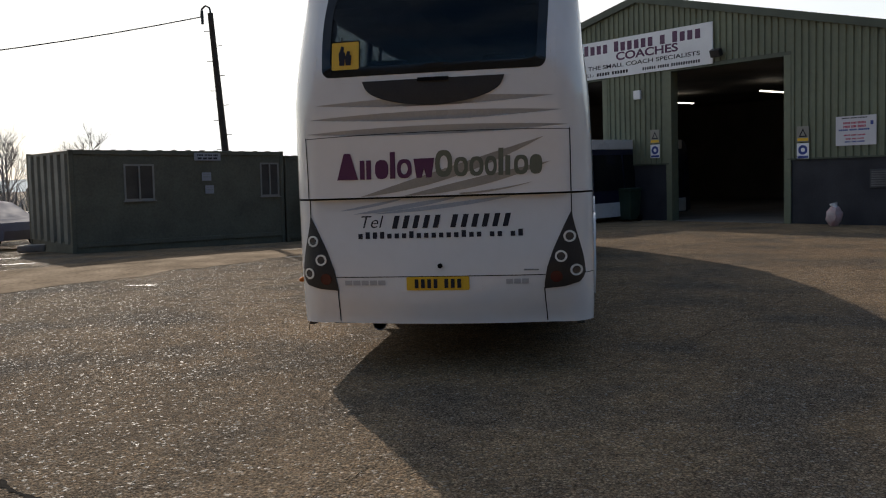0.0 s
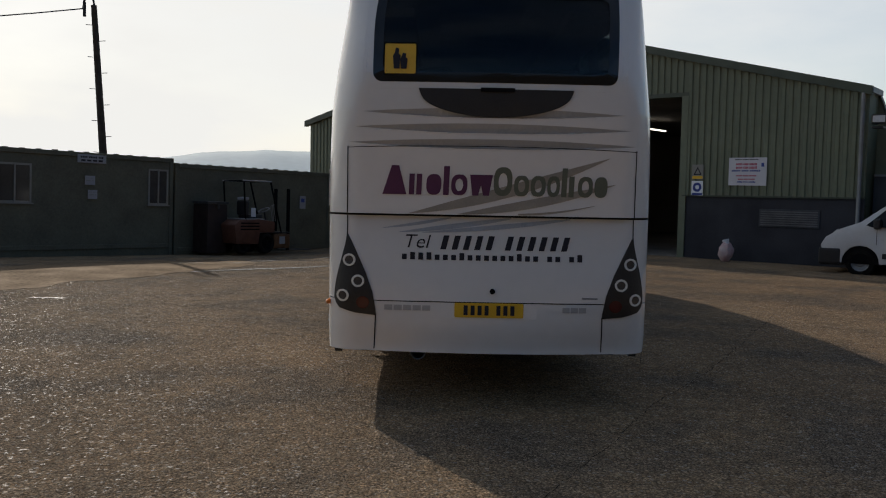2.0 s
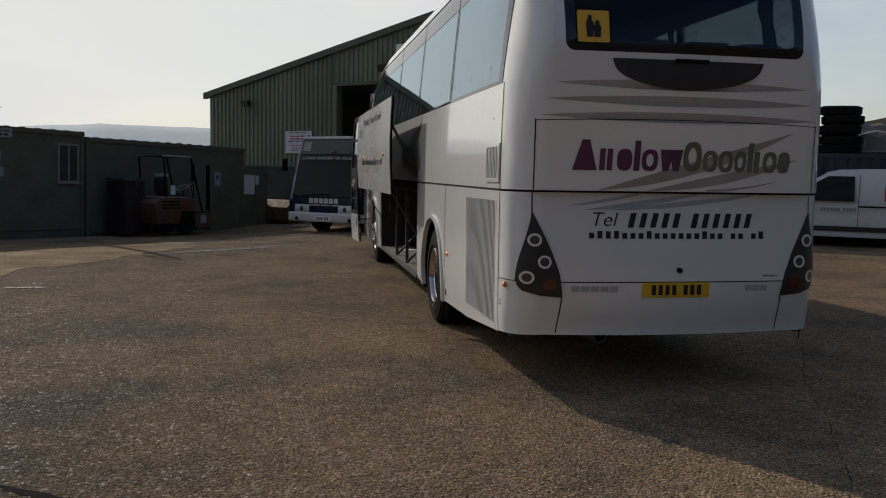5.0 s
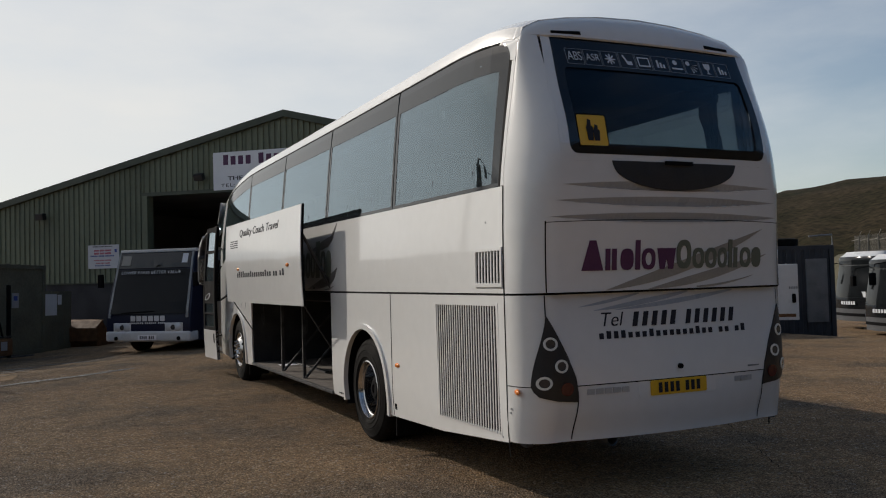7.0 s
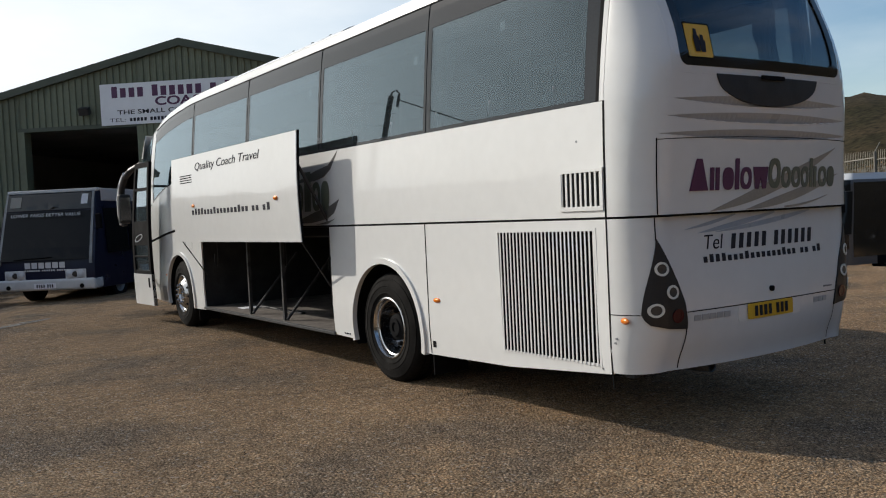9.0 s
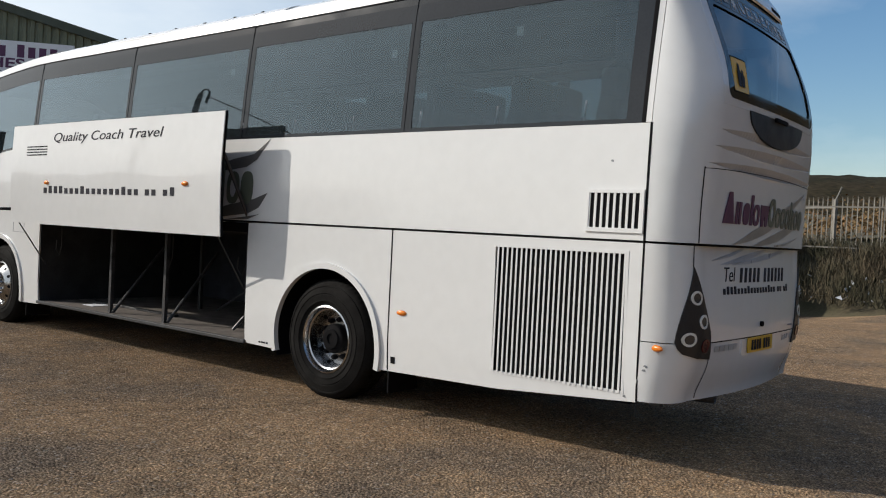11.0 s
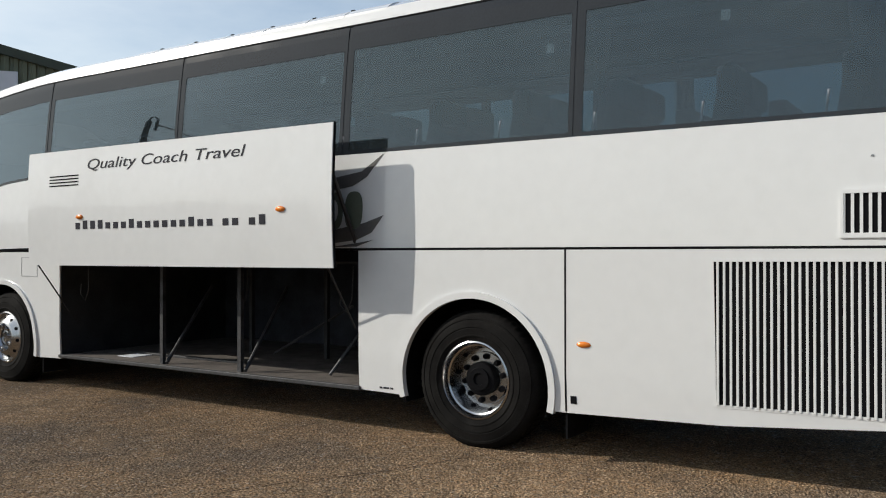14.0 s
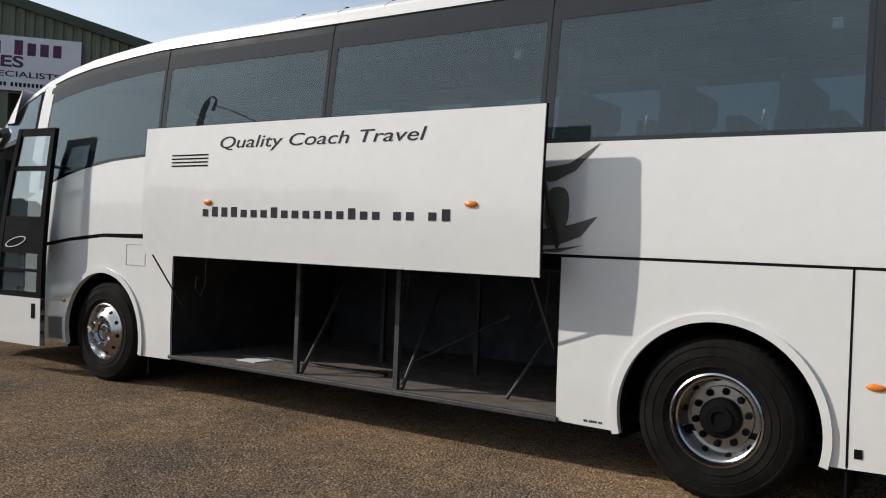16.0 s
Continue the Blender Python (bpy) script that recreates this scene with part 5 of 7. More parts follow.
def corrugated(bm, s0, s1, lo, hi, y=0.0, pitch=0.2, depth=0.035):
    """Trapezoid-profiled sheet from lo(s) to hi(s)."""
    s, pts = s0, []
    while s < s1 - 1e-6:
        for ds, d in ((0, 0), (0.35, 0), (0.45, 1), (0.9, 1)):
            q = s + ds * pitch
            if q < s1:
                pts.append((q, y - d * depth))
        s += pitch
    pts.append((s1, y))
    a = [bm.verts.new((p, d, lo(p))) for p, d in pts]
    b = [bm.verts.new((p, d, hi(p))) for p, d in pts]
    for i in range(len(pts) - 1):
        bm.faces.new((a[i], a[i + 1], b[i + 1], b[i]))
    return bm


def build_shed():
    shed = thing("workshop", "large green profiled-metal workshop with two open doorways", "workshop", SHED)
    bm = bmesh.new()
    edges = [SL, DOORS[0][0], DOORS[0][1], DOORS[1][0], DOORS[1][1], SR]
    for i, (a, b) in enumerate(zip(edges, edges[1:])):
        lo = 4.62 if i in (1, 3) else 1.78
        corrugated(bm, a, b, lambda s: lo, roof_line)
    part("cladding", bm, M_clad, shed, "green corrugated steel sheet")
    for i in (0, 2, 4):
        part("plinth_wall", slab_box(edges[i], edges[i + 1], 0.0, 0.22, -0.5, 1.80), M_navy, shed, "navy painted block wall")
        part("drip_trim", slab_box(edges[i], edges[i + 1], -0.06, 0.02, 1.76, 1.80), M_cladtrim, shed)
        part("wall_lining", slab_box(edges[i] + 0.02, edges[i + 1] - 0.02, 0.16, 0.24, 1.7, 4.62), M_dark, shed)
    for a, b in DOORS:
        for x in (a, b):
            part("door_jamb", slab_box(x - 0.10, x + 0.10, -0.05, 0.30, -0.5, 4.62), M_clad, shed)
        part("door_lintel", slab_box(a - 0.1, b + 0.1, -0.045, 0.30, 4.60, 4.72), M_cladtrim, shed)
    # verge trims and roof
    for a, b in ((SL - 0.25, SA), (SA, SR + 0.08)):
        za, zb = roof_line(a), roof_line(b)
        bm = bmesh.new()
        vs = []
        for s, z in ((a, za), (b, zb)):
            for y in (-0.14, 0.05):
                for dz in (-0.14, 0.08):
                    vs.append(bm.verts.new((s, y, z + dz)))
        for fc in ((0, 1, 3, 2), (4, 6, 7, 5), (0, 4, 5, 1), (2, 3, 7, 6), (0, 2, 6, 4), (1, 5, 7, 3)):
            bm.faces.new([vs[k] for k in fc])
        part("verge_trim", bm, M_cladtrim, shed)
    for a, b, d0, d1 in ((SL - 0.25, SA, 0.0, 0.9), (SA, SR + 0.08, 0.0, 0.9)):
        bm = bmesh.new()
        vs = []
        for s, z in ((a, roof_line(a)), (b, roof_line(b))):
            for y in (d0, d1):
                for dz in (0.0, 0.07):
                    vs.append(bm.verts.new((s, y, z + dz)))
        for fc in ((0, 1, 3, 2), (4, 6, 7, 5), (0, 4, 5, 1), (2, 3, 7, 6), (0, 2, 6, 4), (1, 5, 7, 3)):
            bm.faces.new([vs[k] for k in fc])
        part("roof_slope", bm, M_roof, shed)
    part("hall_ceiling", slab_box(SL + 1.4, -6.1, 0.24, 16.0, 4.66, 4.74), M_dark, shed)
    part("hall_wall", slab_box(SL + 1.4, SL + 1.5, 0.24, 16.0, -0.3, 4.70), M_dark, shed)
    for x, d0, d1, top in ((SL, 0.02, 16.0, EAVE), (SR - 0.1, 0.02, 0.9, EAVE), (-6.2, 0.9, 16.0, 4.74)):
        part("side_wall", slab_box(x - 0.05, x + 0.1, d0, d1, -0.5, top), M_clad, shed)
    part("side_wall", slab_box(-6.2, SR - 0.1, 0.85, 0.95, -0.5, EAVE), M_dark, shed)
    part("back_wall", slab_box(SL, -6.2, 15.9, 16, -0.5, 4.74), M_dark, shed)
    part("workshop_floor", slab_box(SL, -6.2, 0.0, 16, -0.3, 0.02), M_dark, shed)
    part("rainwater_pipe", tube(bmesh.new(), (SR - 0.12, -0.10, 0.0), (SR - 0.12, -0.10, EAVE - 0.1), 0.05), M_grey, shed, "pale grey downpipe")
    slope = [(SR, -0.4), (SR + 0.62, -0.4), (SR + 0.62, 2.75), (SR, EAVE - 0.05)]
    part("lean_to_wall", plate(bmesh.new(), slope, lambda u, v, o: Vector((u, 0.9 - o, v)), 0.1), M_clad, shed, "green clad lean-to end")
    part("lean_to_verge", plate(bmesh.new(), [(SR, EAVE - 0.12), (SR + 0.66, 2.66), (SR + 0.70, 2.78), (SR, EAVE + 0.03)], lambda u, v, o: Vector((u, 0.86 - o, v)), 0.2), M_cladtrim, shed)
    part("gutter", slab_box(SR - 0.02, SR + 0.10, -0.1, 0.9, EAVE - 0.1, EAVE + 0.03), M_grey, shed)
    for s, y in ((-11.0, 6.0), (-9.3, 9.0), (-15.5, 7.0)):
        part("strip_light", slab_box(s - 0.04, s + 0.04, y, y + 1.6, 4.25, 4.30), M_tube, shed, "fluorescent strip light")
    v = part("wall_vent", slab_box(-4.53, -2.95, -0.03, 0.02, 0.97, 1.45, 0.01), M_darkgrey, shed, "grey louvred wall vent")
    for k in range(7):
        part("slat", slab_box(-4.48, -3.0, -0.05, -0.025, 1.01 + 0.06 * k, 1.045 + 0.06 * k), M_slat, v)
    return shed


M_slat = material("dull_galvanised_slat", (0.14, 0.14, 0.15), 0.6, metal=0.2, spread=0.2)
M_tube = emitting("lit_tube", (1.0, 0.95, 0.85), 2.5)
build_shed()


def build_signs():
    m = SHED @ Matrix.Translation((-11.65, -0.09, 5.27))
    b = thing("company_sign", "long white company signboard above the workshop doors", "sign", m)
    w, h = 2.62, 0.61
    part("board", slab_box(-w, w, 0, 0.04, -h, h, 0.008), M_board, b)
    f = lambda u, v, o: Vector((u, -0.003 - o, v))
    bar_row("name_bar", f, -2.3, 2.25, 0.19, 0.52, (4, 6, 1, 4), M_purple, b, gap=0.34, tall=((1, 0.85, 0.85, 0.85), (1, .85, .85, .85, .85, .85), (0.85,), (1, .85, .85, .85)))
    lettering("lettering", "COACHES", 0.25, M_purple, b, Matrix.Translation((0.25, -0.006, 0.02)) @ pose(0, 0, 0, 90), width=2.35, bold=0.035)
    lettering("lettering", "THE SMALL COACH SPECIALISTS", 0.13, M_ink, b, Matrix.Translation((0.05, -0.006, -0.25)) @ pose(0, 0, 0, 90), width=4.3, bold=0.015)
    lettering("lettering", "TEL:", 0.11, M_ink, b, Matrix.Translation((-2.1, -0.006, -0.47)) @ pose(0, 0, 0, 90), width=0.5)
    bar_row("contact_bar", f, -1.75, -0.45, -0.52, -0.42, (5, 6), M_ink, b, gap=0.3)
    bar_row("contact_bar", f, 0.1, 2.2, -0.52, -0.43, (6, 5, 12), M_ink, b, gap=0.35)

    def safety(s, z0, z1, w):
        q = thing("site_notice", "white site notice with rows of red and blue writing", "sign", SHED @ Matrix.Translation((s, -0.06, (z0 + z1) / 2)), "notices on the workshop")
        h = (z1 - z0) / 2
        part("board", slab_box(-w, w, 0, 0.02, -h, h), M_notice, q)
        g = lambda u, v, o: Vector((u, -0.002 - o, v))
        for k, (a, b2, mt) in enumerate(((0.82, 0.9, M_ink), (0.45, 0.6, M_redink), (0.2, 0.36, M_redink), (0.0, 0.12, M_blueink), (-0.35, -0.25, M_redink), (-0.6, -0.5, M_redink), (-0.8, -0.7, M_blueink))):
            ww = (0.7, 0.62, 0.62, 0.85, 0.6, 0.5, 0.55)[k]
            bar_row("writing_bar", g, -w * ww, w * ww * 0.8, a * h, b2 * h, (5, 4, 6), mt, q, gap=0.25)
        part("picture_bar", slab_box(w * 0.72, w * 0.86, -0.005, 0, 0.35 * h, 0.62 * h), M_blueink, q)
    safety(-4.88, 2.08, 2.84, 0.52)
    safety(-18.44, 2.26, 3.05, 0.60)

    def hazard(s, z):
        q = thing("hazard_sign", "tall hazard sign with a yellow triangle and blue disc", "sign", SHED @ Matrix.Translation((s, -0.06, z)), "hazard signs")
        part("warning_panel", slab_box(-0.17, 0.17, 0, 0.015, 0.02, 0.44), M_frame, q)
        g = lambda u, v, o: Vector((u, -0.002 - o, v))
        part("triangle", plate(bmesh.new(), [(-0.12, 0.15), (0.12, 0.15), (0, 0.38)], g, 0.003, [[(-0.07, 0.18), (0.07, 0.18), (0, 0.32)]]), M_ink, q)
        part("writing_bar", slab_box(-0.15, 0.15, -0.004, 0, 0.04, 0.12), M_yellow, q)
        part("order_panel", slab_box(-0.17, 0.17, 0, 0.015, -0.44, -0.02), M_board, q)
        part("disc", plate(bmesh.new(), [(0.13 * math.cos(a), -0.20 + 0.13 * math.sin(a)) for a in span(0, 2 * math.pi, 20)[:-1]], g, 0.003, [[(0.06 * math.cos(a), -0.20 + 0.06 * math.sin(a)) for a in span(0, 2 * math.pi, 12)[:-1]]]), M_blueink, q)
        part("writing_bar", slab_box(-0.15, 0.15, -0.004, 0, -0.42, -0.36), M_blueink, q)
    hazard(-6.30, 2.22)
    hazard(-11.13, 2.42)

    def flood(s, z, tip=25):
        q = thing("floodlight", "black boxy floodlight on a wall bracket", "lamp", SHED @ Matrix.Translation((s, -0.12, z)) @ pose(0, 0, 0, tip), "floodlights")
        part("housing", slab_box(-0.16, 0.16, -0.18, 0.0, -0.11, 0.11, 0.02), M_black, q)
        part("pane", slab_box(-0.135, 0.135, -0.186, -0.18, -0.085, 0.085), M_lens, q)
        part("bracket", slab_box(-0.03, 0.03, -0.02, 0.12, -0.03, 0.03), M_black, q)
    flood(-14.72, 5.15)
    flood(-8.85, 4.98)
    flood(-20.8, 4.1, 10)
    a = thing("alarm_box", "small white alarm box high on the pillar", "alarm", SHED @ Matrix.Translation((-11.75, -0.05, 4.0)))
    part("case", slab_box(-0.13, 0.13, -0.09, 0.0, -0.14, 0.14, 0.02), M_board, a)
    e = thing("security_light", "wide grey security lamp on the workshop corner", "lamp", SHED @ Matrix.Translation((SR + 0.38, -0.2, 3.72)))
    part("housing", slab_box(-0.22, 0.12, -0.2, 0.1, -0.10, 0.12, 0.02), M_black, e)
    part("lamp_face", slab_box(-0.19, 0.09, -0.21, -0.20, -0.07, 0.09), M_lens2, e)
    part("arm", slab_box(-0.25, 0.0, 0.0, 0.3, -0.2, -0.15), M_black, e)


M_redink = material("red_ink", (0.45, 0.05, 0.10), 0.6)
M_blueink = material("blue_ink", (0.03, 0.06, 0.28), 0.6)
build_signs()

# ---- site cabins ----
TC = radians(140.375)
CAB_N, CAB_U = (math.cos(TC), math.sin(TC)), (math.sin(TC), -math.cos(TC))
CAB = frame_matrix((*CAB_U, -0.036), CAB_N, (CAB_N[0] * 17.96 + CAB_U[0] * 2.88, CAB_N[1] * 17.96 + CAB_U[1] * 2.88, 0.10))


def build_cabin(m, length, windows, deep=2.44):
    """Olive steel site cabin: front along local x from 0, going back in local y."""
    c = thing("site_cabin", "olive-painted steel site cabin with small sliding windows", "cabin", m, "site cabins")
    H = 2.56
    part("front_wall", holed_wall(bmesh.new(), 0.10, length - 0.10, 0.08, H - 0.08, 0.03, 0.08, windows), M_cabin, c)
    part("back_wall", slab_box(0.06, length - 0.06, deep - 0.08, deep - 0.02, 0.08, H - 0.08), M_cabin, c)
    bm = corrugated(bmesh.new(), 0.08, deep - 0.08, lambda s: 0.08, lambda s: H - 0.06, 0, 0.62, 0.07)
    e = part("end_wall", bm, M_cabin2, c, "grey-green corrugated end")
    e.matrix_basis = Matrix.Translation((0.07, 0, 0)) @ pose(0, 0, 0, 0, 0, 90) @ Matrix.Diagonal((1, -1, 1, 1))
    part("end_wall", slab_box(length - 0.10, length - 0.05, 0.06, deep - 0.04, 0.08, H - 0.06), M_cabin, c)
    part("roof", slab_box(0.0, length, 0.0, deep, H - 0.10, H - 0.02), M_cabin, c)
    part("floor", slab_box(0.03, length - 0.03, 0.03, deep - 0.03, -0.35, 0.12), M_cabin, c)
    for x in (0.0, length - 0.12):
        for y in (0.0, deep - 0.12):
            part("corner_post", slab_box(x, x + 0.12, y, y + 0.12, -0.3, H + 0.01, 0.01, 1), M_cabin, c)
    for z in (0.0, H - 0.12):
        part("rail", slab_box(0.12, length - 0.12, -0.01, 0.08, z, z + 0.12, 0.008, 1), M_cabin, c)
    for a, b, z0, z1 in windows:
        w = part("window", plate(bmesh.new(), [(a - 0.03, z0 - 0.03), (b + 0.03, z0 - 0.03), (b + 0.03, z1 + 0.03), (a - 0.03, z1 + 0.03)], lambda u, v, o: Vector((u, 0.015 - o, v)), 0.03, [[(a + 0.02, z0 + 0.02), (b - 0.02, z0 + 0.02), (b - 0.02, z1 - 0.02), (a + 0.02, z1 - 0.02)]]), M_frame, c, "pale framed window")
        mid = (a + b) / 2
        part("mullion", slab_box(mid - 0.02, mid + 0.02, 0.0, 0.04, z0, z1), M_frame, w)
        part("sill", slab_box(a - 0.06, b + 0.06, -0.04, 0.03, z0 - 0.06, z0 - 0.03), M_frame, w)
        part("pane", slab_box(a, b, 0.03, 0.036, z0, z1), M_cabinpane, w)
    x = 0.3
    rnd = random.Random(4)
    while x < length - 0.3:
        part("roof_rib", slab_box(x, x + 0.1, 0.0, 0.12, H - 0.02, H + 0.012 + 0.015 * rnd.random()), M_cabin, c)
        x += 0.42
    return c


# opaque dull brown, paler than the vehicle glass
M_cabinpane = material("dusty_cabin_pane", (0.075, 0.068, 0.062), 0.12, spread=0.3, scale=1.5, rough_spread=0.05)
M_cabin2 = material("grey_green_end_paint", (0.135, 0.145, 0.122), 0.6, spread=0.15, scale=1.2, fine=20)
build_cabin(CAB @ Matrix.Translation((-0.25, 0, 0)), 6.31, ((1.45, 2.23, 1.23, 2.16), (5.55, 6.12, 1.25, 2.20)), 3.9)
build_cabin(CAB @ Matrix.Translation((6.12, 0, -0.01)), 6.06, ())


def on_cabin(name, label, category, s, z, w, h, mat, lines=(), depth=0.02):
    q = thing(name, label, category, CAB @ Matrix.Translation((s - 2.88, -0.035, z)), "signs on the cabins")
    part("panel", slab_box(-w / 2, w / 2, 0, depth, -h / 2, h / 2), mat, q)
    f = lambda u, v, o: Vector((u, -0.001 - o, v))
    for a, b, mt, words in lines:
        bar_row("writing_bar", f, -w * 0.4, w * 0.4, a * h, b * h, words, mt, q, gap=0.25)


on_cabin("office_sign", "white name board on the cabin eaves", "sign", 6.51, 2.47, 0.80, 0.22, M_dimgrey, ((0.08, 0.3, M_ink, (4, 5, 3)), (-0.32, -0.1, M_ink, (4,))))
on_cabin("paper_notice", "paper notice in a sleeve, dimmed in colour for shade", "notice", 6.45, 1.90, 0.28, 0.24, M_dimgrey, ((0.2, 0.3, M_grey, (3, 4)), (-0.1, 0.05, M_grey, (5, 2))))
on_cabin("paper_notice", "white paper notice fixed below another", "notice", 6.52, 1.53, 0.26, 0.24, M_dimgrey, ((0.2, 0.3, M_grey, (3, 4)), (-0.1, 0.05, M_grey, (5, 2))))
on_cabin("door_sign", "small blue and white door sign", "sign", 13.85, 1.62, 0.25, 0.42, M_dimgrey, ((0.0, 0.3, M_blueink, (1,)),))


# ---- pole ----
def build_pole():
    b = Vector((-11.16, 21.46, -0.3))
    t = Vector((-11.58, 21.41, 7.48))
    p = thing("utility_pole", "leaning creosoted wooden utility pole with step irons", "pole", Matrix.Translation(b))
    d = t - b
    bm = bmesh.new()
    tube(bm, (0, 0, 0), d, 0.142, 0.09, 16)
    part("shaft", bm, M_wood, p, smooth=False)
    for i in range(9):
        q = d * (0.40 + 0.065 * i)
        s = 1 if i % 2 else -1
        part("step_iron", tube(bmesh.new(), q, q + Vector((s * 0.30, 0, 0.02)), 0.012, n=6), M_steel, p)
    part("insulator_hook", pipe(bmesh.new(), [d + Vector((0.02, 0, -0.02)), d + Vector((-0.02, 0, 0.18)), d + Vector((-0.16, 0, 0.26)), d + Vector((-0.30, 0, 0.16)), d + Vector((-0.34, 0, -0.1))], 0.035, 8), M_black, p)
    part("dropper", tube(bmesh.new(), d + Vector((-0.30, 0, 0.1)), d + Vector((-0.30, 0, -0.35)), 0.05), M_black, p)
    wire = thing("overhead_wire", "thin overhead service wire", "wire")
    a = t + Vector((-0.3, 0, -0.1))
    e = Vector((-44, 8, 6.6))
    pts = [a + (e - a) * k - Vector((0, 0, 1.6 * 4 * k * (1 - k))) for k in span(0, 1, 24)]
    part("strand", pipe(bmesh.new(), pts, 0.02, 6), M_black, wire)


build_pole()


# ---- distance ----
def build_hills():
    def ridge(name, label, mat, rows, depth, steps):
        """A hill whose skyline is given as (bearing from +y towards +x in degrees, distance, height)."""
        bm = bmesh.new()
        grid = []
        for i in range(steps + 1):
            k = i / steps * (len(rows) - 1)
            j = min(int(k), len(rows) - 2)
            a, r, h = (rows[j][n] + (rows[j + 1][n] - rows[j][n]) * smooth(k - j) for n in range(3))
            col = []
            for q, hh in ((1.0 - depth, 0.0), (1 - depth * 0.75, 0.25), (1 - depth * 0.5, 0.52), (1 - depth * 0.25, 0.80), (1.0, 1.0), (1.0 + depth, 0.7)):
                rr_ = r * q
                z = h * hh + (0 if hh == 0 else h * 0.04 * noise.noise(Vector((a * 0.9, q * 9, 3.1))))
                col.append(bm.verts.new((rr_ * math.sin(radians(a)), rr_ * math.cos(radians(a)), z - (2 if hh == 0 else 0))))
            grid.append(col)
        for a, b in zip(grid, grid[1:]):
            for i in range(len(a) - 1):
                bm.faces.new((a[i], b[i], b[i + 1], a[i + 1]))
        tagged(part(name, bm, mat, None, smooth=True), label, "hill", kind="structure")
    ridge("far_hill", "far hill on the horizon with haze painted in its blue-grey", M_haze, [(-40, 900, 8), (-21, 900, 22), (-18, 900, 33), (-15, 900, 41), (-11, 900, 43.5), (-6, 900, 43), (0, 900, 38), (20, 900, 30)], 0.2, 60)
    # bearings 100 to 235 are unseen, raised to cut sky light on the tail
    ridge("moor_hill", "brown heather-covered hillside with an unseen raised part blocking sky light", M_hill, [(20, 380, 6), (38, 380, 27), (43, 380, 31), (48, 380, 35), (56, 360, 39), (62, 330, 36), (72, 300, 27), (76, 300, 26), (84, 300, 26), (100, 300, 60), (130, 300, 95), (165, 300, 105), (205, 300, 95), (235, 330, 45), (260, 420, 16), (285, 500, 8)], 0.45, 160)


build_hills()


# ---- vehicles ----
def body_shell(bm, outline, w, t_in=0.0, z_in=1.2, z_top=2.0):
    """A closed vehicle body: the side outline (y, z) carried across, leaning in above z_in."""
    def hx(z):
        return w - t_in * smooth((z - z_in) / max(0.1, z_top - z_in))
    tmp = bmesh.new()
    vs = [tmp.verts.new((y, z, 0)) for y, z in outline]
    es = [tmp.edges.new((a, b)) for a, b in zip(vs, vs[1:] + vs[:1])]
    bmesh.ops.triangle_fill(tmp, use_beauty=True, edges=es)
    tmp.verts.index_update()
    faces = [[v.index for v in fc.verts] for fc in tmp.faces]
    tmp.free()
    L = [bm.verts.new((-hx(z), y, z)) for y, z in outline]
    R = [bm.verts.new((hx(z), y, z)) for y, z in outline]
    for fc in faces:
        bm.faces.new([L[i] for i in fc])
        bm.faces.new([R[i] for i in reversed(fc)])
    n = len(outline)
    for i in range(n):
        bm.faces.new((L[i], L[(i + 1) % n], R[(i + 1) % n], R[i]))
    bmesh.ops.recalc_face_normals(bm, faces=bm.faces[:])
    es = [e for e in bm.edges if len(e.link_faces) == 2 and e.calc_face_angle(0) > 0.9]
    bmesh.ops.bevel(bm, geom=es, offset=0.035, segments=2, affect="EDGES", profile=0.6)
    return hx


def arch_pts(c, r, z0, n=10):
    a0 = math.asin(min(0.95, max(-0.95, (z0 - 0.32) / r)))
    return [(c - r * math.cos(a), 0.32 + r * math.sin(a)) for a in span(a0, math.pi - a0, n)]


def road_wheel(parent, x, y, r, width, sgn, face=None):
    bm = lathe(bmesh.new(), [(r * 0.62, 0.0), (r * 0.7, 0.02), (r * 0.93, 0.015), (r, -0.02), (r, -width), (r * 0.6, -width), (r * 0.62, 0.0)], 28)
    w = part("wheel", bm, M_tyre, parent, smooth=True)
    w.matrix_basis = pose(x, y, r, 0, 0, 0 if sgn > 0 else 180)
    part("rim", lathe(bmesh.new(), [(0.0, -0.03), (r * 0.25, -0.025), (r * 0.3, -0.045), (r * 0.52, -0.03), (r * 0.62, 0.004), (r * 0.64, -0.03), (0.0, -0.06)], 24), face or M_grey, w, smooth=True)
    return w


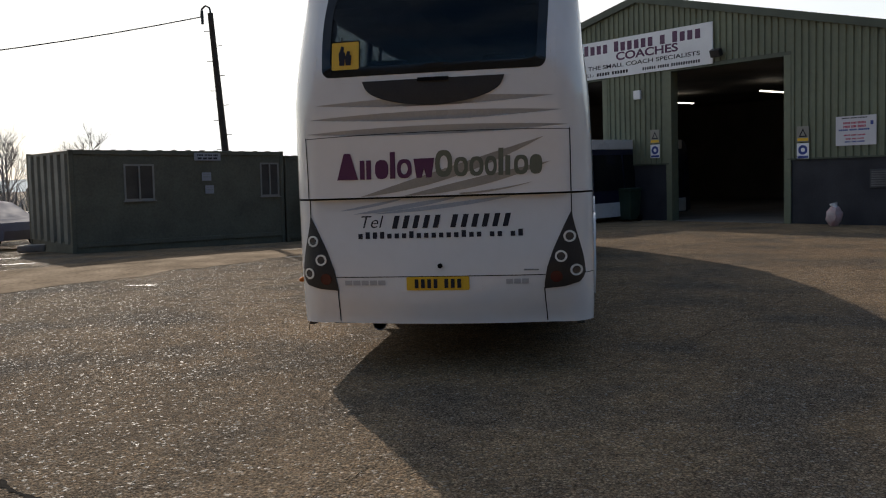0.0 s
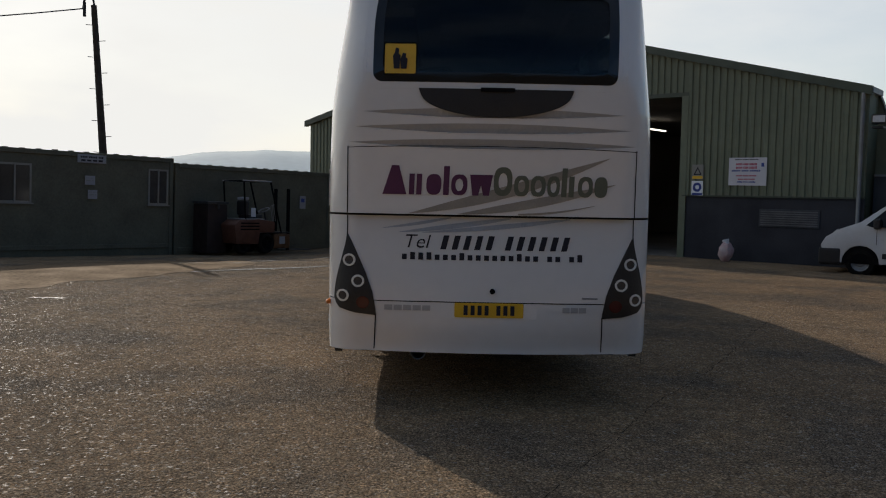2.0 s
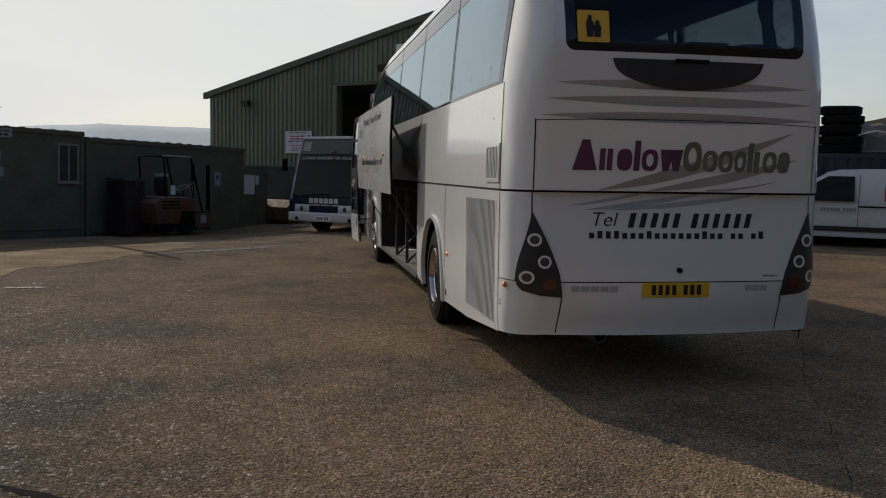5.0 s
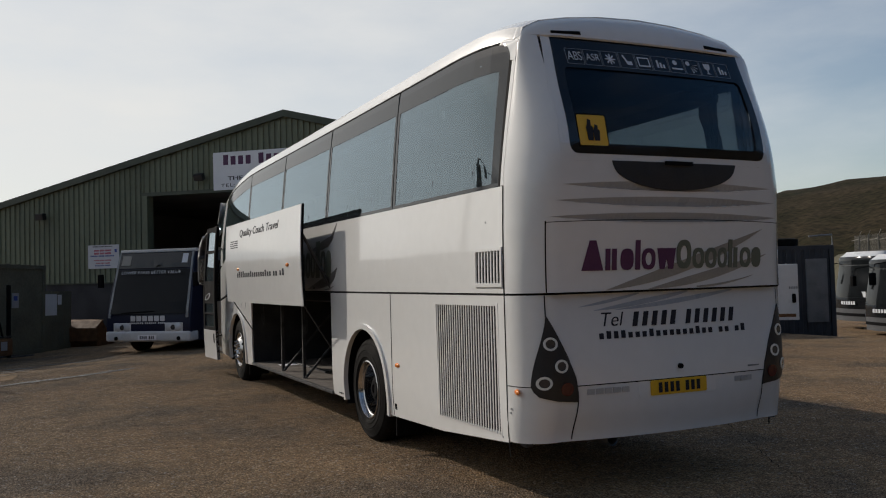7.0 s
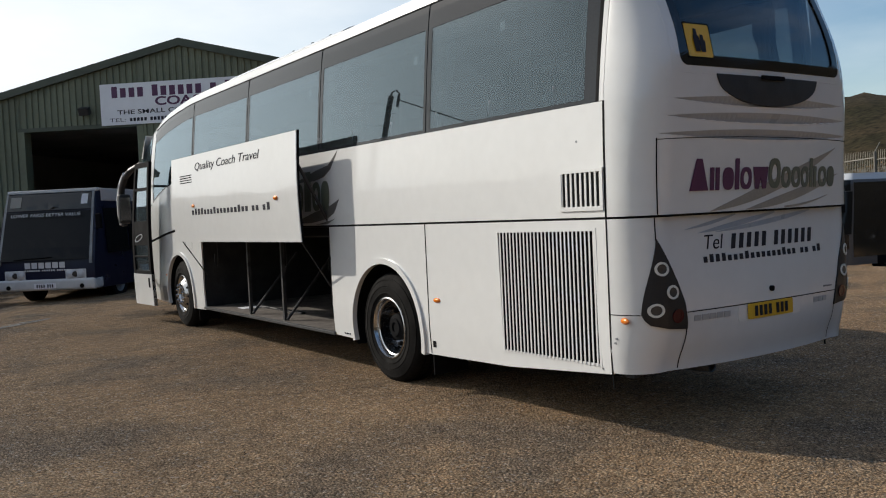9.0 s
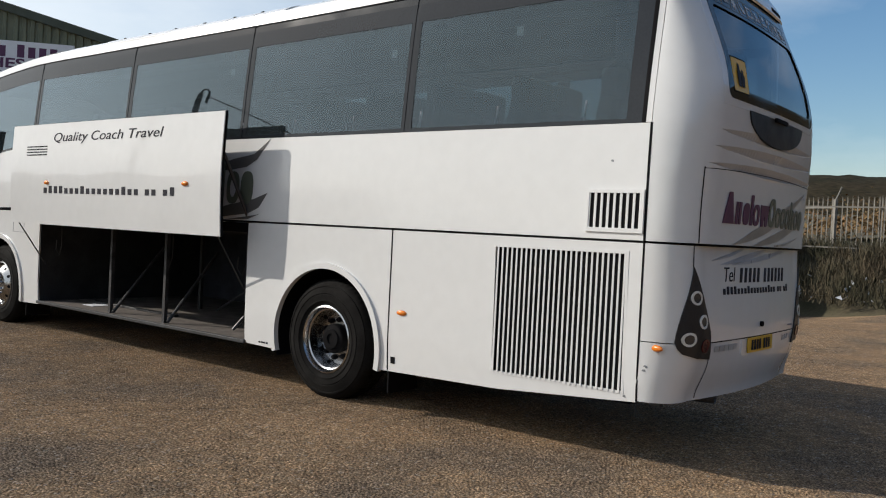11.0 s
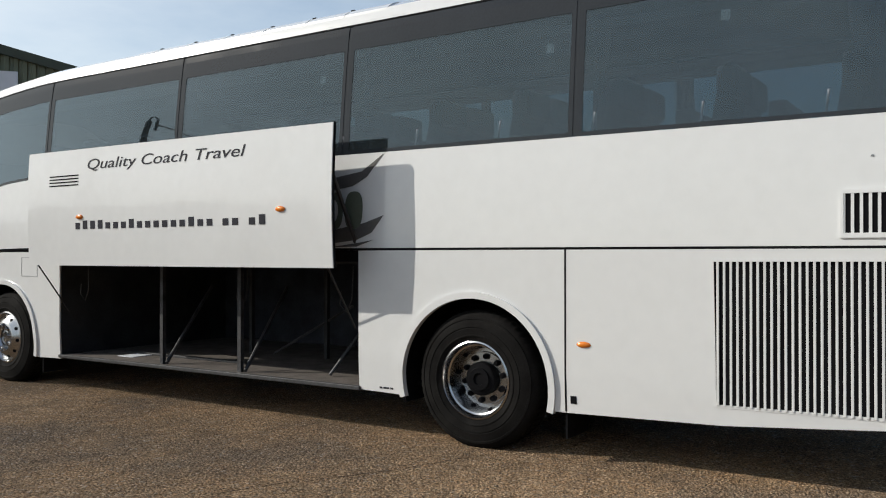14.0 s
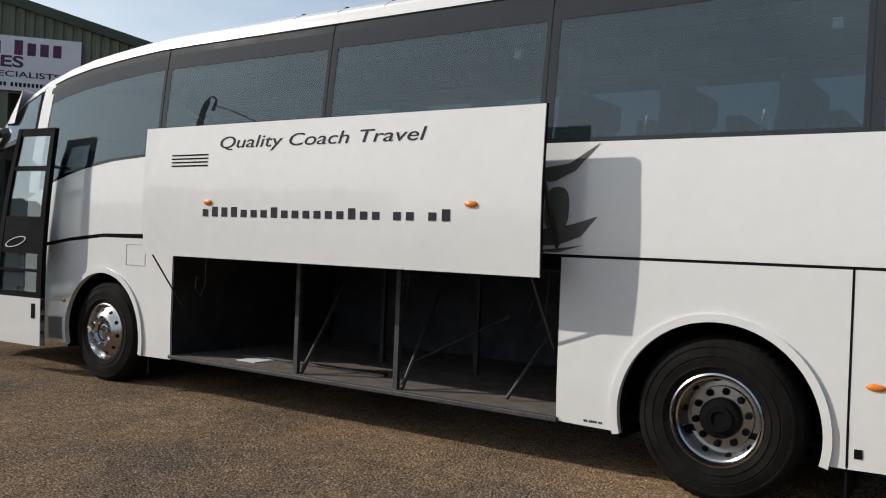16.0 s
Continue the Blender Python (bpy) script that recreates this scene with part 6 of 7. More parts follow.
def build_van():
    m = pose(11.15, 13.23, -0.05, 0, 0, 51)
    v = thing("panel_van", "white panel van with dark bumpers and an open rear door", "van", m)
    F, R = 1.52, -1.52
    out = [(-2.09, 0.36), (-1.98, 0.34)] + arch_pts(R, 0.40, 0.34)[::1] + [(-1.0, 0.30), (1.0, 0.30)] + arch_pts(F, 0.40, 0.30) + [(2.2, 0.28), (2.36, 0.42), (2.40, 0.72), (2.30, 0.90), (1.98, 1.10), (1.55, 1.27), (1.10, 1.62), (0.72, 1.86), (0.45, 1.92), (-0.6, 1.94), (-1.9, 1.90), (-2.04, 1.80), (-2.11, 1.10)]
    bm = bmesh.new()
    body_shell(bm, out, 0.93, 0.16, 1.05, 1.95)
    part("body", bm, M_white2, v, smooth=True)
    hx = lambda z: 0.93 - 0.16 * smooth((z - 1.05) / 0.9)
    side = lambda y, z, o: Vector((-hx(z) - o - 0.004, y, z))
    part("side_glass", plate(bmesh.new(), [(0.10, 1.16), (1.30, 1.16), (1.42, 1.20), (1.02, 1.58), (0.70, 1.76), (0.12, 1.76)], side, 0.006, fine=0.3), M_skin, v)
    part("door_line", plate(bmesh.new(), [(0.0, 0.42), (0.012, 0.42), (0.012, 1.8), (0.0, 1.8)], side, 0.003, fine=0.3), M_gap, v)
    part("door_line", plate(bmesh.new(), [(1.18, 0.75), (1.19, 0.75), (1.19, 1.16), (1.18, 1.16)], side, 0.003), M_gap, v)
    part("side_rail", plate(bmesh.new(), [(-2.05, 1.02), (0.0, 1.02), (0.0, 1.06), (-2.05, 1.06)], side, 0.004), M_gap, v)
    part("rub_strip", plate(bmesh.new(), [(-1.0, 0.44), (1.05, 0.44), (1.05, 0.56), (-1.0, 0.56)], lambda y, z, o: side(y, z, o + 0.012), 0.02), M_black, v)
    bar_row("writing_bar", lambda y, z, o: side(y, z, o + 0.002), 0.05, 0.85, 0.93, 1.0, (4, 6), M_grey, v, gap=0.3)
    bar_row("writing_bar", lambda y, z, o: side(y, z, o + 0.002), -1.6, -0.6, 0.90, 0.97, (8,), M_ink, v, gap=0.3)
    bar_row("writing_bar", lambda y, z, o: side(y, z, o + 0.002), -1.2, -0.5, 1.18, 1.5, (3,), M_redink, v, gap=0.3, tall=((0.5, 0.8, 1),))
    part("front_bumper", slab_box(-0.945, 0.945, 1.93, 2.45, 0.24, 0.66, 0.07, 3), M_black, v)
    part("rear_bumper", slab_box(-0.88, 0.88, -2.18, -2.06, 0.34, 0.56, 0.03), M_black, v)
    for s in (-1, 1):
        part("headlamp", plate(bmesh.new(), [(1.86, 1.00), (2.28, 0.80), (2.33, 0.86), (2.02, 1.10)], lambda y, z, o: Vector((s * (0.90 - 0.35 * smooth((y - 1.9) / 0.6) + o + 0.03), y + 0.02, z)), 0.03), M_lens2, v)
        part("door_mirror", slab_box(s * 0.98 - 0.10, s * 0.98 + 0.10, 1.10, 1.24, 1.12, 1.36, 0.04), M_black, v)
        for y in (F, R):
            road_wheel(v, s * 0.90, y, 0.325, 0.20, s)
            part("wheel_well", slab_box(min(s * 0.55, s * 0.91), max(s * 0.55, s * 0.91), y - 0.40, y + 0.40, 0.30, 0.70), M_gap, v)
    part("windscreen", plate(bmesh.new(), [(-0.66, 0), (0.66, 0), (0.58, 1), (-0.58, 1)], lambda x, k, o: Vector((x, 1.50 - 0.72 * k + 0.02 + o, 1.31 + 0.50 * k + 0.02 + o)), 0.01), M_skin, v)
    d = part("rear_door", slab_box(-0.97, -0.92, -2.93, -2.15, 0.42, 1.82, 0.02), M_white2, v, "open white rear door")
    part("handle_recess", slab_box(-0.985, -0.96, -2.86, -2.77, 0.85, 1.08, 0.03), M_gap, d)
    part("plate_strip", slab_box(-0.985, -0.96, -2.85, -2.35, 0.50, 0.58, 0.005), M_rust, d)
    bar_row("writing_bar", lambda y, z, o: Vector((-0.972 - o, y, z)), -2.94, -2.70, 1.20, 1.26, (6,), M_grey, d, gap=0.3)
    part("tail_lamp", slab_box(-0.93, -0.80, -2.15, -2.09, 0.75, 1.25, 0.02), M_red, v)


build_van()


def build_small_bus(m, name, label, paint, lower, front_name, length=8.4, w=1.24, h=2.72, group=""):
    """A low bus: nose towards local +y, from y = 0 back."""
    b = thing(name, label, "bus", m, group)
    out = [(0.02, 0.34), (0.06, 0.55), (0.05, 0.95), (-0.08, 1.5), (-0.30, 2.3), (-0.40, 2.62), (-0.60, h), (-length + 0.3, h), (-length, h - 0.2), (-length, 0.35), (-length + 2.3, 0.30), (-length + 2.1, 0.8), (-length + 1.5, 0.95), (-length + 1.0, 0.8), (-length + 0.8, 0.3)][:10] + [(-length + 0.2, 0.26)]
    bm = bmesh.new()
    body_shell(bm, out, w, 0.10, 1.2, h)
    part("body", bm, paint, b, smooth=True)
    hx = lambda z: w - 0.10 * smooth((z - 1.2) / (h - 1.2))
    def nose(x, z, o):
        y = 0.055 - 0.135 * smooth((z - 0.95) / 0.6) - 0.22 * max(0, (z - 1.5) / 0.8) if z < 2.3 else -0.28 - 0.12 * (z - 2.3) / 0.32
        return Vector((x, y + 0.012 + o - 0.10 * (abs(x) / w) ** 3 * 0.3, z))
    part("windscreen", plate(bmesh.new(), [(-w + 0.13, 1.05), (w - 0.13, 1.05), (w - 0.17, 2.20), (-w + 0.17, 2.20)], lambda x, z, o: nose(x, z, o + 0.035), 0.05, fine=0.3), M_skin, b, "large raked windscreen")
    part("blind_panel", plate(bmesh.new(), [(-w + 0.17, 2.24), (w - 0.17, 2.24), (w - 0.19, 2.64), (-w + 0.19, 2.64)], lambda x, z, o: nose(x, z, o + 0.035), 0.05, fine=0.3), M_frit, b)
    part("bumper", slab_box(-w - 0.01, w + 0.01, -0.35, 0.10, 0.33, 0.61, 0.09, 4), lower, b, "pale front bumper")
    pl = part("number_plate", slab_box(-0.27, 0.27, 0.10, 0.112, 0.38, 0.50), M_board, b)
    bar_row("character", lambda x, z, o: Vector((x, 0.113 + o, z)), -0.22, 0.22, 0.40, 0.48, (3, 4), M_ink, pl, gap=0.4)
    for s in (-1, 1):
        for dx in (0.62, 0.88):
            lp = part("headlamp", lathe(bmesh.new(), [(0.0, 0.03), (0.07, 0.025), (0.10, 0.01), (0.105, -0.02), (0.0, -0.02)], 18, "y"), M_lens2, b, smooth=True)
            lp.matrix_basis = pose(s * dx, 0.07, 0.70)
        part("lamp_panel", slab_box(min(s * 0.50, s * 1.02), max(s * 0.50, s * 1.02), 0.03, 0.068, 0.58, 0.82, 0.02), lower, b)
        fog = part("fog_lamp", lathe(bmesh.new(), [(0.0, 0.02), (0.05, 0.02), (0.055, -0.02), (0.0, -0.02)], 14, "y"), M_gap, b)
        fog.matrix_basis = pose(s * 0.92, 0.10, 0.42)
        f = lambda y, z, o: Vector((s * (hx(z) + 0.004 + o), y, z))
        for a, c in ((-1.75, -0.62), (-3.2, -1.85), (-4.7, -3.3), (-6.2, -4.8), (-7.7, -6.3)):
            if c > -length:
                part("side_window", plate(bmesh.new(), [(a, 1.15), (c, 1.15), (c, 2.25), (a, 2.25)], f, 0.006, fine=0.4), M_skin, b)
        part("skirt_panel", plate(bmesh.new(), [(-length + 0.3, 0.30), (-2.0, 0.30), (-2.0, 0.75), (-length + 0.3, 0.75)], f, 0.004), lower, b)
        part("mirror_head", slab_box(s * (w + 0.16) - 0.06, s * (w + 0.16) + 0.06, -0.02, 0.10, 1.75, 2.10, 0.02), M_gap, b)
        part("screen_pillar", plate(bmesh.new(), [(s * (w - 0.13), 0.95), (s * (w - 0.06), 0.95), (s * (w - 0.13), 2.68), (s * (w - 0.18), 2.68)], lambda x, z, o: nose(x, z, o + 0.03), 0.03, fine=0.3), M_grey, b, "pale screen edge")
        part("lamp_lens", lathe(bmesh.new(), [(0.0, 0.03), (0.06, 0.026), (0.07, 0.0), (0.0, 0.0)], 16, "y"), M_lens, b).matrix_basis = pose(s * 0.75, 0.075, 0.70)
        for y in (-1.25, -length + 1.6):
            road_wheel(b, s * (w - 0.05), y, 0.42, 0.25, s)
    if front_name:
        lettering("lettering", "LOWER FARES BETTER VALUE", 0.085, M_paper, b, Matrix.Translation((0, -0.110, 2.12)) @ pose(0, 0, 0, 72, 0, 180), width=1.75)
        bar_row("name_bar", lambda x, z, o: Vector((x, 0.068 + o, z)), -0.52, 0.52, 0.86, 1.0, (6,), M_paper, b, gap=0.2)
        bar_row("name_bar", lambda x, z, o: Vector((x, 0.068 + o, z)), -0.52, 0.52, 0.79, 0.83, (4, 6, 7), M_paper, b, gap=0.3)
        # yellow school sign dulled to pale grey, its shade put into the colour
        part("school_sign", plate(bmesh.new(), [(0.70, 2.32), (0.98, 2.32), (0.98, 2.58), (0.70, 2.58)], lambda x, z, o: nose(x, z, o + 0.045), 0.004), M_frame, b)
        part("route_card", plate(bmesh.new(), [(-0.98, 2.36), (-0.82, 2.36), (-0.82, 2.60), (-0.98, 2.60)], lambda x, z, o: nose(x, z, o + 0.045), 0.004), M_paper, b)
        part("wiper", pipe(bmesh.new(), [nose(0.75, 1.08, 0.06), nose(0.3, 1.10, 0.06), nose(-0.2, 1.12, 0.06)], 0.012, 6), M_gap, b)
        part("roof_rim", slab_box(-w + 0.1, w - 0.1, -0.62, -0.45, h - 0.06, h + 0.02, 0.02), M_white2, b)
        part("roof_side", slab_box(-w + 0.06, w - 0.06, -length + 0.4, -0.6, h - 0.30, h + 0.01, 0.03), M_white2, b)
    return b


build_small_bus(pose(-1.78, 18.4, -0.13, 0, 0, 140), "service_bus", "dark blue single-deck bus with white bumper and roof", M_blue, M_white2, True)


def build_city_bus(m):
    """A low-floor bus: nose towards local +y at y = 0, rounded corners in plan."""
    w, L, h = 1.2, 8.8, 2.78
    q = thing("parked_bus", "white and black low-floor bus parked by the fence", "bus", m, "parked buses")
    turn = [(-w, y) for y in span(-L, -0.55, 12)] + [(-w + 0.42 - 0.42 * math.cos(a), -0.55 + 0.42 * math.sin(a)) for a in span(0.15, 1.5, 8)]
    turn += [(x, -0.13 + 0.13 * (1 - (x / 0.78) ** 2)) for x in span(-0.76, 0.76, 11)]
    turn += [(-x, y) for x, y in turn[:20][::-1]]
    def hull(i, z, o):
        x, y = turn[int(i)]
        front = smooth((y + 1.2) / 1.2)
        top = smooth((z - 2.45) / (h - 2.45))
        sx = 1 - 0.035 * smooth((z - 1.2) / 1.3) - 0.10 * top * top
        return Vector((x * sx * (1 + o / w), y - front * (0.20 * smooth((z - 0.95) / 1.5) + 0.28 * top * top) + o * front, z))
    n = len(turn)
    every, nose = list(range(n)), list(range(13, n - 13))
    shell = skin(bmesh.new(), hull, every, [0.28, 0.34, 0.6, 0.95, 1.3, 1.8, 2.3, 2.45, 2.56, 2.66, 2.74, h], 0.02)
    part("body", shell, M_busbody, q, smooth=True)
    part("roof_brow", skin(bmesh.new(), lambda i, z, o: hull(i, z, o + 0.006), every, [2.60, 2.66, 2.72, h - 0.003], 0.006), M_white2, q, "white roof edge", smooth=True)
    bm = bmesh.new()
    rows = [[bm.verts.new(hull(i, h - 0.004, 0)) for i in half_] for half_ in (every[:n // 2], every[::-1][:n // 2])]
    for i in range(n // 2 - 1):
        bm.faces.new((rows[0][i], rows[0][i + 1], rows[1][i + 1], rows[1][i]))
    part("roof", bm, M_white2, q)
    part("windscreen", skin(bmesh.new(), lambda i, z, o: hull(i, z, o + 0.008), nose, span(1.12, 2.28, 9), 0.006), M_screen, q, "large curved windscreen", smooth=True)
    part("blind_panel", skin(bmesh.new(), lambda i, z, o: hull(i, z, o + 0.010), nose[1:-1], span(2.30, 2.58, 4), 0.006), M_screen, q, smooth=True)
    part("dark_nose", skin(bmesh.new(), lambda i, z, o: hull(i, z, o + 0.008), nose[1:-1], span(0.72, 1.11, 5), 0.006), M_frit, q, smooth=True)
    part("grille", skin(bmesh.new(), lambda i, z, o: hull(i, z, o + 0.012), nose[4:-4], [0.46, 0.56], 0.008), M_gap, q)
    for s in (-1, 1):
        ids = list(range(0, 13)) if s < 0 else list(range(n - 13, n))
        part("side_glass", skin(bmesh.new(), lambda i, z, o: hull(i, z, o + 0.006), ids, span(0.50, 2.52, 8), 0.005), M_frit, q, "black glazed side band")
        lamp = [nose[2], nose[3], nose[4]] if s < 0 else [nose[-5], nose[-4], nose[-3]]
        part("headlamp", skin(bmesh.new(), lambda i, z, o: hull(i, z, o + 0.016), lamp, span(0.70, 0.84, 3), 0.01), M_lens2, q, smooth=True)
        part("mirror_head", slab_box(s * 1.34 - 0.07, s * 1.34 + 0.07, -0.10, 0.05, 1.72, 2.08, 0.03, 2), M_gap, q)
        part("mirror_arm", pipe(bmesh.new(), [(s * 1.34, -0.03, 2.05), (s * 1.32, -0.1, 2.32), (s * 1.08, -0.4, 2.38)], 0.02, 6), M_gap, q)
        for y in (-1.9, -L + 2.0):
            road_wheel(q, s * (w - 0.06), y, 0.44, 0.25, s)
            part("wheel_well", slab_box(min(s * 0.8, s * (w + 0.004)), max(s * 0.8, s * (w + 0.004)), y - 0.52, y + 0.52, 0.27, 0.95, 0.02), M_gap, q)
    for x in (-0.55, 0.0, 0.55):
        part("seat_back", slab_box(x - 0.2, x + 0.2, -1.3, -1.2, 0.9, 1.7, 0.05, 2), M_gap, q)
    bar_row("name_bar", lambda x, z, o: Vector((x, 0.030 + o, z)), -0.40, 0.40, 0.87, 0.99, (6,), M_paper, q, gap=0.3)
    part("route_card", plate(bmesh.new(), [(-0.80, 1.14), (-0.56, 1.14), (-0.56, 1.34), (-0.80, 1.34)], lambda x, z, o: Vector((x, -0.10 + o, z)), 0.004), M_paper, q)


# grey body paint darkened to put the shade of the bus fronts into colour
M_busbody = material("grey_bus_paint", (0.085, 0.088, 0.095), 0.4, spread=0.06, coat=0.1)
M_screen = material("bus_windscreen", (0.014, 0.016, 0.018), 0.08, spread=0.2, spec=0.25)
for x, y, z in ((16.6, 10.5, -0.60), (20.2, 14.1, -0.72), (22.2, 17.0, -0.57)):
    build_city_bus(pose(x, y, z, 0, 0, 76))


def build_forklift():
    m = CAB @ Matrix.Translation((8.30, -1.0, 0.0)) @ pose(0, 0, 0, 0, 0, -90)
    f = thing("forklift", "faded red forklift truck with a black seat", "forklift", Matrix.Translation((0, 0, 0.02)) @ m)
    bm = bmesh.new()
    body_shell(bm, [(-1.15, 0.30), (-0.35, 0.28), (-0.30, 0.62), (0.25, 0.62), (0.25, 0.95), (-0.35, 1.02), (-1.05, 0.98), (-1.22, 0.85)], 0.55)
    part("counterweight", bm, M_forklift, f, "rounded red counterweight", smooth=True)
    for k in range(3):
        part("slot", slab_box(0.545, 0.575, -1.0, -0.35, 0.70 + 0.09 * k, 0.735 + 0.09 * k), M_gap, f)
    part("front_body", slab_box(-0.52, 0.52, 0.25, 0.88, 0.14, 0.58, 0.06, 3), M_rust, f, "orange front body")
    part("number_card", slab_box(0.521, 0.527, 0.45, 0.66, 0.28, 0.50), M_dimgrey, f)
    part("floor_plate", slab_box(-0.5, 0.5, -0.3, 0.85, 0.60, 0.64), M_black, f)
    part("bonnet_edge", slab_box(-0.5, 0.5, -1.0, -0.1, 1.0, 1.03, 0.01), M_grey, f)
    part("seat_base", slab_box(-0.25, 0.25, -0.50, 0.02, 1.03, 1.15, 0.04, 3), M_black, f)
    part("seat_back", slab_box(-0.24, 0.24, -0.58, -0.46, 1.12, 1.55, 0.05, 3), M_black, f)
    part("head_pad", slab_box(-0.20, 0.20, -0.58, -0.44, 1.57, 1.66, 0.03, 2), M_dimgrey, f)
    part("steering_column", tube(bmesh.new(), (0, 0.40, 0.62), (0, 0.28, 1.26), 0.03), M_black, f)
    wheel = lathe(bmesh.new(), [(0.15, -0.014), (0.185, -0.014), (0.185, 0.014), (0.15, 0.014), (0.15, -0.014)], 24, "z")
    part("steering_wheel", wheel, M_grey, f).matrix_basis = pose(0, 0.26, 1.28, 25)
    for k in range(3):
        part("lever", tube(bmesh.new(), (0.22 + 0.07 * k, 0.42, 0.95), (0.22 + 0.07 * k, 0.34, 1.36 + 0.04 * k), 0.010), M_grey, f)
        part("lever_knob", lathe(bmesh.new(), [(0.0, -0.025), (0.022, -0.012), (0.022, 0.012), (0.0, 0.025)], 10, "z"), M_grey, f).matrix_basis = pose(0.22 + 0.07 * k, 0.34, 1.37 + 0.04 * k)
    for x in (-0.48, 0.48):
        part("guard_post", tube(bmesh.new(), (x, 0.55, 0.60), (x, 0.12, 2.12), 0.026), M_gap, f)
        part("guard_post", tube(bmesh.new(), (x, -0.78, 0.98), (x, -0.86, 2.12), 0.026), M_gap, f)
        part("guard_rail", tube(bmesh.new(), (x, -0.90, 2.13), (x, 0.14, 2.13), 0.022), M_grey, f)
        part("mast_rail", slab_box(x * 0.62 - 0.035, x * 0.62 + 0.035, 0.92, 1.0, 0.08, 1.95), M_gap, f)
        part("fork", slab_box(x * 0.5 - 0.06, x * 0.5 + 0.06, 1.02, 1.9, 0.05, 0.09, 0.01, 1), M_sill, f)
        s = -1 if x < 0 else 1
        road_wheel(f, x * 1.06, -0.03, 0.30, 0.2, s, M_gap)
        road_wheel(f, x * 1.02, -0.85, 0.24, 0.17, s, M_gap)
    for y in span(-0.86, 0.08, 6):
        part("guard_bar", slab_box(-0.48, 0.48, y - 0.015, y + 0.015, 2.115, 2.14), M_gap, f)
    part("data_card", slab_box(0.26, 0.275, -0.42, -0.26, 1.08, 1.34), M_paper, f)
    k = thing("storage_box", "dull dark red steel box beside the cabin wall", "box", CAB @ Matrix.Translation((6.95, -0.55, 0.0)))
    part("body", slab_box(-0.34, 0.34, -0.35, 0.35, 0, 1.42, 0.02, 2), M_darkred, k)
    part("lid", slab_box(-0.37, 0.37, -0.38, 0.38, 1.43, 1.50, 0.015, 2), M_sill, k)
    part("hasp", slab_box(-0.04, 0.04, -0.40, -0.355, 1.28, 1.46, 0.006, 1), M_sill, k)


M_darkred = material("dull_dark_red_paint", (0.020, 0.009, 0.008), 0.6, spread=0.25, scale=4)
build_forklift()


def build_car():
    c = thing("parked_car", "silver-white hatchback parked beyond the cabins", "car", pose(-17.75, 17.55, -0.1, 0, 0, -108))
    out = [(-2.0, 0.30), (-1.7, 0.26)] + arch_pts(-1.25, 0.36, 0.26) + [(-0.8, 0.22), (0.8, 0.22)] + arch_pts(1.25, 0.36, 0.24) + [(1.95, 0.26), (2.02, 0.55), (1.9, 0.80), (1.0, 0.95), (0.35, 1.38), (-0.3, 1.46), (-1.3, 1.42), (-1.85, 1.0), (-2.02, 0.85)]
    bm = bmesh.new()
    body_shell(bm, out, 0.86, 0.2, 0.85, 1.45)
    part("body", bm, M_silver, c, smooth=True)
    hx = lambda z: 0.86 - 0.2 * smooth((z - 0.85) / 0.6)
    for s in (-1, 1):
        f = lambda y, z, o: Vector((s * (hx(z) + 0.004 + o), y, z))
        part("side_window", plate(bmesh.new(), [(-1.5, 0.96), (0.80, 0.94), (0.30, 1.32), (-0.3, 1.38), (-1.2, 1.34)], f, 0.006, fine=0.3), M_skin, c)
        part("rub_strip", plate(bmesh.new(), [(-1.7, 0.52), (1.7, 0.52), (1.7, 0.60), (-1.7, 0.60)], lambda y, z, o: f(y, z, o + 0.01), 0.01), M_gap, c)
        part("door_mirror", slab_box(s * 0.93 - 0.08, s * 0.93 + 0.08, 0.55, 0.68, 0.92, 1.06, 0.03), M_black, c)
        for y in (-1.25, 1.25):
            road_wheel(c, s * 0.84, y, 0.30, 0.18, s)


M_silver = material("silver_lilac_paint", (0.13, 0.13, 0.165), 0.8, spread=0.05, spec=0.1)
build_car()

# ---- stores by the workshop corner ----
RT = Matrix.Translation((16.4, 12.42, 0)) @ pose(0, 0, 0, 0, 0, 161.6)


def build_store():
    """Dark store container: front along local x from 0, going back in local -y."""
    c = thing("store_container", "dark grey steel store container with a louvred panel", "container", RT)
    L, D, H = 6.1, 2.44, 2.28
    bm = corrugated(bmesh.new(), 0.22, L, lambda s: -0.65, lambda s: H, 0, 0.28, -0.03)
    part("front_wall", bm, M_darkgrey, c)
    part("body", slab_box(0.24, L, -D, -0.02, -0.65, H), M_darkgrey, c)
    part("top_rail", slab_box(0.20, L, -0.05, 0.05, H - 0.1, H + 0.02), M_darkgrey, c)
    part("corner_post", slab_box(0.19, 0.32, -0.10, 0.06, -0.65, H + 0.02), M_darkgrey, c)
    lv = part("louvre_panel", slab_box(0.42, 1.05, 0.03, 0.07, 0.12, 1.92), M_grey, c, "grey louvred panel")
    for k in range(22):
        part("slat", slab_box(0.44, 1.03, 0.065, 0.085, 0.16 + 0.08 * k, 0.20 + 0.08 * k), M_grey, lv)
    part("edge_rail", pipe(bmesh.new(), [(0.2, 0, H), (0.2, 0, H + 0.32), (0.9, 0, H + 0.28)], 0.03, 6), M_grey, c)


build_store()


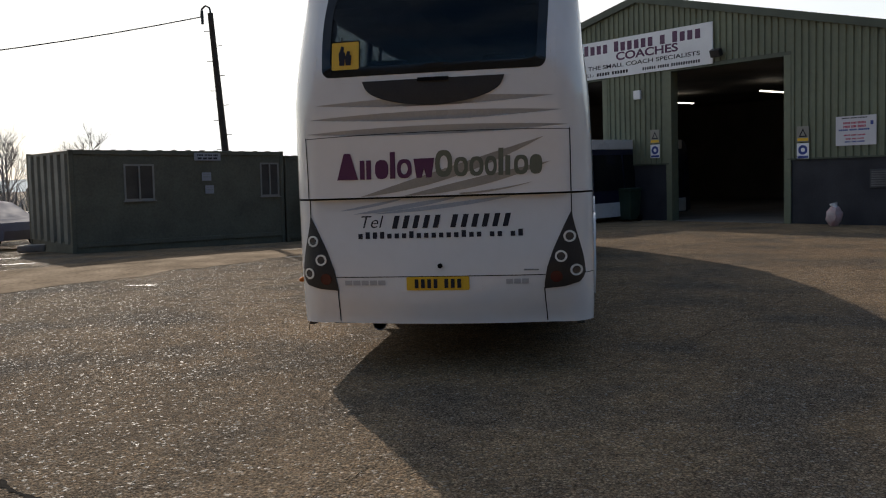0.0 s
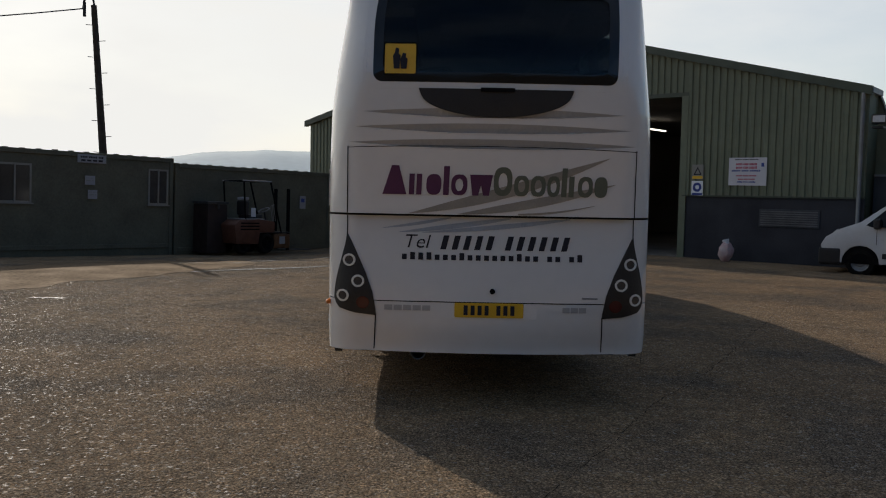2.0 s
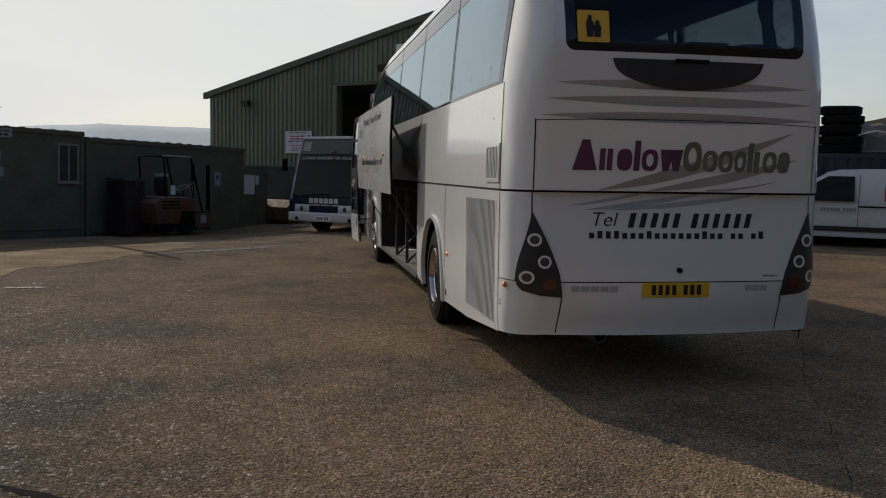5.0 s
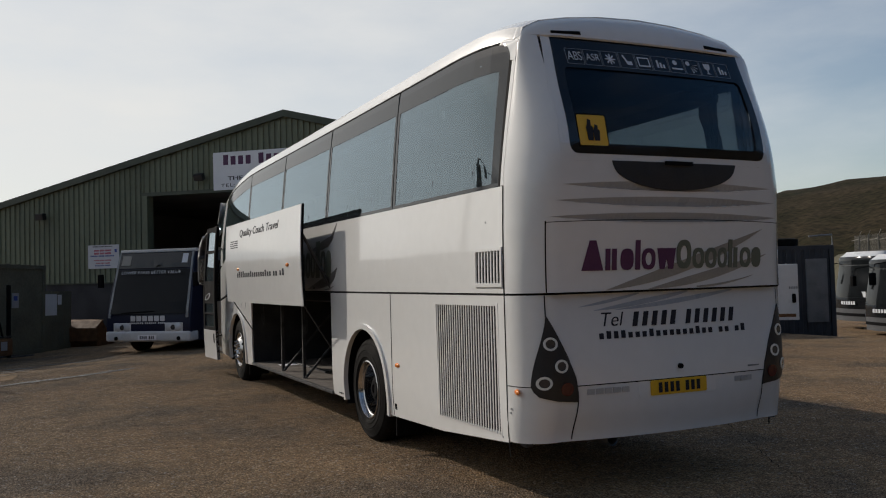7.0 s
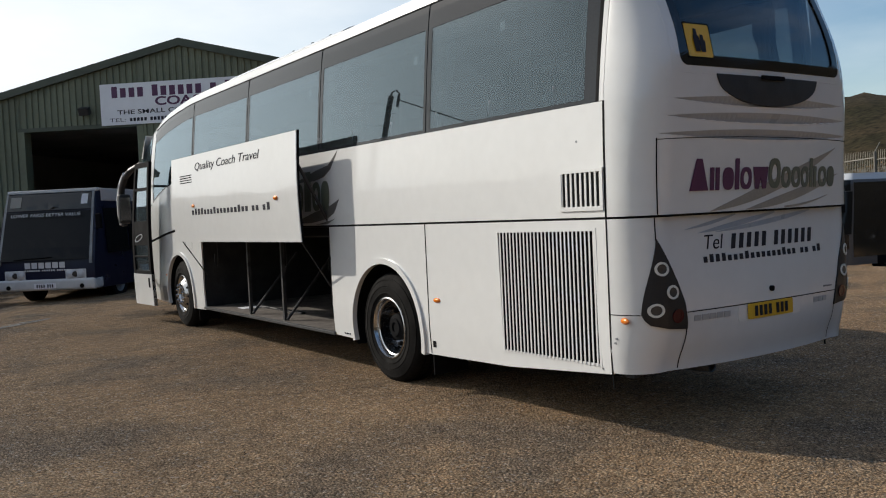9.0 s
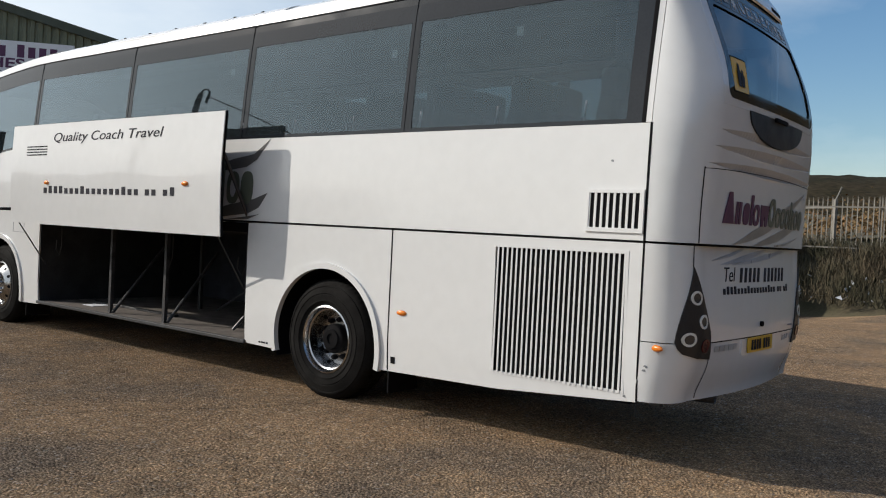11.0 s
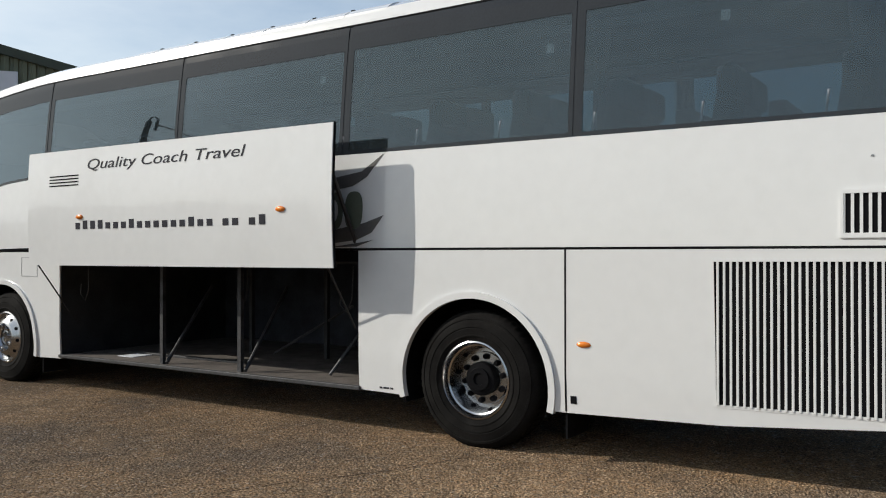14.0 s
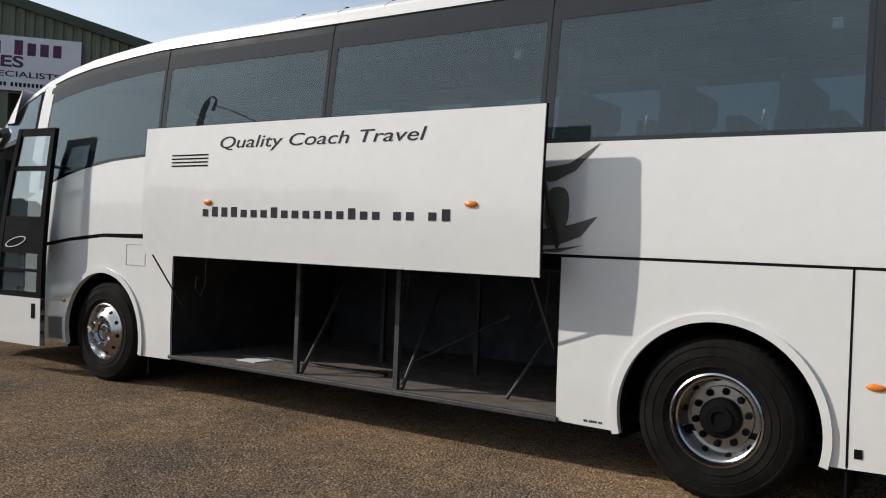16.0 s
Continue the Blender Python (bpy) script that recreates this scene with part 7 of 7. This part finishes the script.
def build_ibc():
    t = thing("liquid_tank", "white caged liquid tank standing on the store roof", "tank", RT @ Matrix.Translation((3.3, -1.2, 2.28)))
    part("pallet", slab_box(-0.5, 0.5, -0.6, 0.6, 0, 0.12), M_wood, t)
    part("vessel", slab_box(-0.46, 0.46, -0.55, 0.55, 0.14, 1.0, 0.06, 2), M_darkgrey, t)
    for z in (0.2, 0.42, 0.64, 0.86, 1.03):
        part("cage_bar", slab_box(-0.5, 0.5, 0.57, 0.60, z - 0.02, z + 0.02), M_board, t)
    for x in span(-0.48, 0.48, 6):
        part("cage_bar", slab_box(x - 0.018, x + 0.018, 0.57, 0.60, 0.12, 1.05), M_board, t)
        part("cage_bar", slab_box(x - 0.018, x + 0.018, -0.6, 0.6, 1.03, 1.06), M_board, t)
    for x, y, z, tip in ((2.0, -1.2, 2.28, 4), (2.05, -1.25, 2.53, -3), (1.1, -1.3, 2.30, 0), (5.35, -0.7, 2.28, 2), (5.32, -0.72, 2.53, -2), (5.38, -0.66, 2.79, 2), (5.3, -0.7, 3.05, 1), (5.36, -0.74, 3.30, -3)):
        ty = thing("old_tyre", "old lorry tyre lying on the store roof", "scrap tyre", RT @ Matrix.Translation((x, y, z)) @ pose(0, 0, 0, tip), "scrap tyres")
        part("carcass", lathe(bmesh.new(), [(0.30, 0.02), (0.42, 0.0), (0.52, 0.05), (0.53, 0.22), (0.42, 0.26), (0.30, 0.24), (0.28, 0.13), (0.30, 0.02)], 30, "z"), M_tyre, ty, smooth=True)


build_ibc()


def build_lean_to():
    w = thing("yard_wall", "dark rendered wall beside the workshop corner", "wall", SHED)
    part("wall_panel", slab_box(SR + 0.05, SR + 3.4, 0.6, 0.8, -0.3, 2.35), M_darkgrey, w)
    part("coping", slab_box(SR + 0.05, SR + 3.4, 0.55, 0.85, 2.35, 2.40), M_grey, w)
    h = thing("scrap_heap", "dark heap of scrap behind the wall", "heap", SHED @ Matrix.Translation((SR + 1.6, 2.0, 2.2)))
    bm = bmesh.new()
    skin(bm, lambda x, y, o: Vector((x, y, 1.0 * max(0.0, 1 - (x / 1.7) ** 2) * max(0.0, 1 - (y / 1.2) ** 2) ** 0.5 + 0.25 * noise.noise(Vector((x * 1.8, y * 1.8, 2.0))))), span(-1.7, 1.7, 14), span(-1.2, 1.2, 10))
    part("heap_surface", bm, M_dark, h)


build_lean_to()


def build_corner():
    """Board fence, notices and rusty bucket between cabin and workshop."""
    g = thing("board_gate", "olive board gate between cabin and workshop", "gate", CAB @ Matrix.Translation((12.25, 0.0, -0.05)))
    for i in range(4):
        part("board", slab_box(0.30 * i + 0.01, 0.30 * i + 0.29, 0.1, 0.14, 0.0, 1.95), M_cabin, g)
    n = thing("notice_board", "pale noticeboard fixed to the gate", "notice", CAB @ Matrix.Translation((12.55, 0.07, 1.50)))
    part("panel", slab_box(-0.25, 0.25, 0, 0.02, -0.32, 0.32), M_paper, n)
    part("card", slab_box(0.30, 0.46, 0, 0.02, 0.0, 0.30), M_paper, n)
    b = thing("loader_bucket", "rusty orange loader bucket on the ground", "bucket", pose(-3.0, 24.3, -0.26, 0, 0, 140))
    bm = bmesh.new()
    prof = [(-0.4, 0.02), (0.3, 0.02), (0.55, 0.25), (0.55, 0.65), (0.35, 0.85), (0.2, 0.9), (0.42, 0.62), (0.42, 0.28), (0.25, 0.10), (-0.4, 0.08)]
    L = [bm.verts.new((-0.75, y, z)) for y, z in prof]
    R = [bm.verts.new((0.75, y, z)) for y, z in prof]
    for i in range(len(prof)):
        j = (i + 1) % len(prof)
        bm.faces.new((L[i], L[j], R[j], R[i]))
    part("shell", bm, M_rust, b)
    for x in (-0.75, 0.71):
        part("cheek", plate(bmesh.new(), [(-0.4, 0.02), (0.5, 0.02), (0.55, 0.7), (0.3, 0.88)], lambda u, v, o: Vector((x + 0.04 + o, u, v)), 0.04), M_rust, b)
    part("lift_arm", tube(bmesh.new(), (0.3, 0.4, 0.7), (0.8, 1.2, 1.3), 0.05), M_grey, b)
    s = thing("rubbish_sack", "white and red plastic sack by the workshop wall", "sack", SHED @ Matrix.Translation((-5.2, -0.55, 0.0)))
    bm = bmesh.new()
    bmesh.ops.create_icosphere(bm, subdivisions=3, radius=1)
    for v in bm.verts:
        k = 1 + 0.22 * noise.noise(v.co * 2.2)
        v.co = Vector((v.co.x * 0.20 * k, v.co.y * 0.18 * k, max(0.0, 0.26 + v.co.z * 0.28 * k)))
    part("sack_body", bm, M_sack, s, smooth=True)
    part("tie", tube(bmesh.new(), (0.02, 0, 0.46), (-0.02, 0, 0.60), 0.06, 0.10, 10), M_board, s)
    w = thing("wheelie_bin", "dark green wheeled bin against the workshop pillar", "bin", SHED @ Matrix.Translation((-11.8, -0.55, 0.0)))
    bm = bmesh.new()
    box(bm, -0.28, 0.28, -0.28, 0.28, 0.06, 0.98, 0.03, 2)
    for v in bm.verts:
        k = 0.82 + 0.18 * v.co.z
        v.co.x *= k
        v.co.y *= k
    part("bin_body", bm, M_binGreen, w)
    part("lid", slab_box(-0.31, 0.31, -0.32, 0.30, 0.98, 1.06, 0.025, 2), M_binGreen, w)
    for x in (-0.24, 0.24):
        part("wheel", lathe(bmesh.new(), [(0.0, -0.03), (0.1, -0.03), (0.1, 0.03), (0.0, 0.03)], 16), M_gap, w).matrix_basis = pose(x, 0.24, 0.10)
    kb = thing("kerb_stone", "broken dark concrete lump by the cabin corner", "kerb", pose(-13.6, 13.9, 0.0, 0, 0, 30))
    part("stone", slab_box(-0.38, 0.30, -0.22, 0.2, 0, 0.20, 0.06, 2), M_dark, kb)


M_sack = material("white_red_sack", (0.50, 0.44, 0.44), 0.5, spread=0.2, scale=4, tint=(0.45, 0.24, 0.24))
M_binGreen = material("dark_green_plastic", (0.02, 0.045, 0.03), 0.5, spread=0.15)
build_corner()


# ---- bank and fence ----
BANK = [(16.0, -30.0), (18.0, -14.0), (19.4, -4.0), (20.2, 5.0), (25.0, 12.5), (31.5, 20.0), (40.0, 30.0), (53.0, 44.0), (72.0, 64.0)]


def bank_at(k):
    j = min(int(k), len(BANK) - 2)
    a, b = Vector(BANK[j]), Vector(BANK[j + 1])
    p = a + (b - a) * (k - j)
    d = (b - a).normalized()
    return p, Vector((d.y, -d.x))


def lift(k):
    return table(k, [(3.0, 0.0), (4.0, 0.1), (5.0, 0.3), (6.0, 0.5), (7.0, 0.9), (8.0, 1.6)])


def bank_h(d, k=0.0):
    return lift(k) * smooth(d / 3.6) + 1.5 * smooth(d / 3.6) + 0.10 * max(0.0, d - 3.6) ** 0.9


def build_bank():
    bm = bmesh.new()
    def f(k, d, o):
        p, n = bank_at(k)
        z = bank_h(d, k) + (0.18 * noise.noise(Vector((k * 9, d * 0.9, 0.5))) * min(1, d) if d > 0 else -0.05)
        q = p + n * d
        return Vector((q.x, q.y, z + ground_z(p.x, p.y) * (1 - smooth(d / 3.0))))
    skin(bm, f, span(0, len(BANK) - 1, 90), [0, 0.4, 0.8, 1.2, 1.7, 2.2, 2.8, 3.4, 4.2, 5.5, 8, 14, 25, 45])
    tagged(part("bank", bm, M_bank, None, smooth=True), "rough brown grass bank at the yard edge", "bank", kind="structure")
    # scrub: many thin blades and dry stalks
    rnd = random.Random(11)
    bm = bmesh.new()
    for _ in range(26000):
        k = rnd.uniform(2.4, 7.0)
        d = 0.1 + 3.9 * rnd.random() ** 0.8
        p, n = bank_at(k)
        q = p + n * d
        base = Vector((q.x, q.y, bank_h(d, k) - 0.08))
        h = rnd.uniform(0.15, 0.6) * (1.6 if rnd.random() < 0.12 else 1)
        a = rnd.uniform(0, math.pi)
        wv = Vector((math.cos(a), math.sin(a), 0)) * rnd.uniform(0.006, 0.024)
        lean = Vector((rnd.gauss(0, 0.3), rnd.gauss(0, 0.3), 1)) * h
        m = base + lean * 0.55 + Vector((rnd.gauss(0, 0.04), rnd.gauss(0, 0.04), 0))
        v = [bm.verts.new(x) for x in (base - wv, base + wv, m + wv * 0.8, m - wv * 0.8, base + lean)]
        bm.faces.new(v[:4])
        bm.faces.new((v[3], v[2], v[4]))
    tagged(part("scrub", bm, M_scrub), "dry brown grass and weeds on the bank", "grass", kind="stuff")


def build_litter():
    """Pale scraps blown against the foot of the bank."""
    rnd = random.Random(31)
    bm = bmesh.new()
    for _ in range(90):
        k, d = rnd.uniform(2.5, 3.9), 0.05 + 1.6 * rnd.random() ** 2
        p, n = bank_at(k)
        q = p + n * d
        c = Vector((q.x, q.y, bank_h(d) + rnd.uniform(0.05, 0.22)))
        r = rnd.uniform(0.02, 0.07)
        v = [bm.verts.new(c + Vector((rnd.gauss(0, r), rnd.gauss(0, r), rnd.gauss(0, r)))) for _ in range(4)]
        for t in ((0, 1, 2), (0, 2, 3), (1, 2, 3)):
            bm.faces.new([v[i] for i in t])
    tagged(part("litter", bm, M_paper), "pale scraps of litter in the bank grass", "litter", kind="stuff")


M_scrub = material("dry_scrub", (0.085, 0.062, 0.034), 0.9, spread=0.5, scale=0.7, fine=8, tint=(0.028, 0.03, 0.013))
build_bank()


def build_shrubs():
    """Autumn scrub on the slope behind the fence: clumps of small leaves."""
    rnd = random.Random(47)
    bm = bmesh.new()
    for _ in range(150):
        k, d = rnd.uniform(3.6, 7.6), rnd.uniform(6.0, 30.0)
        p, n = bank_at(k)
        q = p + n * d
        c = Vector((q.x, q.y, bank_h(d, k)))
        r = rnd.uniform(0.6, 1.7)
        for _ in range(90):
            v = Vector((rnd.gauss(0, 0.5), rnd.gauss(0, 0.5), abs(rnd.gauss(0.2, 0.4)))) * r
            s = rnd.uniform(0.05, 0.16)
            a, b = Vector((rnd.gauss(0, 1), rnd.gauss(0, 1), rnd.gauss(0, 1))).normalized(), Vector((rnd.gauss(0, 1), rnd.gauss(0, 1), rnd.gauss(0, 1))).normalized()
            o = c + v
            bm.faces.new([bm.verts.new(x) for x in (o - a * s, o + b * s * 0.6, o + a * s, o - b * s * 0.6)])
    tagged(part("shrubs", bm, M_shrub), "brown and yellow autumn shrubs on the slope behind the fence", "shrubs", kind="stuff")


M_shrub = material("autumn_leaves", (0.13, 0.065, 0.022), 0.85, spread=0.4, scale=0.12, fine=2.0, tint=(0.06, 0.055, 0.018), island=0.5)
build_shrubs()
build_litter()


def build_fence():
    f = thing("palisade_fence", "grey steel palisade fence along the bank top", "fence")
    step = 0.235
    k = 2.2
    pale = None
    nth = 0
    while k < 7.7:
        p, n = bank_at(k)
        q = p + n * 4.0
        ang = math.degrees(math.atan2(n.y, n.x)) + 90
        j = min(int(k), len(BANK) - 2)
        seg = (Vector(BANK[j + 1]) - Vector(BANK[j])).length
        m = pose(q.x, q.y, 1.30 + lift(k), 0, 0, ang)
        if pale is None:
            bm = bmesh.new()
            prof = [(-0.028, 0.0), (-0.012, -0.012), (0.012, -0.012), (0.028, 0.0)]
            rows = [[bm.verts.new((x, y, z)) for x, y in prof] for z in (0.0, 1.95)]
            for i in range(3):
                bm.faces.new((rows[0][i], rows[0][i + 1], rows[1][i + 1], rows[1][i]))
            tip = [bm.verts.new((x, 0.0, 2.12)) for x in (-0.025, 0.0, 0.025)]
            bm.faces.new((rows[1][0], rows[1][1], tip[0]))
            bm.faces.new((rows[1][1], rows[1][2], tip[1]))
            bm.faces.new((rows[1][2], rows[1][3], tip[2]))
            pale = part("pale", bm, M_fence, f)
            pale.matrix_basis = m
        else:
            again(pale, m)
        if nth % 24 == 0:
            part("post", slab_box(-0.05, 0.05, 0.03, 0.13, -0.3, 2.0), M_fence, f).matrix_basis = m
            part("post_crank", tube(bmesh.new(), (0, 0.08, 1.98), (0.0, -0.15, 2.45), 0.025, n=6), M_fence, f).matrix_basis = m
            ln = 24 * step
            for z in (0.35, 1.72):
                part("fence_rail", slab_box(-0.02, ln + 0.02, 0.01, 0.05, z - 0.025, z + 0.025), M_fence, f).matrix_basis = m
        nth += 1
        k += step / seg


M_fence = material("weathered_galvanised_steel", (0.20, 0.185, 0.16), 0.6, metal=0.2, spread=0.15, island=0.2)
build_fence()


def build_scrub_trees():
    """Bare winter birches behind the cabins."""
    rnd = random.Random(5)
    for tx, ty, h in ((-26.5, 30.0, 4.6), (-28.5, 33.0, 5.0), (-31.0, 31.0, 4.8), (-24.6, 34.0, 4.6), (-33.5, 36.0, 5.2)):
        t = thing("bare_tree", "leafless grey winter birch", "tree", pose(tx, ty, -0.1), "bare trees")
        part("trunk", tube(bmesh.new(), (0, 0, 0), (rnd.uniform(-0.2, 0.2), 0, h * 0.7), 0.09, 0.03, 8), M_twig, t)
        bm = bmesh.new()
        def grow(p, d, l, r, depth):
            q = p + d * l
            tube(bm, p, q, r, r * 0.6, 4)
            if depth:
                for _ in range(4):
                    nd = (d + Vector((rnd.gauss(0, 0.5), rnd.gauss(0, 0.5), rnd.uniform(0.0, 0.5)))).normalized()
                    grow(p + d * l * rnd.uniform(0.35, 1.0), nd, l * rnd.uniform(0.5, 0.75), r * 0.55, depth - 1)
        for i in range(7):
            a = rnd.uniform(0, 2 * math.pi)
            grow(Vector((0, 0, h * (0.25 + 0.06 * i))), Vector((math.cos(a) * 0.6, math.sin(a) * 0.6, 0.9)).normalized(), h * 0.28, 0.03, 3)
        part("crown", bm, M_twig, t)


def build_hedge():
    """Thin leafless hedge beyond the cabins."""
    rnd = random.Random(17)
    bm = bmesh.new()
    for _ in range(5200):
        k = rnd.random()
        x, y = -33 + 20 * k + rnd.gauss(0, 0.5), 11.6 + 16.0 * k + rnd.gauss(0, 0.5)
        top = 2.3 + 0.5 * noise.noise(Vector((x * 0.5, y * 0.5, 0.0))) + rnd.gauss(0, 0.25)
        h0 = rnd.uniform(-0.2, top * 0.75)
        d = Vector((rnd.gauss(0, 0.35), rnd.gauss(0, 0.35), rnd.uniform(0.4, 1.0)))
        w = Vector((rnd.gauss(0, 1), rnd.gauss(0, 1), 0)).normalized() * rnd.uniform(0.012, 0.04)
        p = Vector((x, y, h0))
        v = [bm.verts.new(q) for q in (p - w, p + w, p + d)]
        bm.faces.new(v)
    tagged(part("hedge", bm, M_twig), "thin brown leafless hedge beyond the cabins", "hedge", kind="stuff")


M_twig = material("grey_birch_bark", (0.30, 0.28, 0.265), 0.85, spread=0.3)
build_scrub_trees()
build_hedge()


# ---- yard markings ----
def build_joints():
    """Tar-filled joints, ragged and a few centimetres wide."""
    rnd = random.Random(3)
    def joint(pts, w):
        bm = bmesh.new()
        line = []
        for (a, b), (c, d) in zip(pts, pts[1:]):
            n = max(2, int(math.hypot(c - a, d - b) / 0.035))
            line += [(a + (c - a) * i / n, b + (d - b) * i / n) for i in range(n)]
        line.append(pts[-1])
        rows = []
        for i, (x, y) in enumerate(line):
            x1, y1 = line[min(i + 1, len(line) - 1)]
            x0, y0 = line[max(i - 1, 0)]
            d = Vector((x1 - x0, y1 - y0)).normalized()
            n = Vector((-d.y, d.x))
            off = 0.03 * noise.noise(Vector((x * 2.1, y * 2.1, 0))) + 0.012 * noise.noise(Vector((x * 11, y * 11, 0))) + rnd.gauss(0, 0.006)
            ww = w * (0.25 + 1.0 * rnd.random()) * (1 + 0.8 * noise.noise(Vector((x * 5.3, y * 5.3, 7))))
            z = ground_z(x, y) + 0.004
            rows.append([bm.verts.new((x + n.x * (off + s), y + n.y * (off + s), z)) for s in (-ww / 2, ww / 2)])
        for a, b in zip(rows, rows[1:]):
            bm.faces.new((a[0], a[1], b[1], b[0]))
        tagged(part("expansion_joint", bm, M_tar), "ragged tar-filled joint in the yard slab", "joint", kind="structure")
    joint([(-5.6, -0.4), (-3.225, -1.886), (-2.12, -2.56), (-0.70, -3.30), (0.6, -4.25), (2.0, -5.2)], 0.06)
    joint([(-0.70, -3.30), (-0.36, -2.82), (-0.04, -2.14), (0.25, -1.69), (0.75, -0.8), (1.353, 0.42), (2.2, 1.75), (3.06, 3.31), (4.6, 6.2)], 0.0065)
    joint([(-0.9, -3.42), (-0.62, -3.36), (-0.2, -3.62), (0.3, -4.12), (0.8, -4.5)], 0.022)
    joint([(-0.98, -3.20), (-1.10, -3.33), (-0.96, -3.40)], 0.010)
    joint([(-6.2, 5.2), (-4.9, 4.72), (-3.78, 4.30), (-2.85, 3.92), (-2.1, 3.5), (-1.5, 3.22), (0.4, 2.3)], 0.009)
    joint([(-4.4, 0.3), (-3.76, 1.21), (-3.01, 2.3), (-2.5, 3.0)], 0.003)


build_joints()


def build_apron():
    """Sandy concrete strip before the cabins, with standing water along its edge."""
    line = [(-11.4, -0.5), (-7.45, 7.33), (-5.69, 10.85), (-5.04, 12.24), (-4.7, 13.4), (-4.9, 14.6)]
    n = Vector((-0.7702, 0.6378))
    def f(k, d, o):
        j = min(int(k), len(line) - 2)
        a, b = Vector(line[j]), Vector(line[j + 1])
        p = a + (b - a) * (k - j)
        rag = 0.35 * noise.noise(Vector((p.x * 1.7, p.y * 1.7, 4.0))) + 0.05 * noise.noise(Vector((p.x * 7, p.y * 7, 1.0)))
        q = p + n * (max(0.3, 0.50 * (18.3 - p.dot(n))) * d + rag * (1 - d))
        return Vector((q.x, q.y, ground_z(q.x, q.y) + 0.005))
    bm = skin(bmesh.new(), f, span(0, len(line) - 1, 90), span(0, 1, 12))
    tagged(part("apron", bm, M_apron, None, smooth=True), "worn sandy concrete strip before the site cabins", "pavement", kind="structure")
    rnd = random.Random(21)
    for x, y, rx, ry, rz in ((-4.0, 12.2, 1.7, 0.16, 39), (-2.9, 13.3, 0.7, 0.12, 30), (-13.2, 12.0, 1.1, 0.16, 35), (-6.2, 6.45, 0.42, 0.07, 2), (-6.15, 13.6, 0.42, 0.09, 18), (-5.2, 14.0, 0.55, 0.10, 5), (-4.9, 15.6, 0.8, 0.16, 8), (-6.5, 14.6, 0.34, 0.16, 10), (-5.9, 15.2, 0.30, 0.14, 5), (-4.9, 15.0, 0.42, 0.13, 20), (-4.75, 16.4, 0.5, 0.22, 15), (-3.8, 17.3, 0.7, 0.25, 10), (-11.6, 10.6, 0.55, 0.14, 25), (-7.0, 14.6, 0.22, 0.10, 12)):
        bm = bmesh.new()
        c = bm.verts.new((x, y, ground_z(x, y) + 0.010))
        ring = []
        for i in range(36):
            a = 2 * math.pi * i / 36
            k = 0.75 + 0.6 * noise.noise(Vector((math.cos(a) * 1.6 + x, math.sin(a) * 1.6 + y, 2.0))) + rnd.uniform(-0.28, 0.28)
            u, v = rx * k * math.cos(a), ry * k * math.sin(a)
            cs, sn = math.cos(radians(rz)), math.sin(radians(rz))
            px, py = x + u * cs - v * sn, y + u * sn + v * cs
            ring.append(bm.verts.new((px, py, ground_z(px, py) + 0.010)))
        for i in range(36):
            bm.faces.new((c, ring[i], ring[(i + 1) % 36]))
        tagged(part("puddle", bm, M_water), "shallow glistening silty puddle on the yard", "puddle", kind="structure")


M_apron = material("sandy_worn_concrete", (0.22, 0.152, 0.092), 0.9, spread=0.4, scale=1.1, fine=14, bump=0.6, tint=(0.12, 0.086, 0.055), spec=0.05)
M_water = material("wet_silt_film", (0.17, 0.15, 0.125), 0.62, spread=0.5, scale=9, fine=24, rough_spread=0.5, spec=0.5, bump=1.6)
build_apron()
